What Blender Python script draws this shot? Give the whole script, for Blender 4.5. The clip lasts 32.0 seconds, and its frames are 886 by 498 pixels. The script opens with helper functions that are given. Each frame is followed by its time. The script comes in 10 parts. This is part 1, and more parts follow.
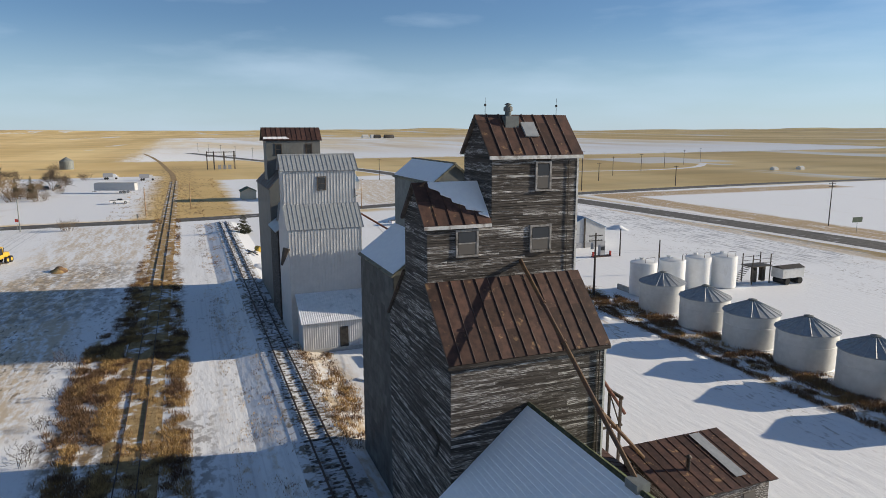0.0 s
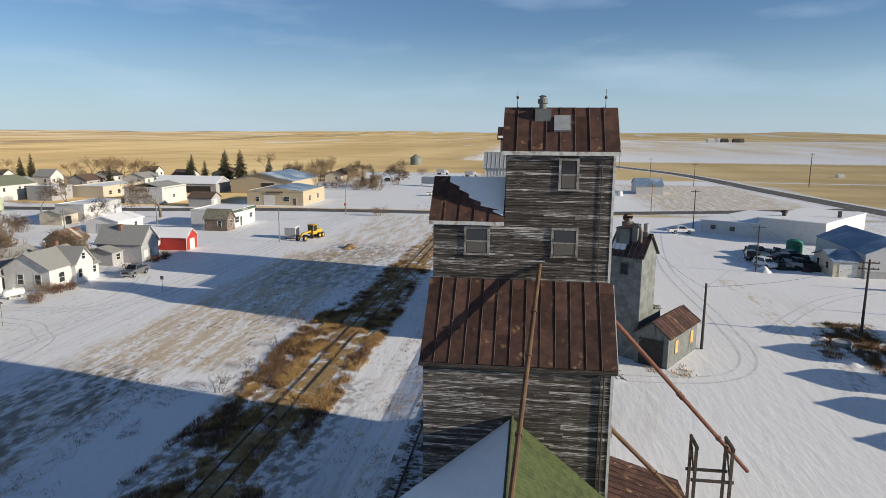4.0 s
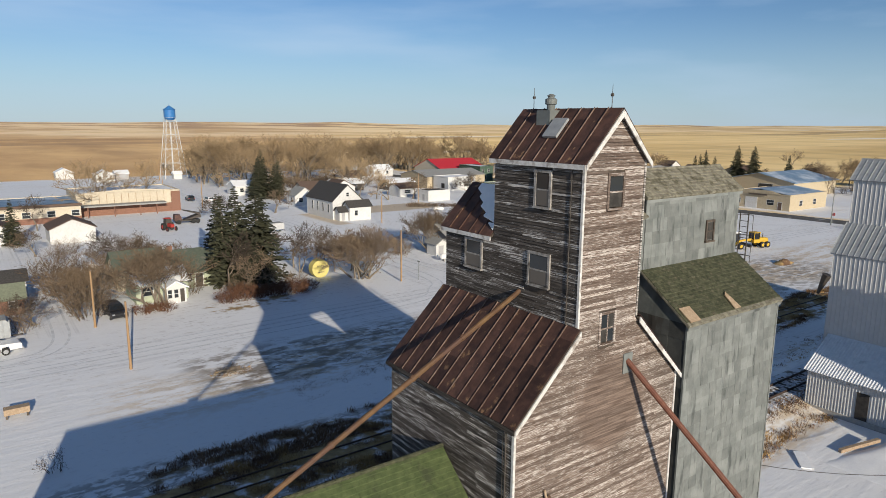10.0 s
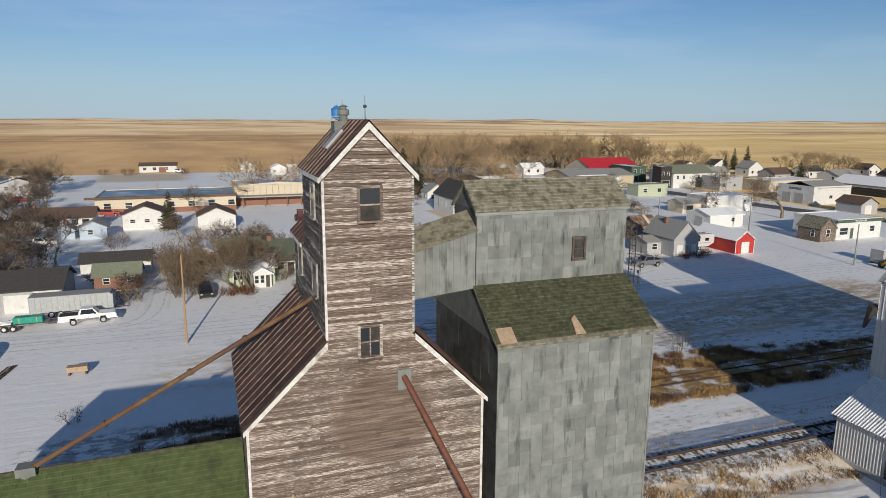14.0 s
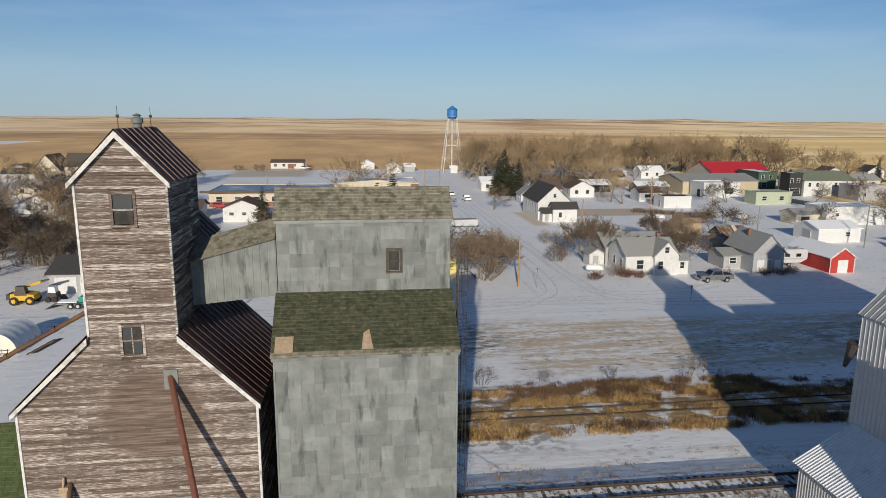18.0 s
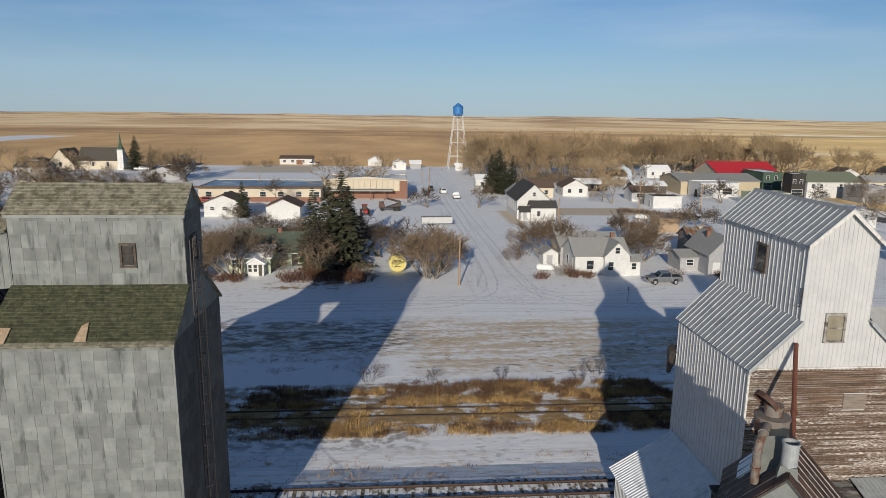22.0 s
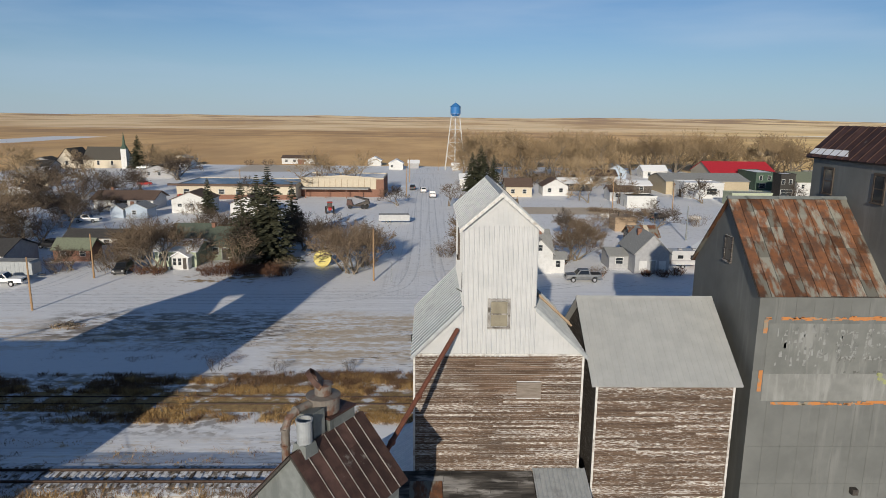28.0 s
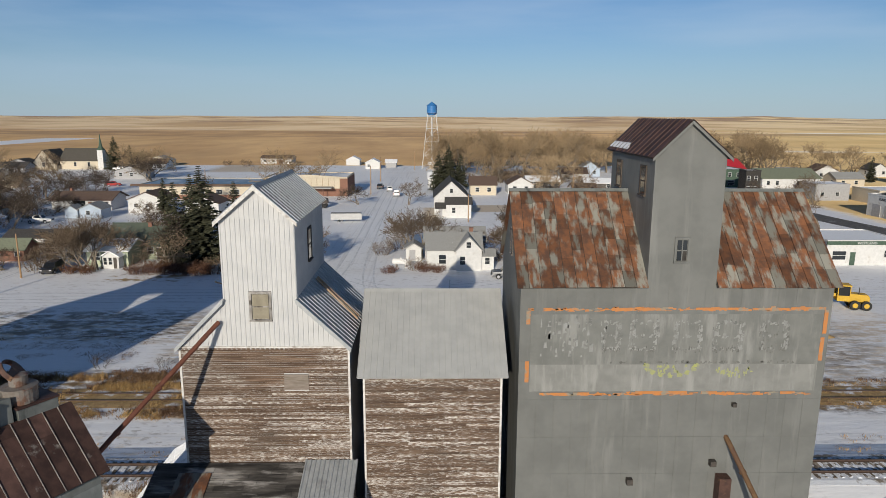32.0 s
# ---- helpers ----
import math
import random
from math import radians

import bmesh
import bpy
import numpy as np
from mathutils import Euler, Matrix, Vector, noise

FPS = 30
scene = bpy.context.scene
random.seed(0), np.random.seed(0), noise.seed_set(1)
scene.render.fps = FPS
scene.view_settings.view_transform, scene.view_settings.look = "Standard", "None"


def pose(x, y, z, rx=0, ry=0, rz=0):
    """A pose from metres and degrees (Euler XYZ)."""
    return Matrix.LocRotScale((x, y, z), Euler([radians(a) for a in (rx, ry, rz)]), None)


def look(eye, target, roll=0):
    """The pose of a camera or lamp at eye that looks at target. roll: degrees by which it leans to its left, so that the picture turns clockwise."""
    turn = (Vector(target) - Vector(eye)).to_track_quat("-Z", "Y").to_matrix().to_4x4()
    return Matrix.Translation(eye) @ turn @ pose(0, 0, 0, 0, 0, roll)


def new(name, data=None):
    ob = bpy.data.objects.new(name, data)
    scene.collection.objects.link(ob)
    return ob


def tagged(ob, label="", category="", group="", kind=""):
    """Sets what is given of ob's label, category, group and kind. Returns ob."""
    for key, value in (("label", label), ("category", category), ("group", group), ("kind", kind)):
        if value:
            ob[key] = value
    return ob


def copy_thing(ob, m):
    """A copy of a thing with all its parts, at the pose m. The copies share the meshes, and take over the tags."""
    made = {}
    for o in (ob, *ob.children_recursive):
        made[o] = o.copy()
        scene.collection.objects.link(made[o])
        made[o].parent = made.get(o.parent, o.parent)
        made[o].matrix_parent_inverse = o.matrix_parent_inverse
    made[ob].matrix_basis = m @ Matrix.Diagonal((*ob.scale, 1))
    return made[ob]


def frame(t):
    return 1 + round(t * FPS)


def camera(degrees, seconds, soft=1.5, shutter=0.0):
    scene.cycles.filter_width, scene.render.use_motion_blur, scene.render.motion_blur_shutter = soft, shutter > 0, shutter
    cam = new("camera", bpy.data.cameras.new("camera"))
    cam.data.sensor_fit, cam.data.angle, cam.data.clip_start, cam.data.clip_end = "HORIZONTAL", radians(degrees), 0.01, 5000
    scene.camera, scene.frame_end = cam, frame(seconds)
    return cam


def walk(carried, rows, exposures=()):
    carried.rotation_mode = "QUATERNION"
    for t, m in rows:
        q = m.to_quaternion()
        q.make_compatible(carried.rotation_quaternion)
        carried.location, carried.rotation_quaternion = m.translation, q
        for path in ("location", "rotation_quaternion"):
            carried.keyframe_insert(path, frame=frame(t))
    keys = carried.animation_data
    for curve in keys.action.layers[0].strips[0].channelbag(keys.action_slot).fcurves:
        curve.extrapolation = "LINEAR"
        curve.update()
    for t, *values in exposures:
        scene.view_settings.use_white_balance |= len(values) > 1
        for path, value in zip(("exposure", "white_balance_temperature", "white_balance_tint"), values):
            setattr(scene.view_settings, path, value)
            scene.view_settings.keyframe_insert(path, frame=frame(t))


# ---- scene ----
cam = camera(67.84, 32.0, 0.85)
PATH = [
    (0, (-47.343, 18.941, 23.506), (-45.509, 18.227, 23.151), -0.1),
    (0.5, (-47.934, 17.092, 23.438), (-46.053, 16.513, 23.083), -0.11),
    (1, (-48.437, 15.189, 23.415), (-46.522, 14.736, 23.06), -0.08),
    (1.5, (-48.806, 13.29, 23.352), (-46.866, 12.957, 22.998), -0.05),
    (2, (-48.981, 11.301, 23.27), (-47.024, 11.094, 22.916), 0.07),
    (2.5, (-49.244, 9.373, 23.275), (-47.277, 9.297, 22.919), 0.02),
    (3, (-49.109, 7.349, 23.155), (-47.141, 7.405, 22.799), 0.34),
    (3.5, (-49.019, 5.52, 23.09), (-47.057, 5.687, 22.738), 0.3),
    (5.5, (-47.27, -2.177, 23.162), (-45.403, -1.557, 22.804), 0.9),
    (6, (-46.47, -4.085, 23.268), (-44.67, -3.293, 22.903), 0.7),
    (6.5, (-45.554, -5.875, 23.365), (-43.828, -4.934, 22.995), 0.6),
    (7, (-44.531, -7.607, 23.422), (-42.877, -6.545, 23.051), 0.6),
    (7.5, (-43.406, -9.293, 23.518), (-41.833, -8.116, 23.145), 0.6),
    (8, (-41.973, -10.808, 23.516), (-40.481, -9.529, 23.144), 0.5),
    (8.5, (-40.637, -12.297, 23.586), (-39.224, -10.933, 23.212), 0.4),
    (9, (-39.132, -13.699, 23.591), (-37.803, -12.252, 23.217), 0.4),
    (9.5, (-37.543, -14.949, 23.624), (-36.301, -13.426, 23.249), 0.4),
    (10, (-35.924, -16.185, 23.693), (-34.768, -14.596, 23.317), 0.4),
    (10.5, (-34.366, -17.395, 23.704), (-33.265, -15.768, 23.329), 0.4),
    (11, (-32.69, -18.513, 23.799), (-31.628, -16.861, 23.421), 0.3),
    (11.5, (-31.003, -19.687, 23.873), (-30.002, -17.997, 23.493), 0.2),
    (12, (-29.235, -20.673, 23.958), (-28.303, -18.945, 23.575), 0.1),
    (12.5, (-27.405, -21.549, 24.028), (-26.544, -19.785, 23.645), 0.2),
    (13, (-25.636, -22.343, 24.106), (-24.825, -20.555, 23.722), 0.4),
    (13.5, (-23.76, -23.069, 24.186), (-23.013, -21.253, 23.802), 0.3),
    (14, (-21.905, -23.742, 24.33), (-21.234, -21.898, 23.942), 0.3),
    (14.5, (-20.014, -24.316, 24.389), (-19.41, -22.449, 24.002), 0.3),
    (16.5, (-12.619, -26.035, 24.705), (-12.254, -24.108, 24.315), 0.5),
    (17, (-10.783, -26.301, 24.784), (-10.457, -24.367, 24.392), 0.6),
    (17.5, (-8.947, -26.547, 24.833), (-8.657, -24.608, 24.44), 0.6),
    (18, (-7.131, -26.713, 24.796), (-6.878, -24.768, 24.404), 0.4),
    (18.5, (-5.32, -26.911, 24.846), (-5.104, -24.962, 24.453), 0.4),
    (19, (-3.503, -27.095, 24.887), (-3.318, -25.143, 24.49), 0.3),
    (19.5, (-1.711, -27.206, 24.92), (-1.549, -25.252, 24.522), 0.3),
    (20, (0.041, -27.333, 24.895), (0.197, -25.379, 24.498), 0.4),
    (20.5, (1.761, -27.488, 24.898), (1.917, -25.535, 24.5), 0.5),
    (21, (3.425, -27.683, 24.892), (3.58, -25.729, 24.493), 0.5),
    (21.5, (4.997, -27.873, 24.932), (5.15, -25.919, 24.531), 0.7),
    (22, (6.618, -28.063, 24.95), (6.768, -26.109, 24.549), 0.7),
    (22.5, (8.182, -28.217, 24.97), (8.329, -26.263, 24.57), 0.7),
    (23, (9.69, -28.381, 24.955), (9.832, -26.427, 24.555), 0.6),
    (23.5, (11.241, -28.515, 24.955), (11.378, -26.56, 24.555), 0.7),
    (24, (12.781, -28.691, 24.924), (12.91, -26.736, 24.525), 0.7),
    (24.5, (14.286, -28.809, 24.876), (14.405, -26.853, 24.477), 0.6),
    (25, (15.817, -28.991, 24.936), (15.921, -27.034, 24.536), 0.3),
    (25.5, (17.244, -28.967, 24.762), (17.326, -27.009, 24.362), 0.6),
    (27.5, (23.121, -29.084, 24.339), (23.165, -27.125, 23.941), 0.7),
    (28, (24.587, -29.145, 24.26), (24.629, -27.185, 23.863), 0.6),
    (28.5, (26.045, -29.28, 24.208), (26.084, -27.32, 23.813), 0.4),
    (29, (27.464, -29.332, 23.954), (27.504, -27.37, 23.57), 0.5),
    (29.5, (28.85, -29.319, 23.861), (28.893, -27.356, 23.479), 0.6),
    (30, (30.333, -29.276, 23.913), (30.374, -27.314, 23.525), 0.6),
    (30.5, (31.725, -29.416, 23.912), (31.768, -27.455, 23.523), 0.5),
    (31, (33.133, -29.536, 23.978), (33.178, -27.575, 23.587), 0.4),
    (31.5, (34.677, -29.564, 24.086), (34.714, -27.605, 23.686), 0.3),
    (32, (36.162, -29.644, 24.057), (36.196, -27.684, 23.659), 0.2),
]
walk(cam, [(t, look(eye, target, roll)) for t, eye, target, roll in PATH], [(0.0, 0.17, 6720, 10), (3.5, 0.12, 6700, 10), (6.0, 0.06, 6680, 10), (9.5, -0.04, 6580, 10), (13.0, -0.23, 6450, 10), (32.0, -0.33, 6420, 10)])

# ---- daylight: low winter sun behind the elevators, clear sky ----
SUN_EL, SUN_AZ = radians(16.5), radians(191.5)
world = bpy.data.worlds.new("sky")
scene.world = world
world.use_nodes = True
wn, wl = world.node_tree.nodes, world.node_tree.links
background = wn["Background"]
sky = wn.new("ShaderNodeTexSky")
sky.sky_type, sky.sun_disc = "NISHITA", False
sky.sun_elevation, sky.sun_rotation = SUN_EL, SUN_AZ
sky.altitude, sky.air_density, sky.dust_density, sky.ozone_density = 800, 1.0, 0.15, 3.0
wcoord, wmap, wnoise, wramp, wmix = (wn.new("ShaderNode" + k) for k in ("TexCoord", "Mapping", "TexNoise", "ValToRGB", "MixRGB"))
wmap.inputs["Scale"].default_value = (0.8, 1.3, 6.0)
wmap.inputs["Rotation"].default_value = (0.0, 0.25, 0.4)
wnoise.inputs["Scale"].default_value, wnoise.inputs["Detail"].default_value = 2.6, 8.0
wramp.color_ramp.elements[0].position, wramp.color_ramp.elements[1].position = 0.46, 0.74
wramp.color_ramp.elements[0].color, wramp.color_ramp.elements[1].color = (0, 0, 0, 1), (0.40, 0.40, 0.40, 1)
wmix.inputs["Color2"].default_value = (8.0, 8.8, 9.4, 1)
wl.new(wcoord.outputs["Generated"], wmap.inputs["Vector"])
wl.new(wmap.outputs["Vector"], wnoise.inputs["Vector"])
wl.new(wnoise.outputs["Fac"], wramp.inputs["Fac"])
wl.new(wramp.outputs["Color"], wmix.inputs["Fac"])
wl.new(sky.outputs["Color"], wmix.inputs["Color1"])
wsplit, whaze, wband = (wn.new("ShaderNode" + k) for k in ("SeparateXYZ", "MixRGB", "MapRange"))
wl.new(wcoord.outputs["Generated"], wsplit.inputs["Vector"])
wl.new(wsplit.outputs["Z"], wband.inputs["Value"])
wband.inputs["From Min"].default_value, wband.inputs["From Max"].default_value = 0.0, 0.16
wband.inputs["To Min"].default_value, wband.inputs["To Max"].default_value = 0.62, 0.0
wband.interpolation_type = "SMOOTHSTEP"
whaze.inputs["Color2"].default_value = (6.2, 7.3, 8.0, 1)
wl.new(wband.outputs["Result"], whaze.inputs["Fac"])
wl.new(wmix.outputs["Color"], whaze.inputs["Color1"])
tint = wn.new("ShaderNodeMixRGB")
tint.blend_type = "MULTIPLY"
tint.inputs["Fac"].default_value, tint.inputs["Color2"].default_value = 1.0, (0.85, 0.985, 1.16, 1)
# the sky pales towards the horizon all round and deepens overhead
wdeep, wgain = wn.new("ShaderNodeMapRange"), wn.new("ShaderNodeMixRGB")
wdeep.inputs["From Min"].default_value, wdeep.inputs["From Max"].default_value = 0.2, 0.75
wdeep.inputs["To Min"].default_value, wdeep.inputs["To Max"].default_value = 1.3, 0.85
wdeep.interpolation_type = "SMOOTHSTEP"
wgain.blend_type = "MULTIPLY"
wgain.inputs["Fac"].default_value = 1.0
wl.new(wsplit.outputs["Z"], wdeep.inputs["Value"])
wl.new(whaze.outputs["Color"], wgain.inputs["Color1"])
wl.new(wdeep.outputs["Result"], wgain.inputs["Color2"])
wl.new(wgain.outputs["Color"], tint.inputs["Color1"])
wl.new(tint.outputs["Color"], background.inputs["Color"])
background.inputs["Strength"].default_value = 0.063
sun = new("sun", bpy.data.lights.new("sun", "SUN"))
sun.data.energy, sun.data.angle, sun.data.color = 5.0, radians(0.5), (1.0, 0.902, 0.74)
to_sun = Vector((math.sin(SUN_AZ) * math.cos(SUN_EL), math.cos(SUN_AZ) * math.cos(SUN_EL), math.sin(SUN_EL)))
sun.matrix_world = look(to_sun * 100, (0, 0, 0))


# ---- materials ----
def chain(name):
    m = bpy.data.materials.new(name)
    m.use_nodes = True
    nodes, links = m.node_tree.nodes, m.node_tree.links
    return m, nodes, links, nodes["Principled BSDF"]


def mixed(nodes, links, fac, a, b, blend="MIX"):
    mx = nodes.new("ShaderNodeMixRGB")
    mx.blend_type = blend
    for socket, value in ((mx.inputs["Fac"], fac), (mx.inputs["Color1"], a), (mx.inputs["Color2"], b)):
        if isinstance(value, bpy.types.NodeSocket):
            links.new(value, socket)
        elif isinstance(value, tuple):
            socket.default_value = (*value, 1)
        else:
            socket.default_value = value
    return mx.outputs["Color"]


def ramped(nodes, links, fac, lo, hi):
    r = nodes.new("ShaderNodeMapRange")
    r.inputs["From Min"].default_value, r.inputs["From Max"].default_value = lo, hi
    r.interpolation_type = "SMOOTHSTEP"
    links.new(fac, r.inputs["Value"])
    return r.outputs["Result"]


def noised(nodes, links, vector, scale, detail=4.0, stretch=None):
    if stretch:
        mp = nodes.new("ShaderNodeMapping")
        mp.inputs["Scale"].default_value = stretch
        links.new(vector, mp.inputs["Vector"])
        vector = mp.outputs["Vector"]
    n = nodes.new("ShaderNodeTexNoise")
    n.inputs["Scale"].default_value, n.inputs["Detail"].default_value = scale, detail
    n.inputs["Roughness"].default_value = 0.6
    links.new(vector, n.inputs["Vector"])
    return n.outputs["Fac"]


def surf(name, a, b, scale=3.0, stretch=None, stain=None, stain_at=(0.55, 0.7), stain_scale=1.0, stain_stretch=None,
         rough=0.8, metal=0.0, bump=0.3, fine=40.0, vary=0.0, island=0.0, spec=0.3):
    """Two tones by grain noise, stains by a second noise, a shift of tone by piece, fine relief."""
    m, nodes, links, bsdf = chain(name)
    geo = nodes.new("ShaderNodeNewGeometry")
    at = geo.outputs["Position"]
    grain = noised(nodes, links, at, scale, 5.0, stretch)
    col = mixed(nodes, links, ramped(nodes, links, grain, 0.3, 0.7), a, b)
    if stain:
        big = noised(nodes, links, at, stain_scale, 6.0, stain_stretch)
        col = mixed(nodes, links, ramped(nodes, links, big, *stain_at), col, stain)
    for amount, socket in ((vary, "object"), (island, "island")):
        if amount:
            if socket == "object":
                rnd = nodes.new("ShaderNodeObjectInfo").outputs["Random"]
            else:
                rnd = geo.outputs["Random Per Island"]
            r = nodes.new("ShaderNodeMapRange")
            r.inputs["To Min"].default_value, r.inputs["To Max"].default_value = 1 - amount, 1 + amount
            links.new(rnd, r.inputs["Value"])
            col = mixed(nodes, links, 1.0, col, r.outputs["Result"], "MULTIPLY")
    links.new(col, bsdf.inputs["Base Color"])
    bsdf.inputs["Roughness"].default_value, bsdf.inputs["Metallic"].default_value = rough, metal
    bsdf.inputs["Specular IOR Level"].default_value = spec
    if bump:
        bp = nodes.new("ShaderNodeBump")
        bp.inputs["Strength"].default_value, bp.inputs["Distance"].default_value = bump, 0.05
        links.new(noised(nodes, links, at, fine, 4.0, stretch), bp.inputs["Height"])
        links.new(bp.outputs["Normal"], bsdf.inputs["Normal"])
    return m


def boards(name, bare, pale, paint, paint_at, island, rough=0.85, worn=None, flake=0.75):
    """Weathered boards: grain along the board, each board of its own tone, remnants of white paint."""
    m, nodes, links, bsdf = chain(name)
    geo = nodes.new("ShaderNodeNewGeometry")
    at = geo.outputs["Position"]
    grain = noised(nodes, links, at, 1.0, 6.0, (0.7, 0.7, 14.0))
    col = mixed(nodes, links, ramped(nodes, links, grain, 0.35, 0.65), bare, pale)
    add = nodes.new("ShaderNodeMath")
    add.operation = "ADD"
    isl = nodes.new("ShaderNodeMapRange")
    isl.inputs["To Min"].default_value, isl.inputs["To Max"].default_value = -0.07, 0.07
    info = nodes.new("ShaderNodeObjectInfo")
    both = nodes.new("ShaderNodeMath")
    both.operation = "ADD"
    links.new(geo.outputs["Random Per Island"], both.inputs[0])
    links.new(info.outputs["Random"], both.inputs[1])
    frac = nodes.new("ShaderNodeMath")
    frac.operation = "FRACT"
    links.new(both.outputs[0], frac.inputs[0])
    links.new(frac.outputs[0], isl.inputs["Value"])
    flakes = noised(nodes, links, at, 1.9, 12.0, (flake, flake, 20.0))
    links.new(flakes, add.inputs[0])
    links.new(isl.outputs["Result"], add.inputs[1])
    left = ramped(nodes, links, add.outputs[0], *paint_at)
    if worn:
        far = nodes.new("ShaderNodeVectorMath")
        far.operation = "DISTANCE"
        far.inputs[1].default_value = worn[:3]
        links.new(at, far.inputs[0])
        wander = nodes.new("ShaderNodeMath")
        wander.operation = "MULTIPLY_ADD"
        links.new(noised(nodes, links, at, 1.3, 5.0), wander.inputs[0])
        wander.inputs[1].default_value = 1.4
        links.new(far.outputs["Value"], wander.inputs[2])
        keep = ramped(nodes, links, wander.outputs[0], worn[3], worn[3] + 0.7)
        less = nodes.new("ShaderNodeMath")
        less.operation = "MULTIPLY"
        links.new(left, less.inputs[0])
        links.new(keep, less.inputs[1])
        left = less.outputs[0]
    col = mixed(nodes, links, left, col, paint)
    r = nodes.new("ShaderNodeMapRange")
    r.inputs["To Min"].default_value, r.inputs["To Max"].default_value = 1 - island, 1 + island
    links.new(frac.outputs[0], r.inputs["Value"])
    col = mixed(nodes, links, 1.0, col, r.outputs["Result"], "MULTIPLY")
    dark = noised(nodes, links, at, 0.35, 5.0)
    col = mixed(nodes, links, ramped(nodes, links, dark, 0.45, 0.75), col, mixed(nodes, links, 0.55, col, (0.09, 0.075, 0.065)))
    links.new(col, bsdf.inputs["Base Color"])
    bsdf.inputs["Roughness"].default_value, bsdf.inputs["Specular IOR Level"].default_value = rough, 0.2
    bp = nodes.new("ShaderNodeBump")
    bp.inputs["Strength"].default_value, bp.inputs["Distance"].default_value = 0.5, 0.02
    links.new(noised(nodes, links, at, 6.0, 6.0, (0.6, 0.6, 10.0)), bp.inputs["Height"])
    links.new(bp.outputs["Normal"], bsdf.inputs["Normal"])
    return m


GREY_BOARDS = boards("grey_boards", (0.045, 0.038, 0.033), (0.125, 0.108, 0.095), (0.47, 0.45, 0.425), (0.525, 0.66), 0.36)
BROWN_BOARDS = boards("brown_boards", (0.106, 0.075, 0.060), (0.212, 0.161, 0.134), (0.50, 0.46, 0.425), (0.47, 0.68), 0.26, worn=(-15.7, 0.0, 12.6, 2.4), flake=1.5)
PEELED_BOARDS = boards("peeled_boards", (0.082, 0.053, 0.037), (0.17, 0.117, 0.084), (0.52, 0.50, 0.475), (0.505, 0.67), 0.22, worn=(28.0, 1.0, 13.9, 3.4), flake=2.2)
TRIM_WHITE = surf("white_trim", (0.52, 0.50, 0.47), (0.68, 0.67, 0.65), 6, stain=(0.30, 0.26, 0.23), stain_at=(0.52, 0.68), stain_scale=1.6)
RUST = surf("rusted_sheet", (0.052, 0.029, 0.024), (0.105, 0.054, 0.040), 2.2, stain=(0.32, 0.19, 0.10), stain_at=(0.585, 0.71), stain_scale=1.7,
            rough=0.65, vary=0.38, bump=0.15)
RUST_DARK = surf("dark_rusted_sheet", (0.055, 0.03, 0.027), (0.10, 0.052, 0.042), 2.0, stain=(0.30, 0.26, 0.23), stain_at=(0.66, 0.74), stain_scale=2.4, rough=0.6, vary=0.3, bump=0.15)
RUST_WORN = surf("worn_rusted_sheet", (0.058, 0.033, 0.028), (0.112, 0.062, 0.05), 2.0, stain=(0.33, 0.30, 0.27), stain_at=(0.60, 0.72), stain_scale=1.3, rough=0.6, vary=0.35, bump=0.2)
PALE_SEAM = surf("pale_worn_seam", (0.20, 0.18, 0.165), (0.36, 0.34, 0.32), 3, stain=(0.10, 0.07, 0.055), rough=0.6)
RUST_ORANGE = surf("orange_rust_sheet", (0.20, 0.085, 0.040), (0.095, 0.052, 0.036), 2.4, stain=(0.22, 0.215, 0.185), stain_at=(0.47, 0.60), stain_scale=1.9, stain_stretch=(1.0, 0.35, 0.35),
                   rough=0.6, vary=0.4, bump=0.12)
GALV = surf("galvanised_sheet", (0.33, 0.35, 0.365), (0.41, 0.425, 0.435), 3, stain=(0.29, 0.30, 0.31), rough=0.55, metal=0.2, vary=0.06, bump=0.08)
GALV_OLD = surf("weathered_galvanised", (0.155, 0.168, 0.162), (0.228, 0.241, 0.232), 1.2, stain=(0.085, 0.093, 0.09), stain_at=(0.54, 0.70), stain_scale=2.0,
                stain_stretch=(1, 1, 0.25), rough=0.6, metal=0.0, vary=0.2, island=0.15, bump=0.2)
# tarnished, darker copy of GALV_OLD: the side walls' shade is in its colour
GALV_SHADED = surf("shaded_tarnished_panels", (0.062, 0.065, 0.064), (0.105, 0.108, 0.104), 1.5, stain=(0.06, 0.055, 0.05), stain_stretch=(1, 1, 0.3), rough=0.65, island=0.3, vary=0.15, bump=0.15)
GALV_DARK = surf("dark_galvanised", (0.135, 0.147, 0.142), (0.195, 0.208, 0.202), 1.5, stain=(0.12, 0.13, 0.125), stain_stretch=(1, 1, 0.3), rough=0.65, metal=0.0,
                 island=0.2, vary=0.1, bump=0.15)
PAINT_GREY = surf("grey_painted_steel", (0.132, 0.136, 0.130), (0.162, 0.166, 0.159), 0.7, stain=(0.20, 0.203, 0.195), stain_at=(0.52, 0.74), stain_scale=1.3,
                  stain_stretch=(1, 1, 0.12), rough=0.6, metal=0.0, vary=0.05, bump=0.06)
ROOF_GREY = surf("grey_steel_roof", (0.42, 0.425, 0.42), (0.48, 0.485, 0.475), 1.2, rough=0.45, metal=0.2, bump=0.05)
WHITE_STEEL = surf("white_ribbed_steel", (0.47, 0.475, 0.48), (0.53, 0.53, 0.53), 1.5, stain=(0.45, 0.445, 0.43), stain_at=(0.62, 0.8), stain_stretch=(1, 1, 0.25), rough=0.45, bump=0.05)
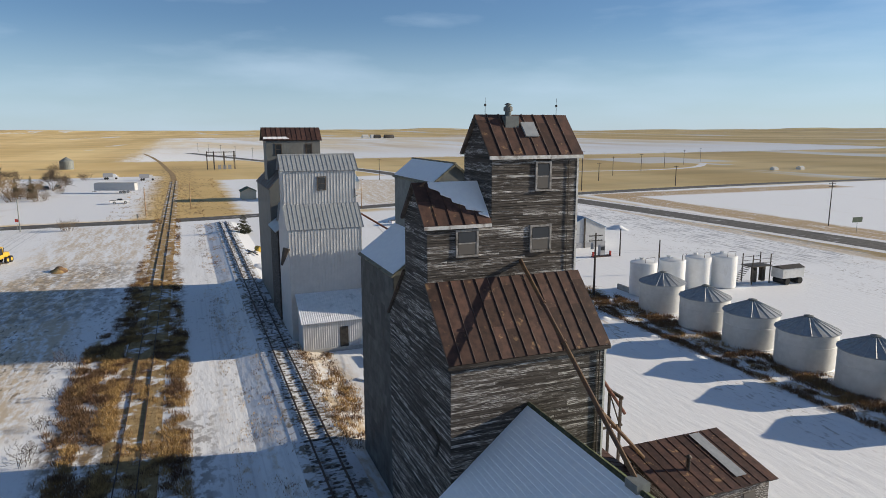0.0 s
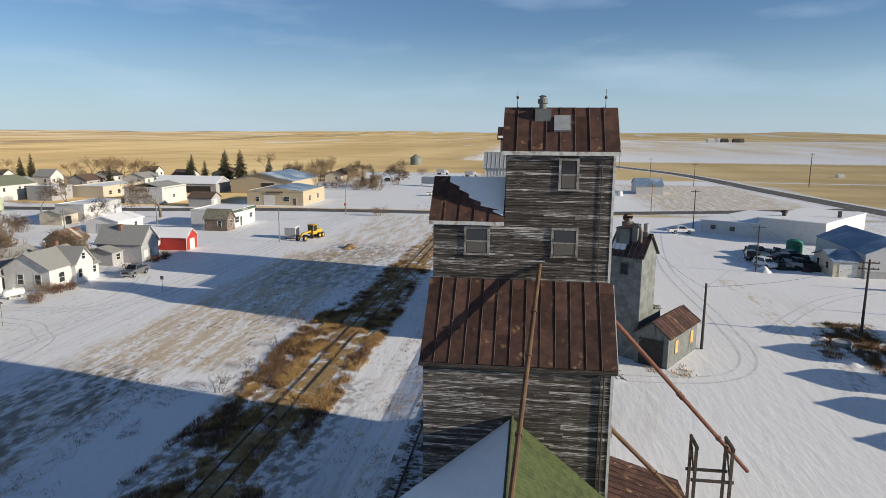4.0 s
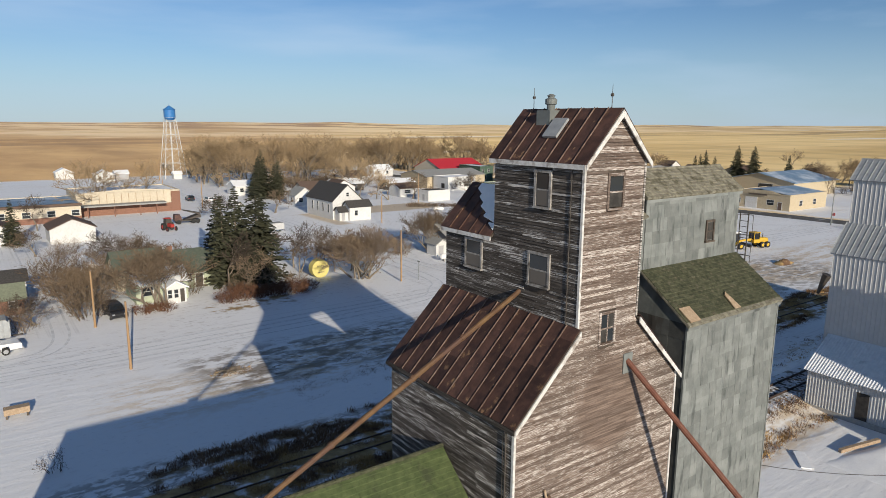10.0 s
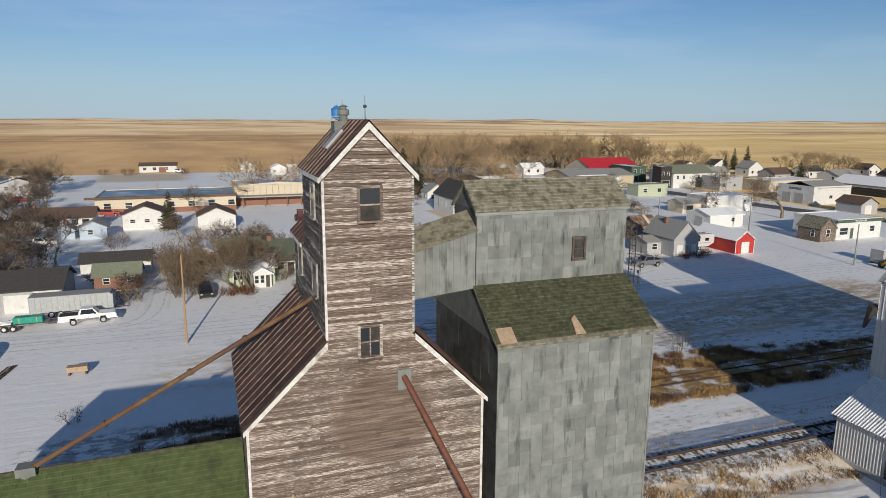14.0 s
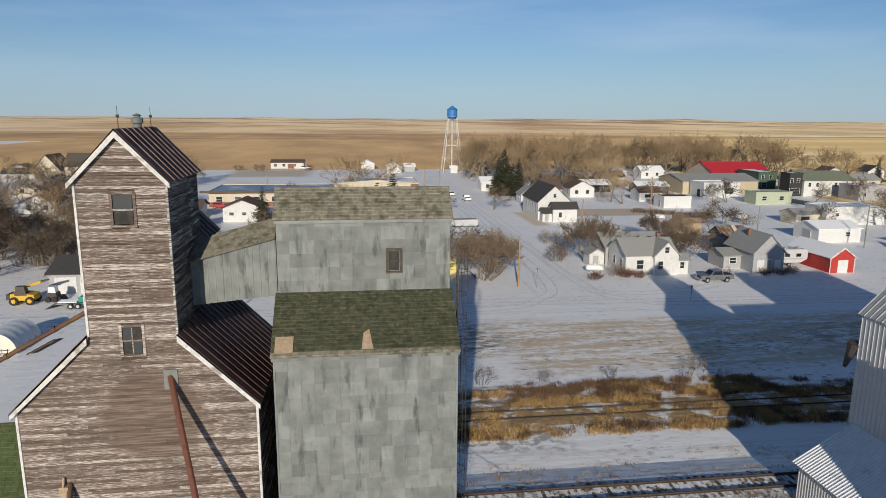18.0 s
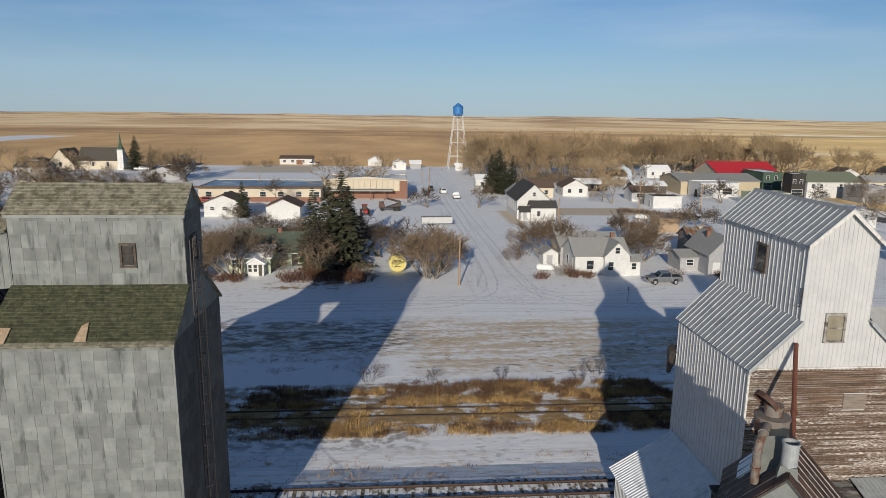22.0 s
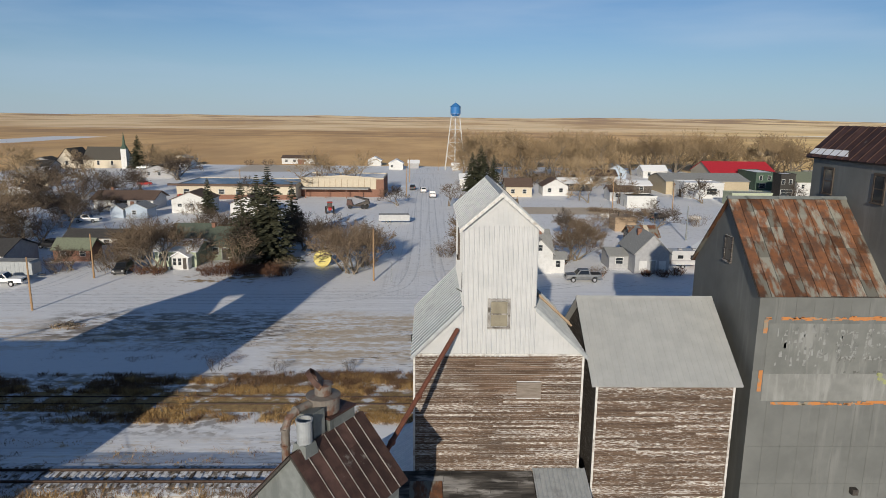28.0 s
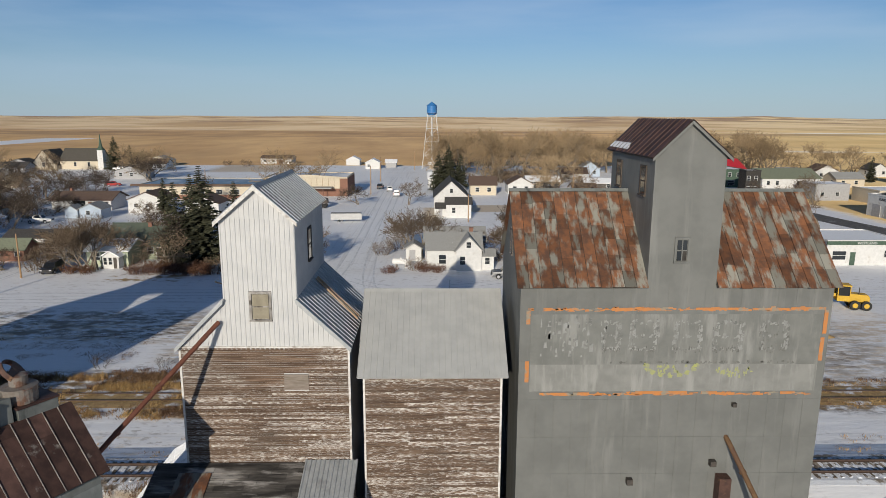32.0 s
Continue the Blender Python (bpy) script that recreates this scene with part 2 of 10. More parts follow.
MOSS = surf("mossy_shingles", (0.040, 0.045, 0.026), (0.090, 0.093, 0.056), 4.5, stain=(0.125, 0.112, 0.078), stain_at=(0.54, 0.72), stain_scale=3.6, rough=0.95, bump=1.0, fine=16, island=0.14, vary=0.1)
GREEN_SHINGLE = surf("green_shingles", (0.062, 0.086, 0.034), (0.098, 0.125, 0.052), 3, stain=(0.055, 0.068, 0.034), rough=0.9, bump=0.5, fine=30, island=0.14)
OLD_SHINGLE = surf("grey_brown_shingles", (0.19, 0.175, 0.14), (0.28, 0.265, 0.20), 5, stain=(0.115, 0.105, 0.072), stain_at=(0.46, 0.66), stain_scale=2.4, rough=0.95, bump=0.8, fine=25, island=0.18)
BARE_WOOD = surf("bare_wood", (0.32, 0.23, 0.15), (0.45, 0.34, 0.24), 6, rough=0.85)
DARK_TIMBER = surf("dark_timber", (0.075, 0.06, 0.05), (0.13, 0.105, 0.085), 5, rough=0.9, vary=0.3)
STEEL_DARK = surf("dark_steel", (0.06, 0.055, 0.05), (0.10, 0.085, 0.075), 6, rough=0.6, metal=0.4)
PIPE_RED = surf("red_oxide_pipe", (0.140, 0.052, 0.035), (0.189, 0.077, 0.049), 5, rough=0.6, stain=(0.14, 0.07, 0.05), vary=0.1)
PIPE_TAN = surf("rusty_tan_pipe", (0.105, 0.056, 0.032), (0.182, 0.108, 0.049), 2, stain=(0.10, 0.055, 0.04), stain_at=(0.45, 0.62), rough=0.65)
SNOW = surf("snow", (0.88, 0.89, 0.915), (0.93, 0.94, 0.955), 3, rough=0.7, bump=0.35, fine=9)
CONCRETE = surf("concrete", (0.36, 0.35, 0.33), (0.45, 0.44, 0.42), 4, stain=(0.25, 0.24, 0.22), rough=0.9)
ASPHALT = surf("road_asphalt", (0.085, 0.082, 0.08), (0.14, 0.135, 0.13), 0.8, stain=(0.42, 0.43, 0.45), stain_at=(0.58, 0.74), stain_scale=0.25, rough=0.9)
WHITE_PAINT = surf("white_house_paint", (0.57, 0.57, 0.56), (0.66, 0.655, 0.645), 2, stain=(0.46, 0.44, 0.41), stain_at=(0.55, 0.75), rough=0.7, bump=0.1)
CREAM_PAINT = surf("cream_paint", (0.54, 0.47, 0.36), (0.61, 0.54, 0.43), 2, rough=0.75, bump=0.1)
TAN_PAINT = surf("tan_paint", (0.44, 0.365, 0.25), (0.51, 0.43, 0.31), 2, rough=0.75, bump=0.1)
GREY_PAINT = surf("grey_house_paint", (0.33, 0.33, 0.34), (0.40, 0.40, 0.41), 2, rough=0.75, bump=0.1)
BLUE_PAINT = surf("pale_blue_paint", (0.38, 0.45, 0.54), (0.44, 0.51, 0.60), 2, rough=0.75, bump=0.1)
SAGE_PAINT = surf("sage_green_paint", (0.36, 0.40, 0.29), (0.43, 0.47, 0.35), 2, rough=0.75, bump=0.1)
RED_PAINT = surf("red_barn_paint", (0.37, 0.035, 0.03), (0.44, 0.05, 0.04), 3, rough=0.6, bump=0.1)
RED_ROOF = surf("red_steel_roof", (0.50, 0.025, 0.035), (0.58, 0.04, 0.05), 2, rough=0.45, bump=0.05)
DARK_GREEN = surf("dark_green_paint", (0.05, 0.09, 0.065), (0.08, 0.12, 0.09), 2, rough=0.7)
BLACK_WALL = surf("black_weathered_wall", (0.03, 0.028, 0.026), (0.06, 0.055, 0.05), 3, rough=0.85)
BRICK_RED = surf("red_brick", (0.20, 0.105, 0.075), (0.27, 0.145, 0.105), 5, rough=0.9)
DARK_SHINGLE = surf("dark_shingles", (0.05, 0.048, 0.046), (0.085, 0.08, 0.078), 5, rough=0.9, bump=0.5)
BROWN_SHINGLE = surf("brown_shingles", (0.11, 0.075, 0.06), (0.16, 0.11, 0.085), 5, rough=0.9, bump=0.5)
GREY_SHINGLE = surf("grey_shingles", (0.27, 0.27, 0.26), (0.36, 0.36, 0.35), 5, stain=(0.8, 0.83, 0.87), stain_at=(0.66, 0.74), rough=0.9, bump=0.5)
DEEP_GREEN_ROOF = surf("deep_green_shingles", (0.075, 0.095, 0.075), (0.12, 0.14, 0.11), 5, stain=(0.16, 0.16, 0.14), stain_at=(0.55, 0.7), rough=0.9, bump=0.5)
GREEN_ROOF = surf("olive_shingles", (0.17, 0.19, 0.135), (0.23, 0.25, 0.18), 4, rough=0.9, bump=0.4)
BLUE_ROOF = surf("blue_steel_roof", (0.15, 0.24, 0.36), (0.21, 0.31, 0.43), 0.6, stain=(0.70, 0.75, 0.82), stain_at=(0.42, 0.80), stain_scale=0.14, rough=0.5)
TANK_WHITE = surf("white_tank_paint", (0.74, 0.735, 0.72), (0.80, 0.795, 0.785), 1.2, stain=(0.58, 0.55, 0.50), stain_at=(0.6, 0.78), stain_stretch=(1, 1, 0.2), rough=0.45, bump=0.04)
BIN_STEEL = surf("bin_steel", (0.60, 0.60, 0.585), (0.68, 0.68, 0.665), 1.5, stain=(0.50, 0.47, 0.42), stain_at=(0.6, 0.8), stain_stretch=(1, 1, 0.2), rough=0.5, metal=0.15, bump=0.05)
TOWER_BLUE = surf("blue_tank_paint", (0.035, 0.16, 0.42), (0.05, 0.20, 0.48), 1, rough=0.4, bump=0.02)
TYRE = surf("tyre_rubber", (0.025, 0.025, 0.025), (0.04, 0.04, 0.04), 10, rough=0.9)
CHROME = surf("bright_metal", (0.55, 0.55, 0.56), (0.62, 0.62, 0.63), 5, rough=0.3, metal=0.8, bump=0)
CAR_SILVER = surf("silver_car_paint", (0.20, 0.205, 0.21), (0.24, 0.245, 0.25), 2, rough=0.3, metal=0.5, bump=0, spec=0.5)
CAR_WHITE = surf("white_car_paint", (0.76, 0.76, 0.76), (0.8, 0.8, 0.8), 2, rough=0.3, bump=0, spec=0.5)
CAR_BLACK = surf("black_car_paint", (0.02, 0.02, 0.022), (0.03, 0.03, 0.032), 2, rough=0.25, bump=0, spec=0.5)
YELLOW_PAINT = surf("yellow_machine_paint", (0.55, 0.33, 0.03), (0.62, 0.39, 0.05), 3, stain=(0.25, 0.15, 0.05), stain_at=(0.6, 0.75), rough=0.55)
STRAW_YELLOW = surf("straw_yellow", (0.62, 0.52, 0.16), (0.76, 0.66, 0.27), 6, rough=0.95)
ORANGE_PAINT = surf("orange_paint", (0.50, 0.19, 0.05), (0.40, 0.18, 0.075), 3, stain=(0.25, 0.22, 0.17), stain_at=(0.5, 0.62), stain_scale=1.6, rough=0.6)
LIME_PAINT = surf("faded_lime_paint", (0.33, 0.35, 0.12), (0.25, 0.26, 0.17), 3, rough=0.6)
GHOST_PAINT = surf("faded_pale_paint", (0.27, 0.275, 0.27), (0.21, 0.215, 0.21), 2.5, stain=(0.13, 0.133, 0.128), stain_at=(0.50, 0.62), stain_scale=2.2, rough=0.6)
LETTER_DARK = surf("dark_lettering", (0.04, 0.04, 0.045), (0.06, 0.06, 0.06), 3, rough=0.7, bump=0)
POLE_WOOD = surf("pole_wood", (0.30, 0.19, 0.10), (0.40, 0.26, 0.15), 4, stretch=(1, 1, 0.1), rough=0.85)
POLE_DARK = surf("creosoted_pole", (0.055, 0.045, 0.04), (0.09, 0.075, 0.065), 4, stretch=(1, 1, 0.1), rough=0.85)
RAIL = surf("rail_steel", (0.075, 0.05, 0.04), (0.12, 0.085, 0.07), 6, rough=0.55, metal=0.4)
TIE = surf("railway_tie", (0.09, 0.072, 0.058), (0.16, 0.13, 0.10), 5, stain=(0.72, 0.74, 0.78), stain_at=(0.43, 0.55), stain_scale=1.6, rough=0.95, vary=0.3)
BARK = surf("bark", (0.16, 0.13, 0.10), (0.27, 0.225, 0.175), 6, rough=0.95)
TWIG = surf("twigs", (0.135, 0.098, 0.066), (0.215, 0.158, 0.108), 1.5, rough=0.95, bump=0, vary=0.25)
TWIG_PALE = surf("pale_twigs", (0.235, 0.165, 0.095), (0.36, 0.265, 0.16), 0.05, rough=0.95, bump=0, vary=0.3)
TWIG_GREY = surf("grey_twigs", (0.062, 0.047, 0.036), (0.115, 0.088, 0.067), 1.5, rough=0.95, bump=0, vary=0.2)
BRUSH_RED = surf("rusty_hedge_twigs", (0.10, 0.05, 0.03), (0.17, 0.085, 0.05), 1.5, rough=0.95, bump=0)
NEEDLE = surf("spruce_needles", (0.042, 0.047, 0.028), (0.10, 0.10, 0.06), 2, rough=0.9, bump=0, vary=0.2, island=0.3)
DRY_GRASS = surf("dry_grass", (0.37, 0.235, 0.10), (0.56, 0.38, 0.17), 0.6, stain=(0.17, 0.10, 0.06), stain_at=(0.46, 0.58), stain_scale=0.45, rough=0.95, bump=0, island=0.25)
BROWN_GRASS = surf("brown_weeds", (0.15, 0.092, 0.055), (0.27, 0.168, 0.092), 0.8, rough=0.95, bump=0, island=0.3)


def glass(name, tint, rough=0.05):
    m, nodes, links, bsdf = chain(name)
    bsdf.inputs["Base Color"].default_value = (*tint, 1)
    bsdf.inputs["Roughness"].default_value = rough
    bsdf.inputs["Specular IOR Level"].default_value = 0.6
    return m


OLD_TRIM = surf("weathered_trim", (0.20, 0.185, 0.17), (0.40, 0.38, 0.36), 3, stain=(0.10, 0.088, 0.075), stain_at=(0.52, 0.66), stain_scale=2.0, rough=0.9, bump=0.4)
PANE = glass("window_glass", (0.03, 0.035, 0.04))
PANE_DIRTY = glass("dusty_glass", (0.11, 0.095, 0.08), 0.35)
TINTED = glass("tinted_car_glass", (0.015, 0.017, 0.02))


# ---- mesh building ----
class Shape:
    """Collects the corners and faces of one mesh."""

    def __init__(self):
        self.v, self.f = [], []

    def add(self, verts, faces):
        n = len(self.v)
        self.v += [tuple(p) for p in verts]
        self.f += [tuple(n + i for i in fc) for fc in faces]
        return self

    def box(self, x0, x1, y0, y1, z0, z1):
        vs = [(x, y, z) for z in (z0, z1) for y in (y0, y1) for x in (x0, x1)]
        return self.add(vs, [(0, 2, 3, 1), (4, 5, 7, 6), (0, 1, 5, 4), (2, 6, 7, 3), (0, 4, 6, 2), (1, 3, 7, 5)])

    def prism(self, poly, way):
        """A flat outline pushed along way."""
        n, d = len(poly), Vector(way)
        vs = [Vector(p) for p in poly] + [Vector(p) + d for p in poly]
        fs = [tuple(range(n))[::-1], tuple(range(n, 2 * n))] + [(i, (i + 1) % n, n + (i + 1) % n, n + i) for i in range(n)]
        return self.add(vs, fs)

    def slab(self, a, b, c, d, thick):
        """A plate with the four corners as its upper face."""
        a, b, c, d = (Vector(p) for p in (a, b, c, d))
        nrm = (b - a).cross(d - a).normalized()
        if nrm.z < 0:
            nrm = -nrm
        return self.prism([a, b, c, d], -nrm * thick)

    def tube(self, p, q, r0, r1=None, n=8, caps=True):
        p, q = Vector(p), Vector(q)
        r1 = r0 if r1 is None else r1
        w = (q - p).normalized()
        u = w.cross(Vector((0, 0, 1)) if abs(w.z) < 0.9 else Vector((1, 0, 0))).normalized()
        t = w.cross(u)
        vs = []
        for c, r in ((p, r0), (q, r1)):
            vs += [c + (u * math.cos(2 * math.pi * i / n) + t * math.sin(2 * math.pi * i / n)) * r for i in range(n)]
        fs = [(i, (i + 1) % n, n + (i + 1) % n, n + i) for i in range(n)]
        if caps:
            fs += [tuple(range(n))[::-1], tuple(range(n, 2 * n))]
        return self.add(vs, fs)

    def hose(self, pts, r, n=8):
        """One unbroken tube along a line of points, closed at both ends."""
        pts, vs = [Vector(p) for p in pts], []
        for i, c in enumerate(pts):
            w = (pts[min(i + 1, len(pts) - 1)] - pts[max(i - 1, 0)]).normalized()
            u = w.cross(Vector((0.31, 0.17, 1.0)) if abs(w.z) < 0.9 else Vector((1, 0.2, 0))).normalized()
            if vs:
                u = (side - w * side.dot(w)).normalized()
            side, t = u, w.cross(u)
            vs += [c + (u * math.cos(2 * math.pi * k / n) + t * math.sin(2 * math.pi * k / n)) * r for k in range(n)]
        last = (len(pts) - 1) * n
        fs = [(j * n + k, j * n + (k + 1) % n, (j + 1) * n + (k + 1) % n, (j + 1) * n + k) for j in range(len(pts) - 1) for k in range(n)]
        return self.add(vs, fs + [tuple(range(n))[::-1], tuple(range(last, last + n))])

    def lathe(self, x, y, profile, n=24):
        """Rings of (radius, height) round an upright axis."""
        vs = [(x + r * math.cos(2 * math.pi * i / n), y + r * math.sin(2 * math.pi * i / n), z) for r, z in profile for i in range(n)]
        fs = [(k * n + i, k * n + (i + 1) % n, (k + 1) * n + (i + 1) % n, (k + 1) * n + i) for k in range(len(profile) - 1) for i in range(n)]
        fs += [tuple(range(n))[::-1], tuple((len(profile) - 1) * n + i for i in range(n))]
        return self.add(vs, fs)

    def mesh(self, name):
        me = bpy.data.meshes.new(name)
        me.from_pydata(self.v, [], self.f)
        me.update()
        return me


def thing(name, at, label, category, group="", kind=""):
    ob = new(name)
    ob.location = at
    ob.empty_display_size = 0.3
    return tagged(ob, label, category, group, kind)


def part(name, shape, material, parent=None, label="", smooth=False):
    """One mesh object; its corners are in the world, also under a parent."""
    me = shape.mesh(name) if isinstance(shape, Shape) else shape
    if material and not me.materials:
        me.materials.append(material)
    if smooth:
        me.polygons.foreach_set("use_smooth", [True] * len(me.polygons))
    ob = new(name, me)
    if parent:
        ob.parent = parent
        if parent.data is None:
            ob.matrix_parent_inverse = Matrix.Translation(-parent.location)
    if label:
        ob["label"] = label
    return ob


def single(name, shape, material, label, category, group="", kind="", smooth=False):
    return tagged(part(name, shape, material, smooth=smooth), label, category, group, kind)


RND = random.Random(7)


def spans(poly, h):
    """Where the level h crosses an outline of (across, up) corners."""
    cuts = []
    for (x0, z0), (x1, z1) in zip(poly, poly[1:] + poly[:1]):
        if (z0 <= h) != (z1 <= h):
            cuts.append(x0 + (x1 - x0) * (h - z0) / (z1 - z0))
    cuts.sort()
    return list(zip(cuts[::2], cuts[1::2]))


def siding(poly, place, out, holes=(), lap=0.128, long=(1.6, 4.2), proud=0.03, gone=0.0, rnd=RND):
    """Lapped boards over an outline: place(across, up) is a point of the wall, out the wall's outward way. A list of Shapes, one a board."""
    made, out = [], Vector(out)
    z0, z1 = min(p[1] for p in poly), max(p[1] for p in poly)
    h = z0
    while h < z1 - 0.03:
        top = min(h + lap, z1)
        runs = spans(poly, (h + top) / 2)
        for a, b, c, d in holes:
            if c < top and d > h:
                runs = [s for r in runs for s in ((r[0], min(r[1], a)), (max(r[0], b), r[1])) if s[1] - s[0] > 0.05]
        for a, b in runs:
            x = a
            while x < b - 0.02:
                e = x + rnd.uniform(*long)
                if b - e < 0.8:
                    e = b
                if rnd.random() > gone:
                    sag = rnd.uniform(-0.008, 0.008)
                    lip = proud * rnd.uniform(0.7, 1.3)
                    p = [place(x, h + sag), place(e - 0.004, h - sag), place(e - 0.004, top - 0.016), place(x, top - 0.016)]
                    q = [p[0] + out * lip, p[1] + out * lip, p[2] + out * 0.008, p[3] + out * 0.008]
                    made.append(Shape().add(p + q, [(4, 5, 6, 7), (0, 1, 5, 4), (1, 2, 6, 5), (3, 0, 4, 7)]))
                x = e
        h += lap
    return made


def joined(shapes):
    s = Shape()
    for other in shapes:
        s.add(other.v, other.f)
    return s


def clad(wall, made, material, name, keep, label):
    """Boards of a wall: those that keep() picks are objects of their own, the rest is one mesh."""
    singles = [s for s in made if keep(s)][:300]
    chosen = {id(s) for s in singles}
    rest = [s for s in made if id(s) not in chosen]
    if rest:
        part(name + "s", joined(rest), material, wall, label)["kind"] = "stuff"
    for s in singles:
        part(name, s, material, wall)


def window(parent, place, out, a, b, c, d, material=PANE, frame_mat=GREY_BOARDS, rows=2, cols=1, proud=0.06, broken=()):
    """A sash window set into a wall: frame round it, sill, panes and a bar between them."""
    out = Vector(out)
    w = part("window", _frame(place, out, a, b, c, d, 0.11, proud, 0.0), frame_mat, parent)
    part("sill", _block(place, out, a - 0.12, b + 0.12, c - 0.09, c - 0.02, -0.02, proud + 0.06), frame_mat, w)
    for i in range(rows):
        for j in range(cols):
            u0, u1 = a + (b - a) * j / cols, a + (b - a) * (j + 1) / cols
            v0, v1 = c + (d - c) * i / rows, c + (d - c) * (i + 1) / rows
            if (i, j) in broken:
                part("broken_pane", _block(place, out, u0 + 0.03, u1 - 0.03, v0 + 0.03, v1 - 0.03, 0.004, proud - 0.03), BLACK_WALL, w)
            else:
                part("pane", _block(place, out, u0 + 0.03, u1 - 0.03, v0 + 0.03, v1 - 0.03, 0.008, proud - 0.02), material[i] if isinstance(material, tuple) else material, w)
    bars = Shape()
    for i in range(1, rows):
        h = c + (d - c) * i / rows
        s = _block(place, out, a, b, h - 0.03, h + 0.03, 0.02, proud - 0.008)
        bars.add(s.v, s.f)
    for j in range(1, cols):
        h = a + (b - a) * j / cols
        s = _block(place, out, h - 0.025, h + 0.025, c, d, 0.02, proud - 0.01)
        bars.add(s.v, s.f)
    if bars.v:
        part("glazing_bar", bars, frame_mat, w)
    return w


def _block(place, out, a, b, c, d, near, far):
    p = [place(a, c), place(b, c), place(b, d), place(a, d)]
    return Shape().prism([v + out * near for v in p], out * (far - near))


def _frame(place, out, a, b, c, d, wide, proud, deep):
    s = Shape()
    for r in ((a - wide, a, c - wide * 0.4, d + wide), (b, b + wide, c - wide * 0.4, d + wide), (a, b, d, d + wide), (a, b, c - wide * 0.4, c)):
        o = _block(place, out, *r, -deep, proud)
        s.add(o.v, o.f)
    return s


def sheets(roof, a, b, c, d, strips, breaks, material, name="roof_sheet", seam=0.045, thick=0.03, seam_mat=None, ragged=0.0):
    """A metal roof from eave a-b to ridge d-c: strips of lapped sheets, each a part, with standing seams."""
    a, b, c, d = (Vector(p) for p in (a, b, c, d))
    nrm = (b - a).cross(d - a).normalized()
    if nrm.z < 0:
        nrm = -nrm
    seams = Shape()
    for i in range(strips):
        u0, u1 = i / strips, (i + 1) / strips
        cuts = [0.0]
        while cuts[-1] < 1:
            step = RND.uniform(*breaks)
            cuts.append(1.0 if cuts[-1] + step > 0.88 else cuts[-1] + step)
        for k, (t0, t1) in enumerate(zip(cuts, cuts[1:])):
            over = min(t1 + 0.015, 1.0)
            lift = nrm * (0.006 * (len(cuts) - k) + RND.uniform(0, 0.006))
            low = -0.02 * RND.random() * ragged
            p = [a.lerp(d, t0 + low).lerp(b.lerp(c, t0 + low), u0 + 0.002), a.lerp(d, t0 + low).lerp(b.lerp(c, t0 + low), u1 - 0.002),
                 a.lerp(d, over).lerp(b.lerp(c, over), u1 - 0.002), a.lerp(d, over).lerp(b.lerp(c, over), u0 + 0.002)]
            part(name, Shape().prism([q + lift + nrm * thick for q in p], -nrm * thick * 0.6), material, roof)
        if seam and i:
            p, q = a.lerp(b, u0), d.lerp(c, u0)
            along = (b - a).normalized() * 0.012
            seams.prism([p - along, p + along, q + along, q - along], nrm * (seam + 0.05))
    if seams.v:
        part("seam", seams, seam_mat or material, roof)


def ribs(roof_or_wall, a, b, c, d, gap, high, material, name="rib", wide=0.05):
    """Upright ribs of profiled sheet, from the line a-b to the line d-c."""
    a, b, c, d = (Vector(p) for p in (a, b, c, d))
    nrm = (b - a).cross(d - a).normalized()
    n = max(1, int((b - a).length / gap))
    s = Shape()
    for i in range(n + 1):
        p, q = a.lerp(b, i / n), d.lerp(c, i / n)
        w = (b - a).normalized()
        if (q - p).length > 0.05:
            s.add([p - w * wide, p + w * wide, q + w * wide, q - w * wide, p - w * wide * 0.5 + nrm * high, p + w * wide * 0.5 + nrm * high,
                   q + w * wide * 0.5 + nrm * high, q - w * wide * 0.5 + nrm * high], [(4, 5, 6, 7), (0, 4, 7, 3), (1, 2, 6, 5), (0, 1, 5, 4), (2, 3, 7, 6)])
    return part(name, s, material, roof_or_wall)


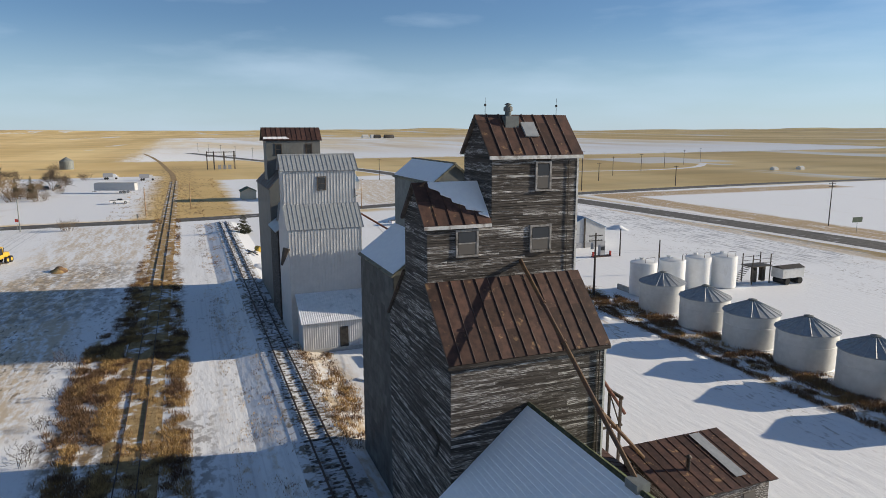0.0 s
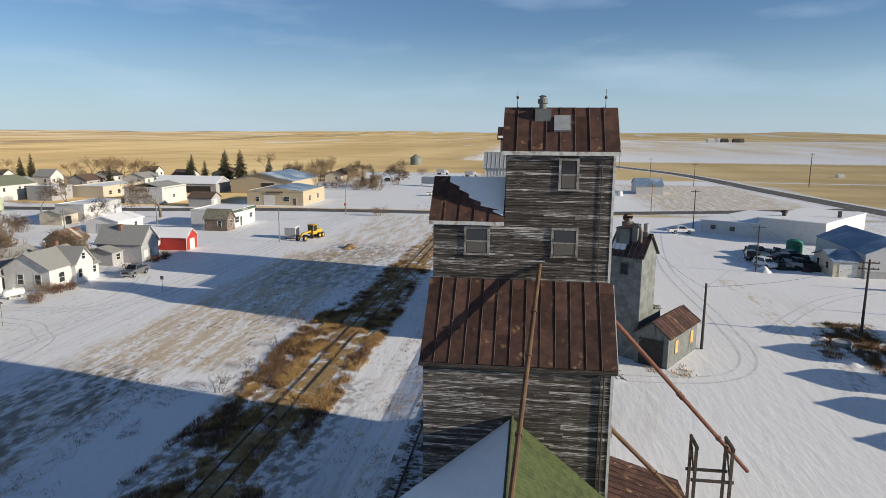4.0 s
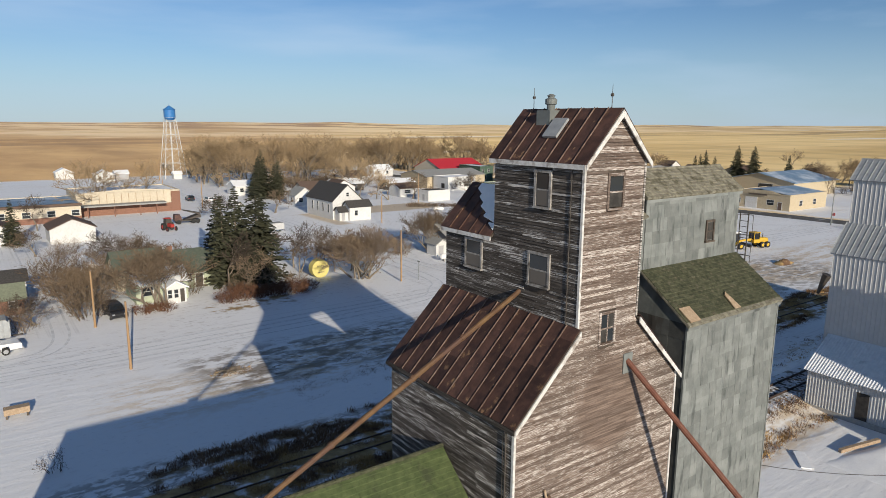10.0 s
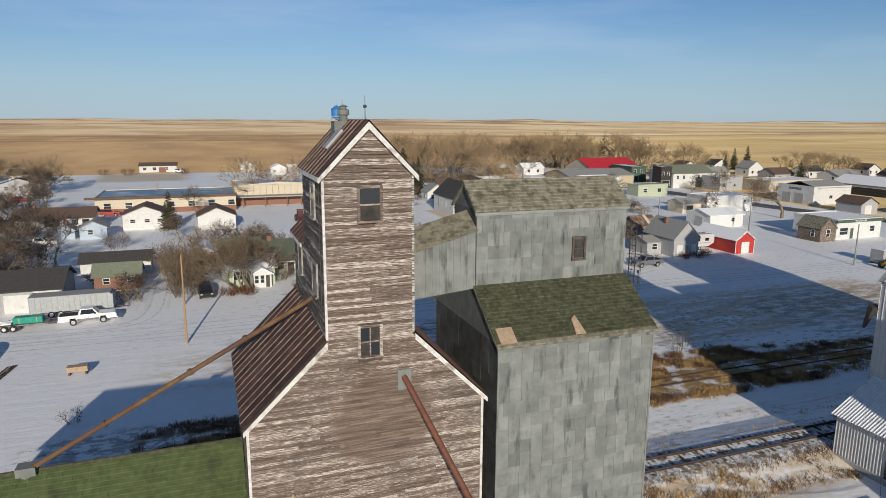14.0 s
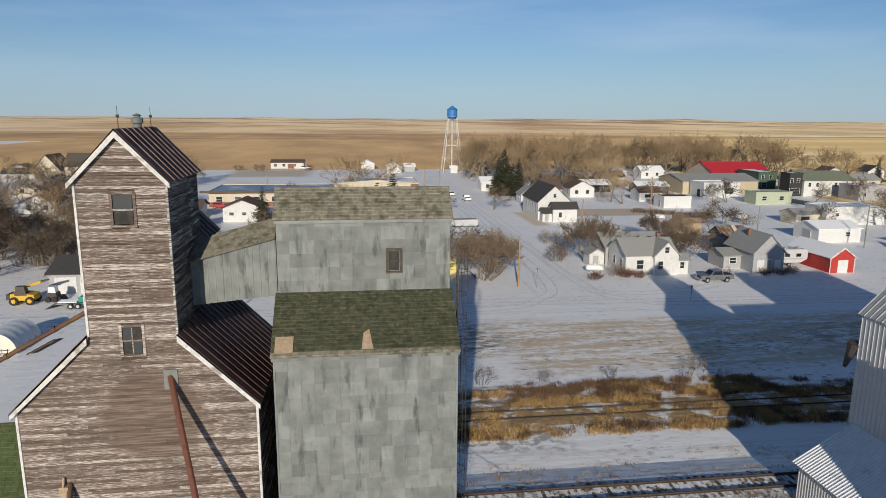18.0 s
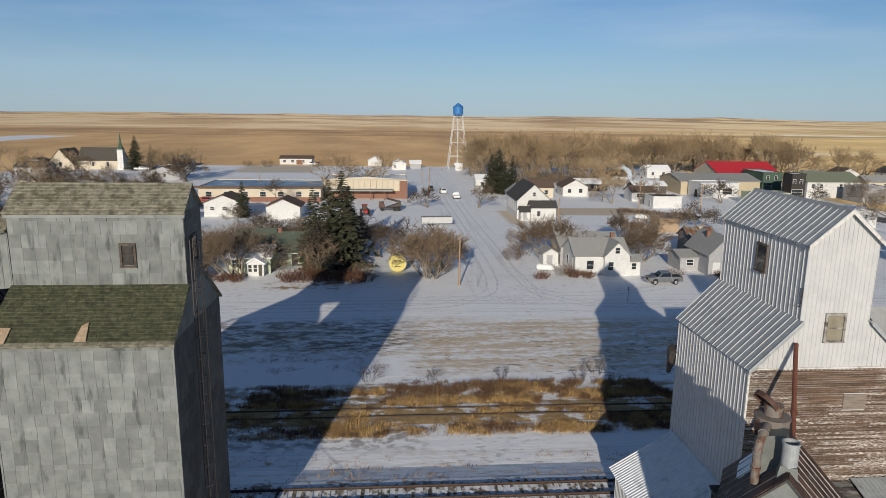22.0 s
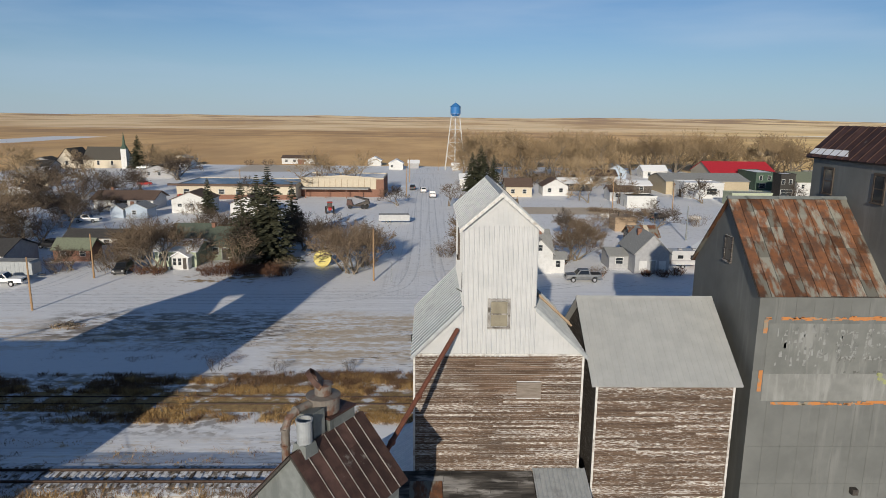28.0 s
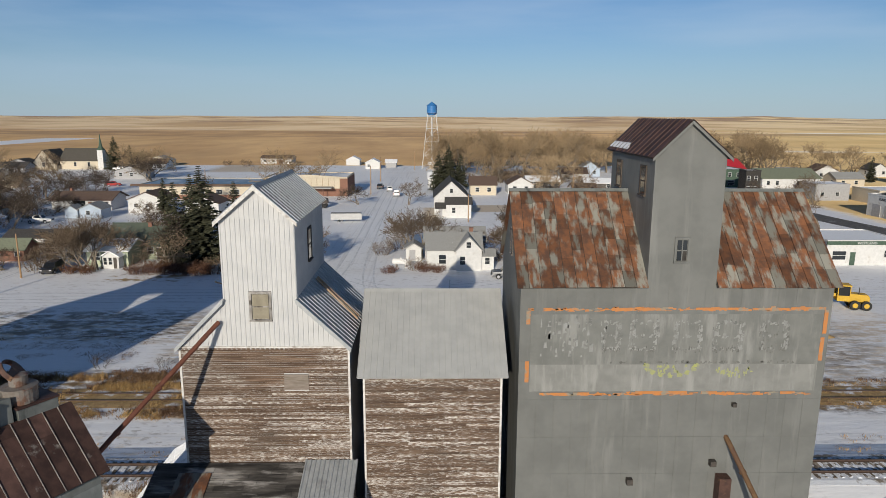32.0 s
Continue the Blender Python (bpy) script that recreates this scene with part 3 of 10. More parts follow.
# ---- ground: one sheet to the horizon ----
def ground_material():
    m, nodes, links, bsdf = chain("winter_ground")
    at = nodes.new("ShaderNodeNewGeometry").outputs["Position"]
    wob = noised(nodes, links, at, 0.12, 6.0)
    wob2 = noised(nodes, links, at, 0.9, 5.0)
    split = nodes.new("ShaderNodeSeparateXYZ")
    links.new(at, split.inputs["Vector"])

    def calc(op, a, b):
        n = nodes.new("ShaderNodeMath")
        n.operation = op
        for s, v in zip(n.inputs, (a, b)):
            if isinstance(v, bpy.types.NodeSocket):
                links.new(v, s)
            else:
                s.default_value = v
        return n.outputs[0]

    def shifted(axis, amount):
        w = calc("ADD", calc("MULTIPLY", calc("SUBTRACT", wob, 0.5), amount), calc("MULTIPLY", calc("SUBTRACT", wob2, 0.5), amount * 0.5))
        return calc("ADD", split.outputs[axis], w)

    def zone(x0, x1, y0, y1, soft=2.0, wander=6.0):
        px, py = shifted("X", wander), shifted("Y", wander)
        k = None
        for p, lo, hi in ((px, x0, x1), (py, y0, y1)):
            for r in (ramped(nodes, links, p, lo - soft, lo + soft), calc("SUBTRACT", 1.0, ramped(nodes, links, p, hi - soft, hi + soft))):
                k = r if k is None else calc("MULTIPLY", k, r)
        return k

    # far land: stubble in broad strips, a little snow left in it
    strips = noised(nodes, links, at, 0.004, 5.0, (0.35, 1.6, 1.0))
    col = mixed(nodes, links, ramped(nodes, links, strips, 0.40, 0.60), (0.64, 0.46, 0.21), (0.80, 0.61, 0.31))
    rows = noised(nodes, links, at, 0.011, 8.0, (1.2, 0.5, 1.0))
    furrow = noised(nodes, links, at, 0.022, 7.0, (1.0, 0.2, 1.0))
    col = mixed(nodes, links, calc("MULTIPLY", ramped(nodes, links, rows, 0.5, 0.8), 0.7), col, (0.50, 0.33, 0.145))
    drift = noised(nodes, links, at, 0.0022, 4.0, (0.5, 3.0, 1.0))
    col = mixed(nodes, links, calc("MULTIPLY", ramped(nodes, links, drift, 0.60, 0.64), 0.8), col, (0.78, 0.79, 0.80))
    brown = ramped(nodes, links, calc("SUBTRACT", shifted("X", 260), calc("MULTIPLY", split.outputs["Y"], 0.45)), 220, -140)
    col = mixed(nodes, links, calc("MULTIPLY", brown, 0.85), col, mixed(nodes, links, ramped(nodes, links, rows, 0.3, 0.7), (0.31, 0.185, 0.092), (0.56, 0.37, 0.19)))
    col = mixed(nodes, links, calc("MULTIPLY", ramped(nodes, links, furrow, 0.46, 0.66), 0.55), col, mixed(nodes, links, 0.5, col, (0.22, 0.15, 0.09)))
    reach = calc("ADD", split.outputs["Y"], calc("MULTIPLY", calc("SUBTRACT", strips, 0.5), 900))
    streaks = noised(nodes, links, at, 0.0030, 8.0, (0.9, 0.55, 1.0))
    col = mixed(nodes, links, calc("MULTIPLY", ramped(nodes, links, reach, 900, 1150), 0.62), col, mixed(nodes, links, ramped(nodes, links, streaks, 0.44, 0.56), (0.78, 0.64, 0.44), (0.48, 0.34, 0.20)))
    edge = calc("MULTIPLY", ramped(nodes, links, reach, 760, 800), calc("SUBTRACT", 1.0, ramped(nodes, links, reach, 850, 900)))
    col = mixed(nodes, links, calc("MULTIPLY", edge, 0.55), col, (0.22, 0.14, 0.085))
    col = mixed(nodes, links, calc("MULTIPLY", calc("MULTIPLY", ramped(nodes, links, reach, 1700, 2100), ramped(nodes, links, streaks, 0.5, 0.6)), 0.7), col, (0.27, 0.18, 0.13))
    snow = mixed(nodes, links, wob2, (0.90, 0.905, 0.92), (0.95, 0.95, 0.96))
    pits = noised(nodes, links, at, 2.6, 9.0, (0.5, 1.2, 1.0))
    snow = mixed(nodes, links, calc("MULTIPLY", ramped(nodes, links, pits, 0.56, 0.70), 0.32), snow, (0.62, 0.62, 0.64))
    thin = noised(nodes, links, at, 0.05, 7.0, (0.5, 1.6, 1.0))
    snow = mixed(nodes, links, calc("MULTIPLY", ramped(nodes, links, thin, 0.56, 0.72), 0.36), snow, (0.68, 0.62, 0.54))
    bare = None
    for args in ((-150, 141, -101, 292, 3, 8), (146, 330, 32, 100, 4, 12), (146, 290, -94, 4, 3, 10), (-120, 168, -300, -114, 4, 6),
                 (-420, -80, -400, 60, 30, 90), (-352, -303, 488, 650, 4, 24)):
        white = zone(*args)
        col = mixed(nodes, links, white, col, snow)
        bare = calc("SUBTRACT", 1.0, white) if bare is None else calc("MULTIPLY", bare, calc("SUBTRACT", 1.0, white))
    # a long thinly covered field beyond the golden one
    thinly = ramped(nodes, links, noised(nodes, links, at, 0.006, 6.0, (0.5, 2.4, 1.0)), 0.30, 0.62)
    cover = calc("MULTIPLY", zone(508, 1650, -820, 60, 12, 60), calc("SUBTRACT", 0.97, calc("MULTIPLY", calc("MULTIPLY", thinly, ramped(nodes, links, split.outputs["X"], 540, 900)), 0.6)))
    col = mixed(nodes, links, cover, col, snow)
    tan = mixed(nodes, links, wob2, (0.54, 0.40, 0.24), (0.70, 0.57, 0.40))
    patchy = calc("ADD", calc("MULTIPLY", noised(nodes, links, at, 0.55, 7.0, (0.2, 1.2, 1.0)), 0.55), calc("MULTIPLY", noised(nodes, links, at, 1.7, 8.0, (0.55, 1.1, 1.0)), 0.45))
    for args, lo, hi, most in (((9, 74, 32.5, 49.5, 2, 5), 0.40, 0.56, 0.88), ((-12, 14, 38, 48, 1.5, 5), 0.46, 0.58, 0.7), ((70, 134, 27, 46, 4, 9), 0.42, 0.60, 0.8), ((-40, 60, 12.4, 17.5, 1, 3), 0.50, 0.62, 0.6),
                               ((-45, 60, 5, 9.6, 1, 2), 0.40, 0.60, 0.9), ((12, 60, -30, -26, 1, 4), 0.5, 0.6, 0.6), ((46, 76, 136, 149, 1, 2), 0.15, 0.4, 0.85),
                               ((34, 38, 122, 144, 1, 1), 0.15, 0.4, 0.8), ((-28, -8, 37, 46, 3, 6), 0.45, 0.6, 0.7), ((-140, -40, 60, 300, 12, 25), 0.55, 0.66, 0.6),
                               ((-62, -28, 255, 292, 4, 8), 0.1, 0.4, 0.8), ((158, 262, -84, -34, 5, 10), 0.38, 0.56, 0.85)):
        col = mixed(nodes, links, calc("MULTIPLY", calc("MULTIPLY", zone(*args), ramped(nodes, links, patchy, lo, hi)), most), col, tan)
    straw = mixed(nodes, links, wob, (0.26, 0.165, 0.08), (0.48, 0.34, 0.15))
    for args in ((-28, 34, 20.2, 30.0, 0.8, 2.0), (30, 66, 20.8, 27.8, 0.6, 1.2), (60, 152, 21.0, 27.4, 0.4, 0.6), (152, 420, 15, 33, 2.0, 8.0), (-20, 36, -38.5, -30.5, 0.8, 3.0), (-12, -1, 65, 70, 0.6, 2)):
        col = mixed(nodes, links, calc("MULTIPLY", zone(*args), ramped(nodes, links, calc("ADD", calc("MULTIPLY", wob2, 0.5), calc("MULTIPLY", noised(nodes, links, at, 0.5, 6.0, (0.3, 1.6, 1.0)), 0.5)), 0.47, 0.58)), col, straw)
    specks = noised(nodes, links, at, 1.9, 7.0, (0.45, 1.1, 1.0))
    broad = noised(nodes, links, at, 0.16, 4.0, (0.6, 1.2, 1.0))
    dots = calc("MULTIPLY", ramped(nodes, links, specks, 0.54, 0.62), ramped(nodes, links, broad, 0.42, 0.6))
    for args, most in (((6, 80, 26, 44, 3, 8), 0.8), ((-36, 9, 26, 30.5, 1.0, 3), 0.8), ((-16, 9, 38, 48, 2, 6), 1.0), ((-75, 130, 12.6, 19.5, 1, 2), 0.4), ((-150, 140, 44, 290, 6, 12), 0.28), ((-60, 36, -31, -25, 1, 4), 0.5), ((0, 140, -110, -70, 5, 10), 0.6)):
        col = mixed(nodes, links, calc("MULTIPLY", calc("MULTIPLY", zone(*args), dots), most), col, (0.15, 0.105, 0.065))
    grit = ramped(nodes, links, noised(nodes, links, at, 1.3, 9.0, (0.7, 1.0, 1.0)), 0.44, 0.56)
    for args, most in (((-34, 9, 18.0, 30.2, 0.8, 3.0), 0.6), ((34, 78, 20.5, 28.0, 0.8, 3), 0.6)):
        col = mixed(nodes, links, calc("MULTIPLY", calc("MULTIPLY", zone(*args), grit), most), col, (0.115, 0.078, 0.05))
    sod = ramped(nodes, links, noised(nodes, links, at, 0.75, 9.0, (0.5, 1.1, 1.0)), 0.42, 0.58)
    for args, most in (((-20, 9, 39.5, 50.0, 2.0, 5), 0.8), ((44, 84, 28.5, 46, 2.5, 7), 0.55)):
        col = mixed(nodes, links, calc("MULTIPLY", calc("MULTIPLY", zone(*args), sod), most), col, (0.17, 0.125, 0.08))
    for args in ((340, 424, -372, -286, 4, 14), (300, 345, -330, -318, 1, 6)):
        col = mixed(nodes, links, calc("MULTIPLY", zone(*args), 0.75), col, (0.74, 0.75, 0.77))
    ridges = noised(nodes, links, at, 0.8, 6.0, (0.25, 1.5, 1.0))
    col = mixed(nodes, links, calc("MULTIPLY", calc("MULTIPLY", zone(38, 120, -104, -82, 3, 10), ramped(nodes, links, ridges, 0.46, 0.62)), 0.7), col, (0.30, 0.30, 0.33))
    for args in ((30, 156, -132, -119, 1.5, 5), (146, 160, -240, -119, 2, 6)):
        col = mixed(nodes, links, calc("MULTIPLY", calc("MULTIPLY", zone(*args), ramped(nodes, links, patchy, 0.34, 0.5)), 0.95), col, mixed(nodes, links, wob2, (0.36, 0.23, 0.10), (0.60, 0.42, 0.20)))
    for args in ((-100, 140, -101, -98, 1, 2),):
        col = mixed(nodes, links, calc("MULTIPLY", calc("MULTIPLY", zone(*args), ramped(nodes, links, patchy, 0.38, 0.55)), 0.9), col, tan)
    tracks = noised(nodes, links, at, 0.9, 3.0, (0.03, 2.2, 1.0))
    for args in ((-120, 138, 51, 61, 1, 2), (-60, 120, 12.8, 18.6, 1, 2)):
        col = mixed(nodes, links, calc("MULTIPLY", calc("MULTIPLY", zone(*args), ramped(nodes, links, tracks, 0.5, 0.68)), 0.35), col, (0.52, 0.52, 0.54))
    lanes = noised(nodes, links, at, 0.9, 3.0, (2.2, 0.03, 1.0))
    for args in ((18, 29, 58, 285, 1, 2), (-34, -26, 66, 150, 1, 2)):
        col = mixed(nodes, links, calc("MULTIPLY", calc("MULTIPLY", zone(*args), ramped(nodes, links, lanes, 0.5, 0.68)), 0.4), col, (0.52, 0.52, 0.54))
    links.new(calc("MULTIPLY", bare, 0.42), bsdf.inputs["Diffuse Roughness"])
    links.new(col, bsdf.inputs["Base Color"])
    links.new(calc("SUBTRACT", 0.4, calc("MULTIPLY", bare, 0.36)), bsdf.inputs["Specular IOR Level"])
    bsdf.inputs["Roughness"].default_value = 0.6
    bp = nodes.new("ShaderNodeBump")
    bp.inputs["Strength"].default_value, bp.inputs["Distance"].default_value = 0.32, 0.2
    ruts = noised(nodes, links, at, 0.8, 8.0, (0.35, 1.4, 1.0))
    links.new(ruts, bp.inputs["Height"])
    links.new(bp.outputs["Normal"], bsdf.inputs["Normal"])
    return m


def land(x, y):
    """Height of the plain, which rises to low hills far out."""
    r = math.hypot(x - 25.0, y - 50.0)
    rise = max(0.0, (r - 700) / 3950)
    north = max(0.0, (y - 50.0) / max(r, 1.0)) ** 0.7
    return rise * (20 - 12 * north + (40 - 18 * north) * max(0.0, noise.noise(Vector((x * 0.0006, y * 0.0006, 3.0))) + 0.1)) + rise * (14 - 5 * north) * noise.noise(Vector((x * 0.0022, y * 0.0022, 9.0)))


def ground():
    cx, cy, n = 25.0, 50.0, 160
    radii = [0.0] + [14 * 1.088 ** k for k in range(69)]
    radii = [r for r in radii if r < 4650] + [4650]
    vs, fs = [(cx, cy, 0.0)], []
    for r in radii[1:]:
        for i in range(n):
            a = 2 * math.pi * i / n
            x, y = cx + r * math.cos(a), cy + r * math.sin(a)
            vs.append((x, y, land(x, y)))
    fs += [(0, 1 + i, 1 + (i + 1) % n) for i in range(n)]
    for k in range(len(radii) - 2):
        fs += [(1 + k * n + i, 1 + (k + 1) * n + i, 1 + (k + 1) * n + (i + 1) % n, 1 + k * n + (i + 1) % n) for i in range(n)]
    single("ground", Shape().add(vs, fs), ground_material(), "snow-dusted town ground running out into tan stubble fields", "ground", kind="structure", smooth=True)


ground()


def ribbon(name, pts, wide, z, material, label, category):
    """A road along a line of points, a few millimetres proud of the ground."""
    s, pts = Shape(), [Vector((*p, z)) for p in pts]
    left, right = [], []
    for i, p in enumerate(pts):
        w = (pts[min(i + 1, len(pts) - 1)] - pts[max(i - 1, 0)]).normalized()
        side = Vector((-w.y, w.x, 0)) * wide / 2
        left.append(p + side)
        right.append(p - side)
    n = len(pts)
    s.add(left + right, [(i, n + i, n + i + 1, i + 1) for i in range(n - 1)])
    return single(name, s, material, label, category, kind="structure")


def eased(pts, k=8):
    """A smooth line through a few points."""
    out = []
    for i in range(len(pts) - 1):
        p0, p1, p2, p3 = (Vector(pts[max(0, min(len(pts) - 1, j))]) for j in (i - 1, i, i + 1, i + 2))
        for s in range(k):
            t = s / k
            out.append(0.5 * (2 * p1 + (p2 - p0) * t + (2 * p0 - 5 * p1 + 4 * p2 - p3) * t * t + (3 * p1 - p0 - 3 * p2 + p3) * t ** 3))
    return [tuple(p) for p in out] + [tuple(pts[-1])]


CROSS_ROAD = eased([(122, 250), (130, 130), (138.5, 84), (140.5, 50), (141, 15), (147, -15), (155, -45), (164, -75), (172, -97)])
HIGHWAY = eased([(-220, -122), (-40, -117), (45, -113), (80, -110.5), (140, -104), (235, -92), (350, -79), (480, -40), (815, 40), (1500, 210), (3000, 620)])
FAR_ROAD = eased([(163, -103), (172, -200), (172, -290), (165, -500), (160, -1200)])
ribbon("road_crossing", CROSS_ROAD, 7.5, 0.012, ASPHALT, "dark asphalt road with packed snow along its edges", "road")
ribbon("road_highway", HIGHWAY, 9.5, 0.02, ASPHALT, "two-lane asphalt highway partly dusted with snow", "road")
VERGE = surf("snowy_verge", (0.66, 0.66, 0.68), (0.86, 0.86, 0.88), 0.4, stain=(0.40, 0.31, 0.20), stain_at=(0.58, 0.72), stain_scale=0.2, rough=0.9)
ribbon("field_lane", eased([(300, -86), (288, -110), (285, -164), (276, -235), (290, -285), (326, -326)]), 5.0, 0.01, VERGE, "narrow snow-covered lane across a golden field", "lane")
ribbon("road_shoulder", HIGHWAY, 15.0, 0.011, VERGE, "snowy shoulder along the highway", "road")
ribbon("road_far", FAR_ROAD, 8.0, 0.016, ASPHALT, "asphalt side road across tan fields", "road")


# ---- grain elevator of weathered boards ----
SEAM = surf("worn_seam", (0.10, 0.062, 0.05), (0.22, 0.155, 0.125), 3, rough=0.6)


def elevator_boarded():
    base = thing("grain_elevator", (-16.2, 4.1, 0), "weathered wooden grain elevator with rusted metal roofs, tall headhouse", "grain elevator", "grain elevators along the track")
    X0, X1, T0, T1, Y0, YT, Y1 = -20.95, -11.5, -17.9, -14.5, 0.0, 4.9, 8.3
    E, J, TE, TR, LE, LR, XR = 13.1, 16.1, 22.4, 24.2, 19.1, 20.85, -16.2
    s_out = [(X0, 0), (X1, 0), (X1, E), (T1, J), (T1, TE), (XR, TR), (T0, TE), (T0, J), (X0, E)]
    n_out = [(X0, 0), (X1, 0), (X1, E), (T1, J), (T1, LE), (XR, LR), (T0, LE), (T0, J), (X0, E)]
    i = 0.03
    body = Shape()
    low = [(X0 + i, 0), (X1 - i, 0), (X1 - i, E), (T1 - i, J), (T1 - i, LE), (XR, LR - i), (T0 + i, LE), (T0 + i, J), (X0 + i, E)]
    body.prism([(x, Y0 + i, z) for x, z in low], (0, Y1 - Y0 - 2 * i, 0))
    head = [(T0 + i, 18), (T1 - i, 18), (T1 - i, TE), (XR, TR - i), (T0 + i, TE)]
    body.prism([(x, Y0 + i, z) for x, z in head], (0, YT - Y0 - 2 * i, 0))
    walls = part("wall", body, DARK_TIMBER, base)
    south, west, tower_w = lambda a, h: Vector((a, Y0, h)), lambda a, h: Vector((X0, a, h)), lambda a, h: Vector((T0, a, h))
    north, east, tower_n, tower_e = lambda a, h: Vector((a, Y1, h)), lambda a, h: Vector((X1, a, h)), lambda a, h: Vector((a, YT, h)), lambda a, h: Vector((T1, a, h))
    sh = [(-16.54, -15.78, 20.6, 21.8), (-16.62, -15.86, 15.32, 16.46)]
    wh = [(1.68, 2.38, 20.55, 21.85), (1.6, 2.62, 17.42, 18.62), (5.72, 6.72, 17.43, 18.6)]
    made = siding(s_out, south, (0, -1, 0), [(a - 0.1, b + 0.1, c - 0.1, d + 0.1) for a, b, c, d in sh])
    clad(walls, made, BROWN_BOARDS, "board", lambda s: s.v[0][2] > 10.5, "weathered brown boards with flaking white paint")
    made = siding([(Y0, 0), (Y1, 0), (Y1, E), (Y0, E)], west, (-1, 0, 0))
    clad(walls, made, GREY_BOARDS, "board", lambda s: s.v[0][2] > 10.8, "bare grey boards")
    made = siding([(Y0, J - 0.3), (Y1, J - 0.3), (Y1, LE), (YT, LE), (YT, TE), (Y0, TE)], tower_w, (-1, 0, 0), [(a - 0.1, b + 0.1, c - 0.1, d + 0.1) for a, b, c, d in wh], gone=0.004)
    clad(walls, made, GREY_BOARDS, "board", lambda s: True, "bare grey boards")
    made = siding(n_out, north, (0, 1, 0)) + siding([(Y0, 0), (Y1, 0), (Y1, E), (Y0, E)], east, (1, 0, 0))
    made += siding([(T0, LE - 0.6), (T1, LE - 0.6), (T1, TE), (XR, TR), (T0, TE)], tower_n, (0, 1, 0))
    made += siding([(Y0, J - 0.3), (Y1, J - 0.3), (Y1, LE), (YT, LE), (YT, TE), (Y0, TE)], tower_e, (1, 0, 0))
    clad(walls, made, GREY_BOARDS, "board", lambda s: False, "bare grey boards")
    for k, (a, b, c, d) in enumerate(sh):
        window(base, south, (0, -1, 0), a, b, c, d, PANE, BROWN_BOARDS, 2, 2 if k else 1, broken=((0, 0), (1, 1)) if k else ((0, 0),))
    for a, b, c, d in wh:
        window(base, tower_w, (-1, 0, 0), a, b, c, d, (PANE_DIRTY, PANE), OLD_TRIM, 2, 1, proud=0.09)
    # roofs
    main = part("roof", Shape().slab((X0 - 0.12, Y0 - 0.2, E - 0.08), (X0 - 0.12, Y1 + 0.15, E - 0.08), (T0, Y1 + 0.15, J + 0.02), (T0, Y0 - 0.2, J + 0.02), 0.06), DARK_TIMBER, base)
    sheets(main, (X0 - 0.16, Y0 - 0.22, E - 0.1), (X0 - 0.16, Y1 + 0.17, E - 0.1), (T0 - 0.03, Y1 + 0.17, J + 0.05), (T0 - 0.03, Y0 - 0.22, J + 0.05), 13, (0.3, 0.55), RUST, seam_mat=SEAM)
    side = part("roof", Shape().slab((X1 + 0.12, Y0 - 0.2, E - 0.08), (X1 + 0.12, Y1 + 0.15, E - 0.08), (T1, Y1 + 0.15, J), (T1, Y0 - 0.2, J), 0.06), DARK_TIMBER, base)
    sheets(side, (X1 + 0.16, Y0 - 0.22, E - 0.1), (X1 + 0.16, Y1 + 0.17, E - 0.1), (T1 + 0.03, Y1 + 0.17, J + 0.05), (T1 + 0.03, Y0 - 0.22, J + 0.05), 15, (0.6, 1.2), RUST_DARK)
    for sx, xe in ((-1, T0 - 0.14), (1, T1 + 0.14)):
        r = part("roof", Shape().slab((xe, Y0 - 0.2, TE - 0.14), (xe, YT + 0.2, TE - 0.14), (XR, YT + 0.2, TR + 0.04), (XR, Y0 - 0.2, TR + 0.04), 0.06), DARK_TIMBER, base)
        sheets(r, (xe + sx * 0.03, Y0 - 0.22, TE - 0.16), (xe + sx * 0.03, YT + 0.22, TE - 0.16), (XR, YT + 0.22, TR + 0.06), (XR, Y0 - 0.22, TR + 0.06), 8, (0.45, 0.9), RUST if sx < 0 else RUST_DARK, seam_mat=SEAM)
        r = part("roof", Shape().slab((xe, YT + 0.03, LE - 0.14), (xe, Y1 + 0.2, LE - 0.14), (XR, Y1 + 0.2, LR + 0.04), (XR, YT + 0.03, LR + 0.04), 0.06), DARK_TIMBER, base)
        sheets(r, (xe + sx * 0.03, YT + 0.04, LE - 0.16), (xe + sx * 0.03, Y1 + 0.22, LE - 0.16), (XR, Y1 + 0.22, LR + 0.06), (XR, YT + 0.04, LR + 0.06), 5, (0.45, 0.9), RUST if sx < 0 else RUST_DARK)
    # bargeboards, corner boards, eave fascias
    for (xa, za), (xb, zb) in (((X0 - 0.16, E - 0.12), (T0 - 0.02, J + 0.0)), ((X1 + 0.16, E - 0.12), (T1 + 0.02, J + 0.0)), ((T0 - 0.18, TE - 0.16), (XR, TR + 0.02)), ((T1 + 0.18, TE - 0.16), (XR, TR + 0.02))):
        trim = Shape().prism([(xa, Y0 - 0.20, za), (xb, Y0 - 0.20, zb), (xb, Y0 - 0.20, zb - 0.26), (xa, Y0 - 0.20, za - 0.2)], (0, -0.05, 0))
        part("bargeboard", trim, TRIM_WHITE, base, "white painted bargeboard, flaking")
    for x in (X0, X1):
        part("corner_board", Shape().box(x - 0.05, x + 0.05, Y0 - 0.06, Y0 + 0.06, 0, E), TRIM_WHITE, base)
    for x in (T0, T1):
        part("corner_board", Shape().box(x - 0.045, x + 0.045, Y0 - 0.055, Y0 + 0.055, J, TE), TRIM_WHITE if x == T0 else GREY_BOARDS, base)
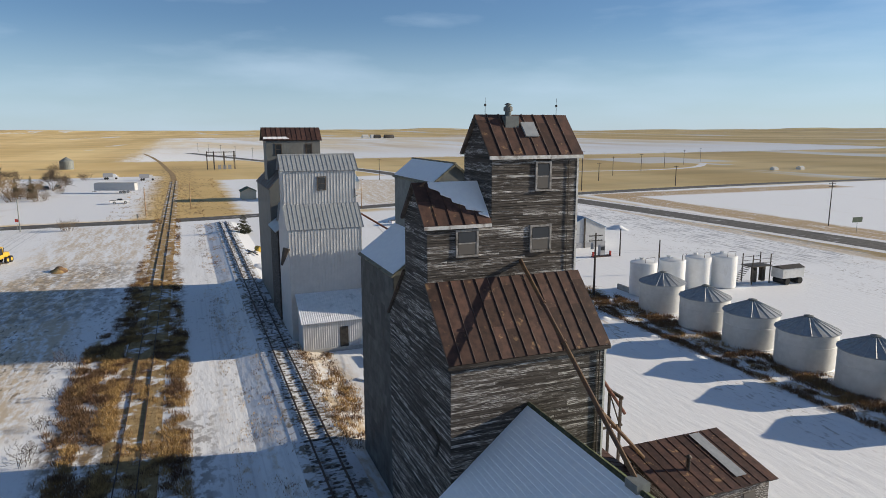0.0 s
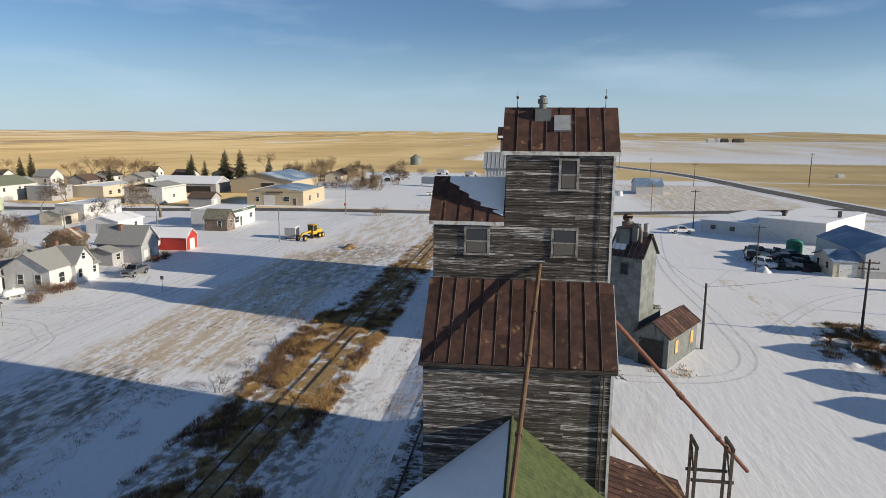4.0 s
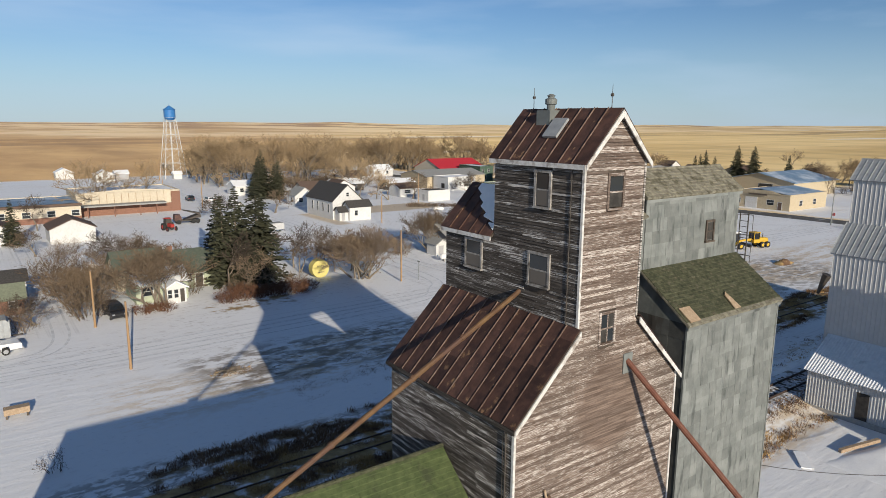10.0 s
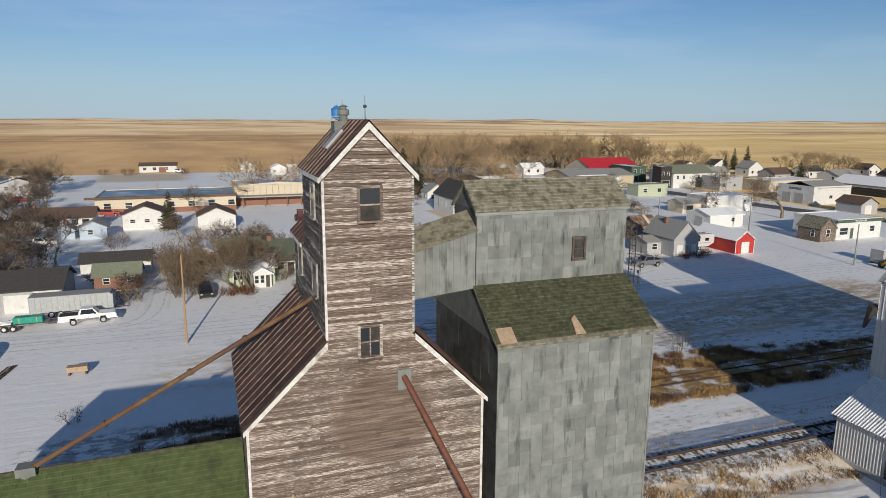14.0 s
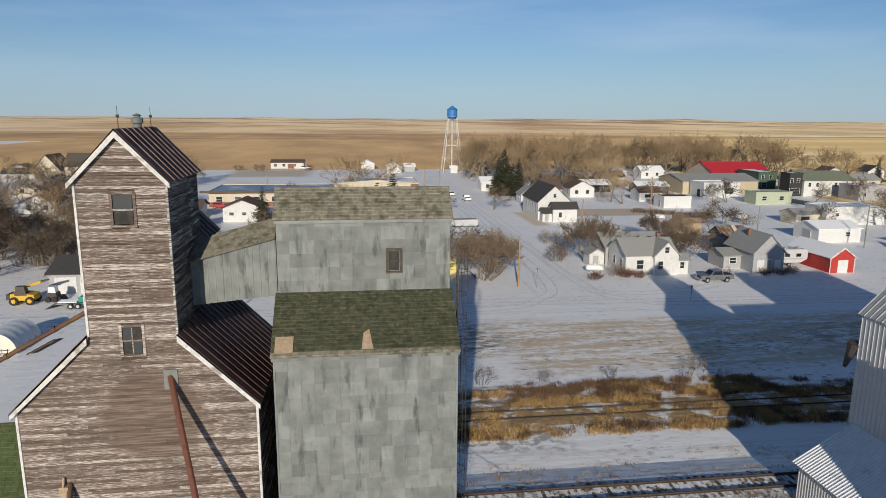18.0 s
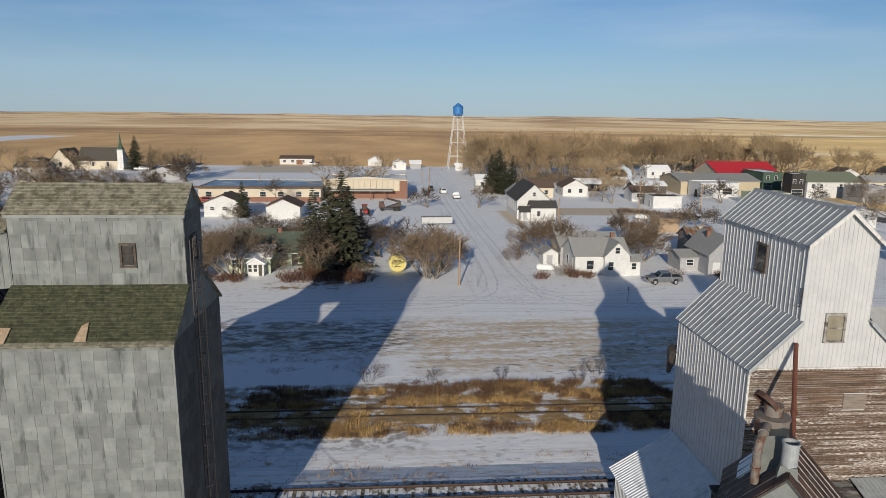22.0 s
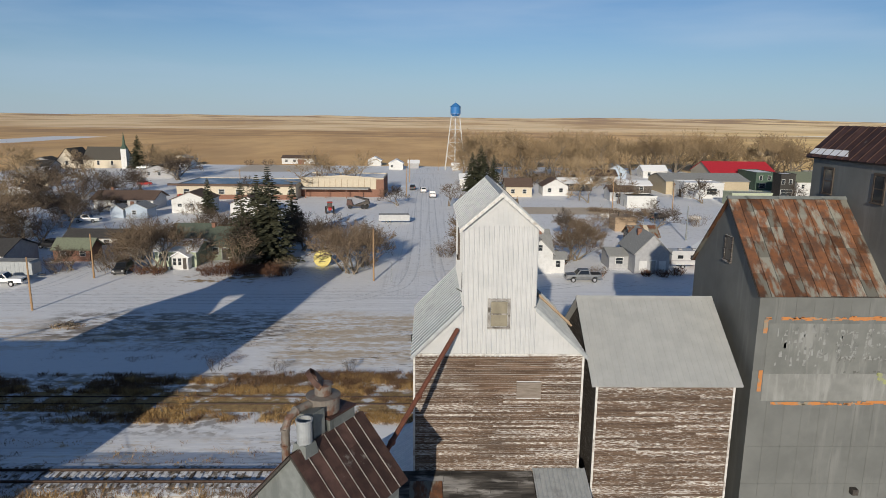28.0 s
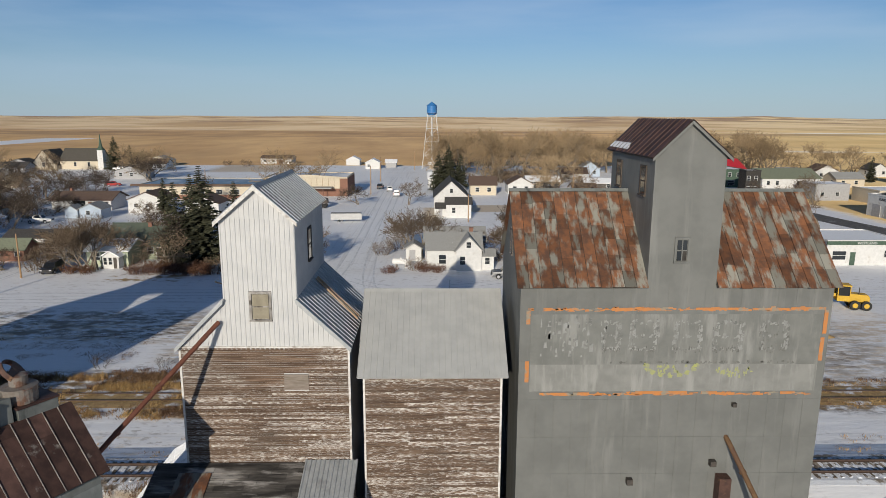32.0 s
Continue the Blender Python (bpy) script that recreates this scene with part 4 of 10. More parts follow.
    part("fascia", Shape().box(X0 - 0.2, X0 - 0.15, Y0 - 0.2, Y1 + 0.2, E - 0.28, E - 0.10), GREY_BOARDS, base)
    part("fascia", Shape().box(T0 - 0.2, T0 - 0.15, Y0 - 0.2, YT + 0.2, TE - 0.32, TE - 0.14), TRIM_WHITE, base)
    part("fascia", Shape().box(T0 - 0.2, T0 - 0.15, YT + 0.05, Y1 + 0.2, LE - 0.32, LE - 0.14), TRIM_WHITE, base)
    # snow left on the small roof
    up = lambda y, t, l=0.09: Vector((T0 - 0.14 + (XR - T0 + 0.14) * t - 0.05, y, LE - 0.14 + (LR - LE + 0.2) * t + l))
    snow = Shape()
    for y0, y1, t0, t1 in ((4.98, 6.1, 0.22, 0.97), (6.1, 6.7, 0.40, 0.97), (6.7, 7.2, 0.58, 0.97), (7.2, 7.7, 0.75, 0.97), (5.0, 5.5, 0.10, 0.22)):
        snow.prism([up(y0, t0, 0.06), up(y1, t0 + 0.1, 0.06), up(y1, t1, 0.06), up(y0, t1, 0.06)], (-0.02, 0, 0.04))
    part("snow_patch", snow, SNOW, base, "thin snow on the small roof")
    # vent on the ridge
    vent = part("roof_vent", Shape().box(-16.85, -16.1, 2.9, 3.65, 23.6, 24.22), GALV_DARK, base)
    part("vent_pipe", Shape().lathe(-16.4, 3.3, [(0.17, 24.22), (0.17, 24.44), (0.24, 24.47), (0.24, 24.66), (0.13, 24.72), (0.13, 24.77), (0.2, 24.79), (0.05, 24.87)], 14), GALV_DARK, vent)
    part("hatch_cover", Shape().slab((-17.4, 2.0, 23.22), (-17.4, 2.75, 23.22), (-16.75, 2.75, 23.92), (-16.75, 2.0, 23.92), 0.1), GALV, base, "pale galvanised roof hatch")
    for y in (0.35, 4.5):
        part("lightning_rod", Shape().tube((XR, y, TR), (XR, y, TR + 0.95), 0.018, 0.008, 6).lathe(XR, y, [(0.05, TR + 0.5), (0.07, TR + 0.56), (0.05, TR + 0.62)], 8), STEEL_DARK, base)
    part("cable", Shape().tube((T0 - 0.06, 0.55, 15.9), (T0 - 0.06, 0.55, 22.1), 0.02, n=6), STEEL_DARK, base)
    part("ladder_cable", Shape().tube((X0 - 0.08, 0.35, 3), (X0 - 0.08, 0.35, 12.9), 0.035, n=6).tube((X0 - 0.08, 0.5, 3), (X0 - 0.08, 0.5, 12.9), 0.02, n=6), STEEL_DARK, base)
    part("spout_plate", Shape().box(-15.15, -14.6, -0.07, -0.035, 13.75, 14.6), GALV_DARK, base, "galvanised plate behind the spout")
    part("bracket", Shape().box(-19.55, -19.2, -0.3, 0.0, 9.2, 9.75).tube((-19.4, -0.25, 9.7), (-19.4, -0.1, 10.1), 0.05, n=6), BARE_WOOD, base)
    part("north_hook", Shape().tube((-19.6, 8.35, 8.6), (-19.3, 8.7, 9.4), 0.09, n=6).tube((-19.6, 8.4, 8.6), (-19.75, 8.6, 8.0), 0.09, n=6), STEEL_DARK, base)
    return base


elevator_boarded()


def pipe(name, pts, r, material, label, collars=()):
    ob = single(name, Shape().hose(pts, r, 10), material, label, "grain spout", "grain spouts")
    for k in collars:
        p = Vector(pts[0]).lerp(Vector(pts[-1]), k)
        w = (Vector(pts[-1]) - Vector(pts[0])).normalized() * 0.07
        c = part("collar", Shape().tube(p - w, p + w, r * 1.35, n=10), material, ob)
    return ob


pipe("grain_spout", [(-17.9, 3.22, 16.95), (-18.3, 3.25, 16.7), (-29.0, 4.12, 10.72)], 0.105, PIPE_TAN, "rusty tan steel grain spout sloping down from the headhouse", (0.25, 0.45, 0.75))
pipe("grain_spout", [(-14.9, -0.02, 14.3), (-13.28, -3.48, 10.33), (-10.4, -9.5, 3.35)], 0.12, PIPE_RED, "red-brown steel grain spout sloping down from the gable wall", (0.5, 0.52, 0.78))
pipe("grain_spout", [(-19.2, -0.05, 9.75), (-18.2, -5.0, 4.6)], 0.11, PIPE_TAN, "short rusty grain spout above the low shed", (0.5,))


def spout_stand():
    base = thing("spout_stand", (-10.9, -7.2, 0), "dark timber stand carrying the red grain spout", "trestle")
    for x, y in ((-11.6, -6.2), (-10.3, -6.2), (-11.6, -8.2), (-10.3, -8.2)):
        part("post", Shape().box(x - 0.08, x + 0.08, y - 0.08, y + 0.08, 0, 5.3), DARK_TIMBER, base)
    for y in (-6.2, -8.2):
        part("beam", Shape().box(-11.8, -10.1, y - 0.07, y + 0.07, 5.15, 5.35), DARK_TIMBER, base)
        part("brace", Shape().tube((-11.6, y, 3.2), (-10.3, y, 5.1), 0.06, n=4), DARK_TIMBER, base)
    for x in (-11.6, -10.3):
        part("beam", Shape().box(x - 0.06, x + 0.06, -8.4, -6.0, 3.1, 3.26), DARK_TIMBER, base)


spout_stand()


def gable_shed(name, x0, x1, y0, y1, eave, ridge, axis, wall_mat, roof_mat, label, category, over=0.25, group="", z0=0.0):
    """A plain gabled building with a wall, two roof slopes; the ridge runs along axis."""
    base = thing(name, ((x0 + x1) / 2, (y0 + y1) / 2, z0), label, category, group)
    cx, cy = (x0 + x1) / 2, (y0 + y1) / 2
    if axis == "x":
        poly = [(x0, y0, z0), (x0, y1, z0), (x0, y1, eave), (x0, cy, ridge), (x0, y0, eave)]
        wall = part("wall", Shape().prism(poly, (x1 - x0, 0, 0)), wall_mat, base)
    else:
        poly = [(x0, y0, z0), (x1, y0, z0), (x1, y0, eave), (cx, y0, ridge), (x0, y0, eave)]
        wall = part("wall", Shape().prism(poly, (0, y1 - y0, 0)), wall_mat, base)
    half = (y1 - y0) / 2 if axis == "x" else (x1 - x0) / 2
    drop = (ridge - eave) / half * over
    for s in (-1, 1):
        if axis == "x":
            ye = y0 - over if s < 0 else y1 + over
            q = [(x0 - over, ye, eave - drop + 0.12), (x1 + over, ye, eave - drop + 0.12), (x1 + over, cy, ridge + 0.12), (x0 - over, cy, ridge + 0.12)]
        else:
            xe = x0 - over if s < 0 else x1 + over
            q = [(xe, y0 - over, eave - drop + 0.12), (xe, y1 + over, eave - drop + 0.12), (cx, y1 + over, ridge + 0.12), (cx, y0 - over, ridge + 0.12)]
        part("roof", Shape().slab(*q, 0.14), roof_mat, base)
    return base, wall


def barn():
    base = thing("storage_barn", (-30, 4.27, 0), "wooden barn with green shingles and snow on one slope", "barn")
    half, ez, rz = 5.6, 5.85, 10.55
    poly = [(-21.05, 4.27 - half + 0.3, 0), (-21.05, 4.27 + half - 0.3, 0), (-21.05, 4.27 + half - 0.3, ez), (-21.05, 4.27, rz - 0.2), (-21.05, 4.27 - half + 0.3, ez)]
    part("wall", Shape().prism(poly, (-17.3, 0, 0)), GREY_BOARDS, base)
    s = part("roof", Shape().slab((-38.7, 4.27 - half, ez), (-21.0, 4.27 - half, ez), (-21.0, 4.27, rz), (-38.7, 4.27, rz), 0.12), GREEN_SHINGLE, base)
    n = part("roof", Shape().slab((-38.7, 4.27 + half, ez), (-21.0, 4.27 + half, ez), (-21.0, 4.27, rz), (-38.7, 4.27, rz), 0.12), GREEN_SHINGLE, base)
    rnd, shingles = random.Random(3), []
    for k in range(32):
        t0, t1 = k / 32, (k + 1.15) / 32
        x = -38.7 + (k % 2) * 0.12
        while x < -21.05:
            w = rnd.uniform(0.26, 0.36)
            e = min(x + w, -21.02)
            y0, y1, z0, z1 = 4.27 - half + half * t0, 4.27 - half + half * min(t1, 1), ez + (rz - ez) * t0, ez + (rz - ez) * min(t1, 1)
            lift = 0.035 + rnd.uniform(0, 0.015)
            shingles.append(Shape().add([(x, y0, z0 + lift), (e - 0.012, y0, z0 + lift), (e - 0.012, y1, z1 + 0.008), (x, y1, z1 + 0.008), (x, y0, z0), (e - 0.012, y0, z0)], [(0, 1, 2, 3), (4, 5, 1, 0), (1, 5, 2), (4, 0, 3)]))
            x += w
    near = [q for q in shingles if q.v[0][2] > 9.1 and q.v[0][0] > -29.5][:300]
    ids = {id(q) for q in near}
    for q in near:
        part("shingle", q, GREEN_SHINGLE, s)
    part("shingles", joined([q for q in shingles if id(q) not in ids]), GREEN_SHINGLE, s)["kind"] = "stuff"
    part("spout_inlet", Shape().box(-29.5, -28.8, 3.9, 4.5, 10.5, 10.85).tube((-29.2, 4.2, 10.6), (-29.2, 4.2, 10.0), 0.2), GALV_DARK, base)
    part("ridge_cap", Shape().tube((-38.75, 4.27, rz + 0.02), (-21.0, 4.27, rz + 0.02), 0.09, n=8), MOSS, base)
    vs, fs = [], []
    for k in range(27):
        t = 0.02 + k / 27
        for lift in (0.015, 0.035):
            vs += [(x, 4.27 + half - half * t + lift * 0.4, ez + (rz - ez) * t + lift) for x in (-38.65, -21.05)]
    for k in range(53):
        fs.append((2 * k, 2 * k + 1, 2 * k + 3, 2 * k + 2))
    snow = Shape().add(vs, fs)
    part("snow_cover", snow, SNOW, n, "thin snow over the shingle courses")


barn()


# ---- elevator clad in old metal panels, mossy roof ----
def elevator_panelled():
    base = thing("grain_elevator", (-6.9, 3.9, 0), "grain elevator in old grey metal panels with mossy roof", "grain elevator", "grain elevators along the track")
    X0, X1 = -10.75, -3.0
    prof = [(0.05, 0), (7.85, 0), (7.85, 15.05), (5.3, 16.95), (5.3, 20.4), (3.94, 21.45), (2.6, 20.4), (2.6, 16.95), (0.05, 15.05)]
    wall = part("wall", Shape().prism([(X0, y, z) for y, z in prof], (X1 - X0, 0, 0)), GALV_DARK, base)
    rnd = random.Random(11)

    def panels(place, out, a0, a1, h0, h1, wide, tall, single_ones):
        rest, out = Shape(), Vector(out)
        h, k = h0, 0
        while h < h1 - 0.05:
            top = min(h + tall, h1)
            x = a0 - (wide * 0.5 if k in (4, 9, 10) else 0.0)
            while x < a1 - 0.02:
                e = min(x + wide * rnd.uniform(0.96, 1.04), a1)
                b = max(x, a0)
                if e - b > 0.05:
                    lift = 0.008 + rnd.uniform(0, 0.012)
                    p = [place(b + 0.005, h), place(e - 0.005, h), place(e - 0.005, top + 0.02), place(b + 0.005, top + 0.02)]
                    q = [p[0] + out * (lift + 0.01), p[1] + out * (lift + 0.01), p[2] + out * lift * 0.5, p[3] + out * lift * 0.5]
                    o = Shape().add(p + q, [(4, 5, 6, 7), (0, 1, 5, 4), (1, 2, 6, 5), (3, 0, 4, 7)])
                    if single_ones:
                        part("panel", o, GALV_OLD, wall)
                    else:
                        rest.add(o.v, o.f)
                x = e
            h += tall
            k += 1
        if rest.v:
            # walls not facing south take the darker copy, shade put into its colour
            part("panels", rest, GALV_OLD if out.y < 0 else GALV_SHADED, wall)["kind"] = "stuff"

    panels(lambda a, h: Vector((a, 2.6, h)), (0, -1, 0), X0, X1, 16.95, 20.4, 0.55, 0.61, True)
    panels(lambda a, h: Vector((a, 0.05, h)), (0, -1, 0), X0, X1, 9.4, 15.05, 0.55, 0.61, True)
    panels(lambda a, h: Vector((a, 0.05, h)), (0, -1, 0), X0, X1, 0, 9.4, 0.55, 0.61, False)
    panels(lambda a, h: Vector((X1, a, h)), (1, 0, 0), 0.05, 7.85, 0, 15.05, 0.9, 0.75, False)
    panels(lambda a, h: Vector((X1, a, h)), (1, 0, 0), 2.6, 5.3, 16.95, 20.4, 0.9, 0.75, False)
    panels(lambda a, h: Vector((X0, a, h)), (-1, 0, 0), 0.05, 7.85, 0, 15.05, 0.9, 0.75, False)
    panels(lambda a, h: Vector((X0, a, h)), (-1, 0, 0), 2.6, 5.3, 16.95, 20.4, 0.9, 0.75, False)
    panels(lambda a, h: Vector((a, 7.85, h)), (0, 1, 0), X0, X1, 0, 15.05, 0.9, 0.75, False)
    low = part("roof", Shape().slab((X0 - 0.13, -0.16, 14.98), (X1 + 0.13, -0.16, 14.98), (X1 + 0.13, 2.6, 17.02), (X0 - 0.13, 2.6, 17.02), 0.1), OLD_SHINGLE, base)
    north = part("roof", Shape().slab((X0 - 0.13, 8.05, 14.98), (X1 + 0.13, 8.05, 14.98), (X1 + 0.13, 5.3, 17.02), (X0 - 0.13, 5.3, 17.02), 0.1), OLD_SHINGLE, base)
    part("snow_cover", Shape().slab((X0, 7.9, 15.14), (X1, 7.9, 15.14), (X1, 5.35, 17.06), (X0, 5.35, 17.06), 0.05), SNOW, north, "snow on the shaded slope")
    top = part("roof", Shape().slab((X0 - 0.13, 2.45, 20.36), (X1 + 0.13, 2.45, 20.36), (X1 + 0.13, 3.94, 21.54), (X0 - 0.13, 3.94, 21.54), 0.1), OLD_SHINGLE, base)
    back = part("roof", Shape().slab((X0 - 0.13, 5.45, 20.36), (X1 + 0.13, 5.45, 20.36), (X1 + 0.13, 3.94, 21.54), (X0 - 0.13, 3.94, 21.54), 0.1), OLD_SHINGLE, base)
    part("snow_cover", Shape().slab((X0, 5.35, 20.48), (X1, 5.35, 20.48), (X1, 4.0, 21.54), (X0, 4.0, 21.54), 0.04), SNOW, back, "snow on the shaded slope")

    def moss_bed(roof, y0, z0, y1, z1, material, courses, name):
        s = Shape()
        for k in range(courses):
            t0, t1 = k / courses, min((k + 1.2) / courses, 1)
            x = X0 - 0.12
            while x < X1 + 0.1:
                w = rnd.uniform(0.12, 0.3)
                e = min(x + w, X1 + 0.12)
                lift = rnd.uniform(0.02, 0.07)
                ya, yb, za, zb = y0 + (y1 - y0) * t0, y0 + (y1 - y0) * t1, z0 + (z1 - z0) * t0, z0 + (z1 - z0) * t1
                s.add([(x, ya - 0.01, za + lift), (e, ya - 0.01, za + lift), (e, yb, zb + 0.01), (x, yb, zb + 0.01), (x, ya, za - 0.02), (e, ya, za - 0.02)], [(0, 1, 2, 3), (4, 5, 1, 0), (1, 5, 2), (4, 0, 3)])
                x = e
        part(name, s, material, roof)["kind"] = "stuff"

    moss_bed(low, 0.02, 15.12, 2.58, 17.02, MOSS, 16, "mossy_shingles")
    moss_bed(low, -0.16, 14.99, 0.02, 15.12, OLD_SHINGLE, 1, "eave_shingles")
    moss_bed(top, 2.45, 20.37, 3.92, 21.54, OLD_SHINGLE, 9, "worn_shingles")
    part("bare_patch", Shape().slab((-10.7, -0.1, 15.16), (-9.95, -0.1, 15.16), (-9.95, 0.55, 15.64), (-10.7, 0.55, 15.64), 0.05), BARE_WOOD, low, "bare deck where moss has gone")
    part("bare_patch", Shape().slab((-7.1, -0.05, 15.2), (-6.6, -0.05, 15.2), (-6.75, 0.75, 15.8), (-7.0, 0.6, 15.7), 0.05), BARE_WOOD, low)
    part("ridge_cap", Shape().tube((X0 - 0.14, 3.94, 21.56), (X1 + 0.14, 3.94, 21.56), 0.07, n=8), OLD_SHINGLE, base)
    for z, y0 in ((14.86, -0.1), (20.26, 2.5)):
        part("fascia", Shape().box(X0 - 0.1, X1 + 0.1, y0, y0 + 0.05, z - 0.1, z + 0.08), GALV_OLD, base)
    window(base, lambda a, h: Vector((a, 2.57, h)), (0, -1, 0), -5.82, -5.3, 17.93, 18.87, PANE, DARK_TIMBER, 2, 1, broken=((0, 0), (1, 0)))
    window(base, lambda a, h: Vector((X1 + 0.03, a, h)), (1, 0, 0), 3.6, 4.2, 18.0, 19.1, PANE, DARK_TIMBER)
    for x in (X0, X1):
        part("corner_strip", Shape().box(x - 0.04, x + 0.04, 0.0, 0.09, 0, 15.0), GALV_OLD, base)
    # ladder and cage on the east wall
    lad = part("ladder", Shape().tube((X1 + 0.35, 2.2, 0), (X1 + 0.35, 2.2, 19.2), 0.03, n=5).tube((X1 + 0.35, 2.65, 0), (X1 + 0.35, 2.65, 19.2), 0.03, n=5), STEEL_DARK, base)
    rungs = Shape()
    for k in range(62):
        rungs.tube((X1 + 0.35, 2.2, 0.4 + k * 0.3), (X1 + 0.35, 2.65, 0.4 + k * 0.3), 0.015, n=4)
    part("rungs", rungs, STEEL_DARK, lad)
    cage = Shape()
    for k in range(16):
        z = 2.5 + k * 1.1
        for q in range(6):
            a0, a1 = math.pi * q / 6 - math.pi / 2, math.pi * (q + 1) / 6 - math.pi / 2
            cage.tube((X1 + 0.38 + 0.42 * math.cos(a0), 2.42 + 0.42 * math.sin(a0), z), (X1 + 0.38 + 0.42 * math.cos(a1), 2.42 + 0.42 * math.sin(a1), z), 0.018, n=4)
    for q in (1, 3, 5):
        a0 = math.pi * q / 6 - math.pi / 2
        cage.tube((X1 + 0.38 + 0.42 * math.cos(a0), 2.42 + 0.42 * math.sin(a0), 2.5), (X1 + 0.38 + 0.42 * math.cos(a0), 2.42 + 0.42 * math.sin(a0), 19.0), 0.015, n=4)
    part("safety_cage", cage, STEEL_DARK, lad)


elevator_panelled()


def gallery():
    base = thing("conveyor_gallery", (-12.6, 3.6, 16.9), "enclosed metal-clad gallery joining two elevators", "gallery")
    poly = [(-14.47, 2.6, 16.55), (-10.79, 2.6, 16.9), (-10.79, 2.6, 19.5), (-14.47, 2.6, 18.5)]
    part("wall", Shape().prism(poly, (0, 2.2, 0)), GALV_OLD, base)
    part("roof", Shape().slab((-14.47, 2.4, 18.58), (-10.79, 2.4, 19.58), (-10.79, 3.7, 20.3), (-14.47, 3.7, 19.3), 0.08).slab((-14.47, 5.0, 18.58), (-10.79, 5.0, 19.58), (-10.79, 3.7, 20.3), (-14.47, 3.7, 19.3), 0.08), OLD_SHINGLE, base)
    ribs(base, (-14.4, 2.6, 16.56), (-10.85, 2.6, 16.9), (-10.85, 2.6, 19.45), (-14.4, 2.6, 18.5), 0.3, 0.02, GALV_OLD, "panel_joint", 0.02)


gallery()


# ---- elevator in white ribbed steel over peeling boards ----
FADED_PATCH = surf("faded_patch_wood", (0.17, 0.14, 0.115), (0.28, 0.24, 0.205), 4, stretch=(0.4, 1, 5), rough=0.85)
OLD_BLIND = surf("yellowed_glass", (0.21, 0.185, 0.135), (0.28, 0.25, 0.185), 3, rough=0.3, bump=0, spec=0.5)


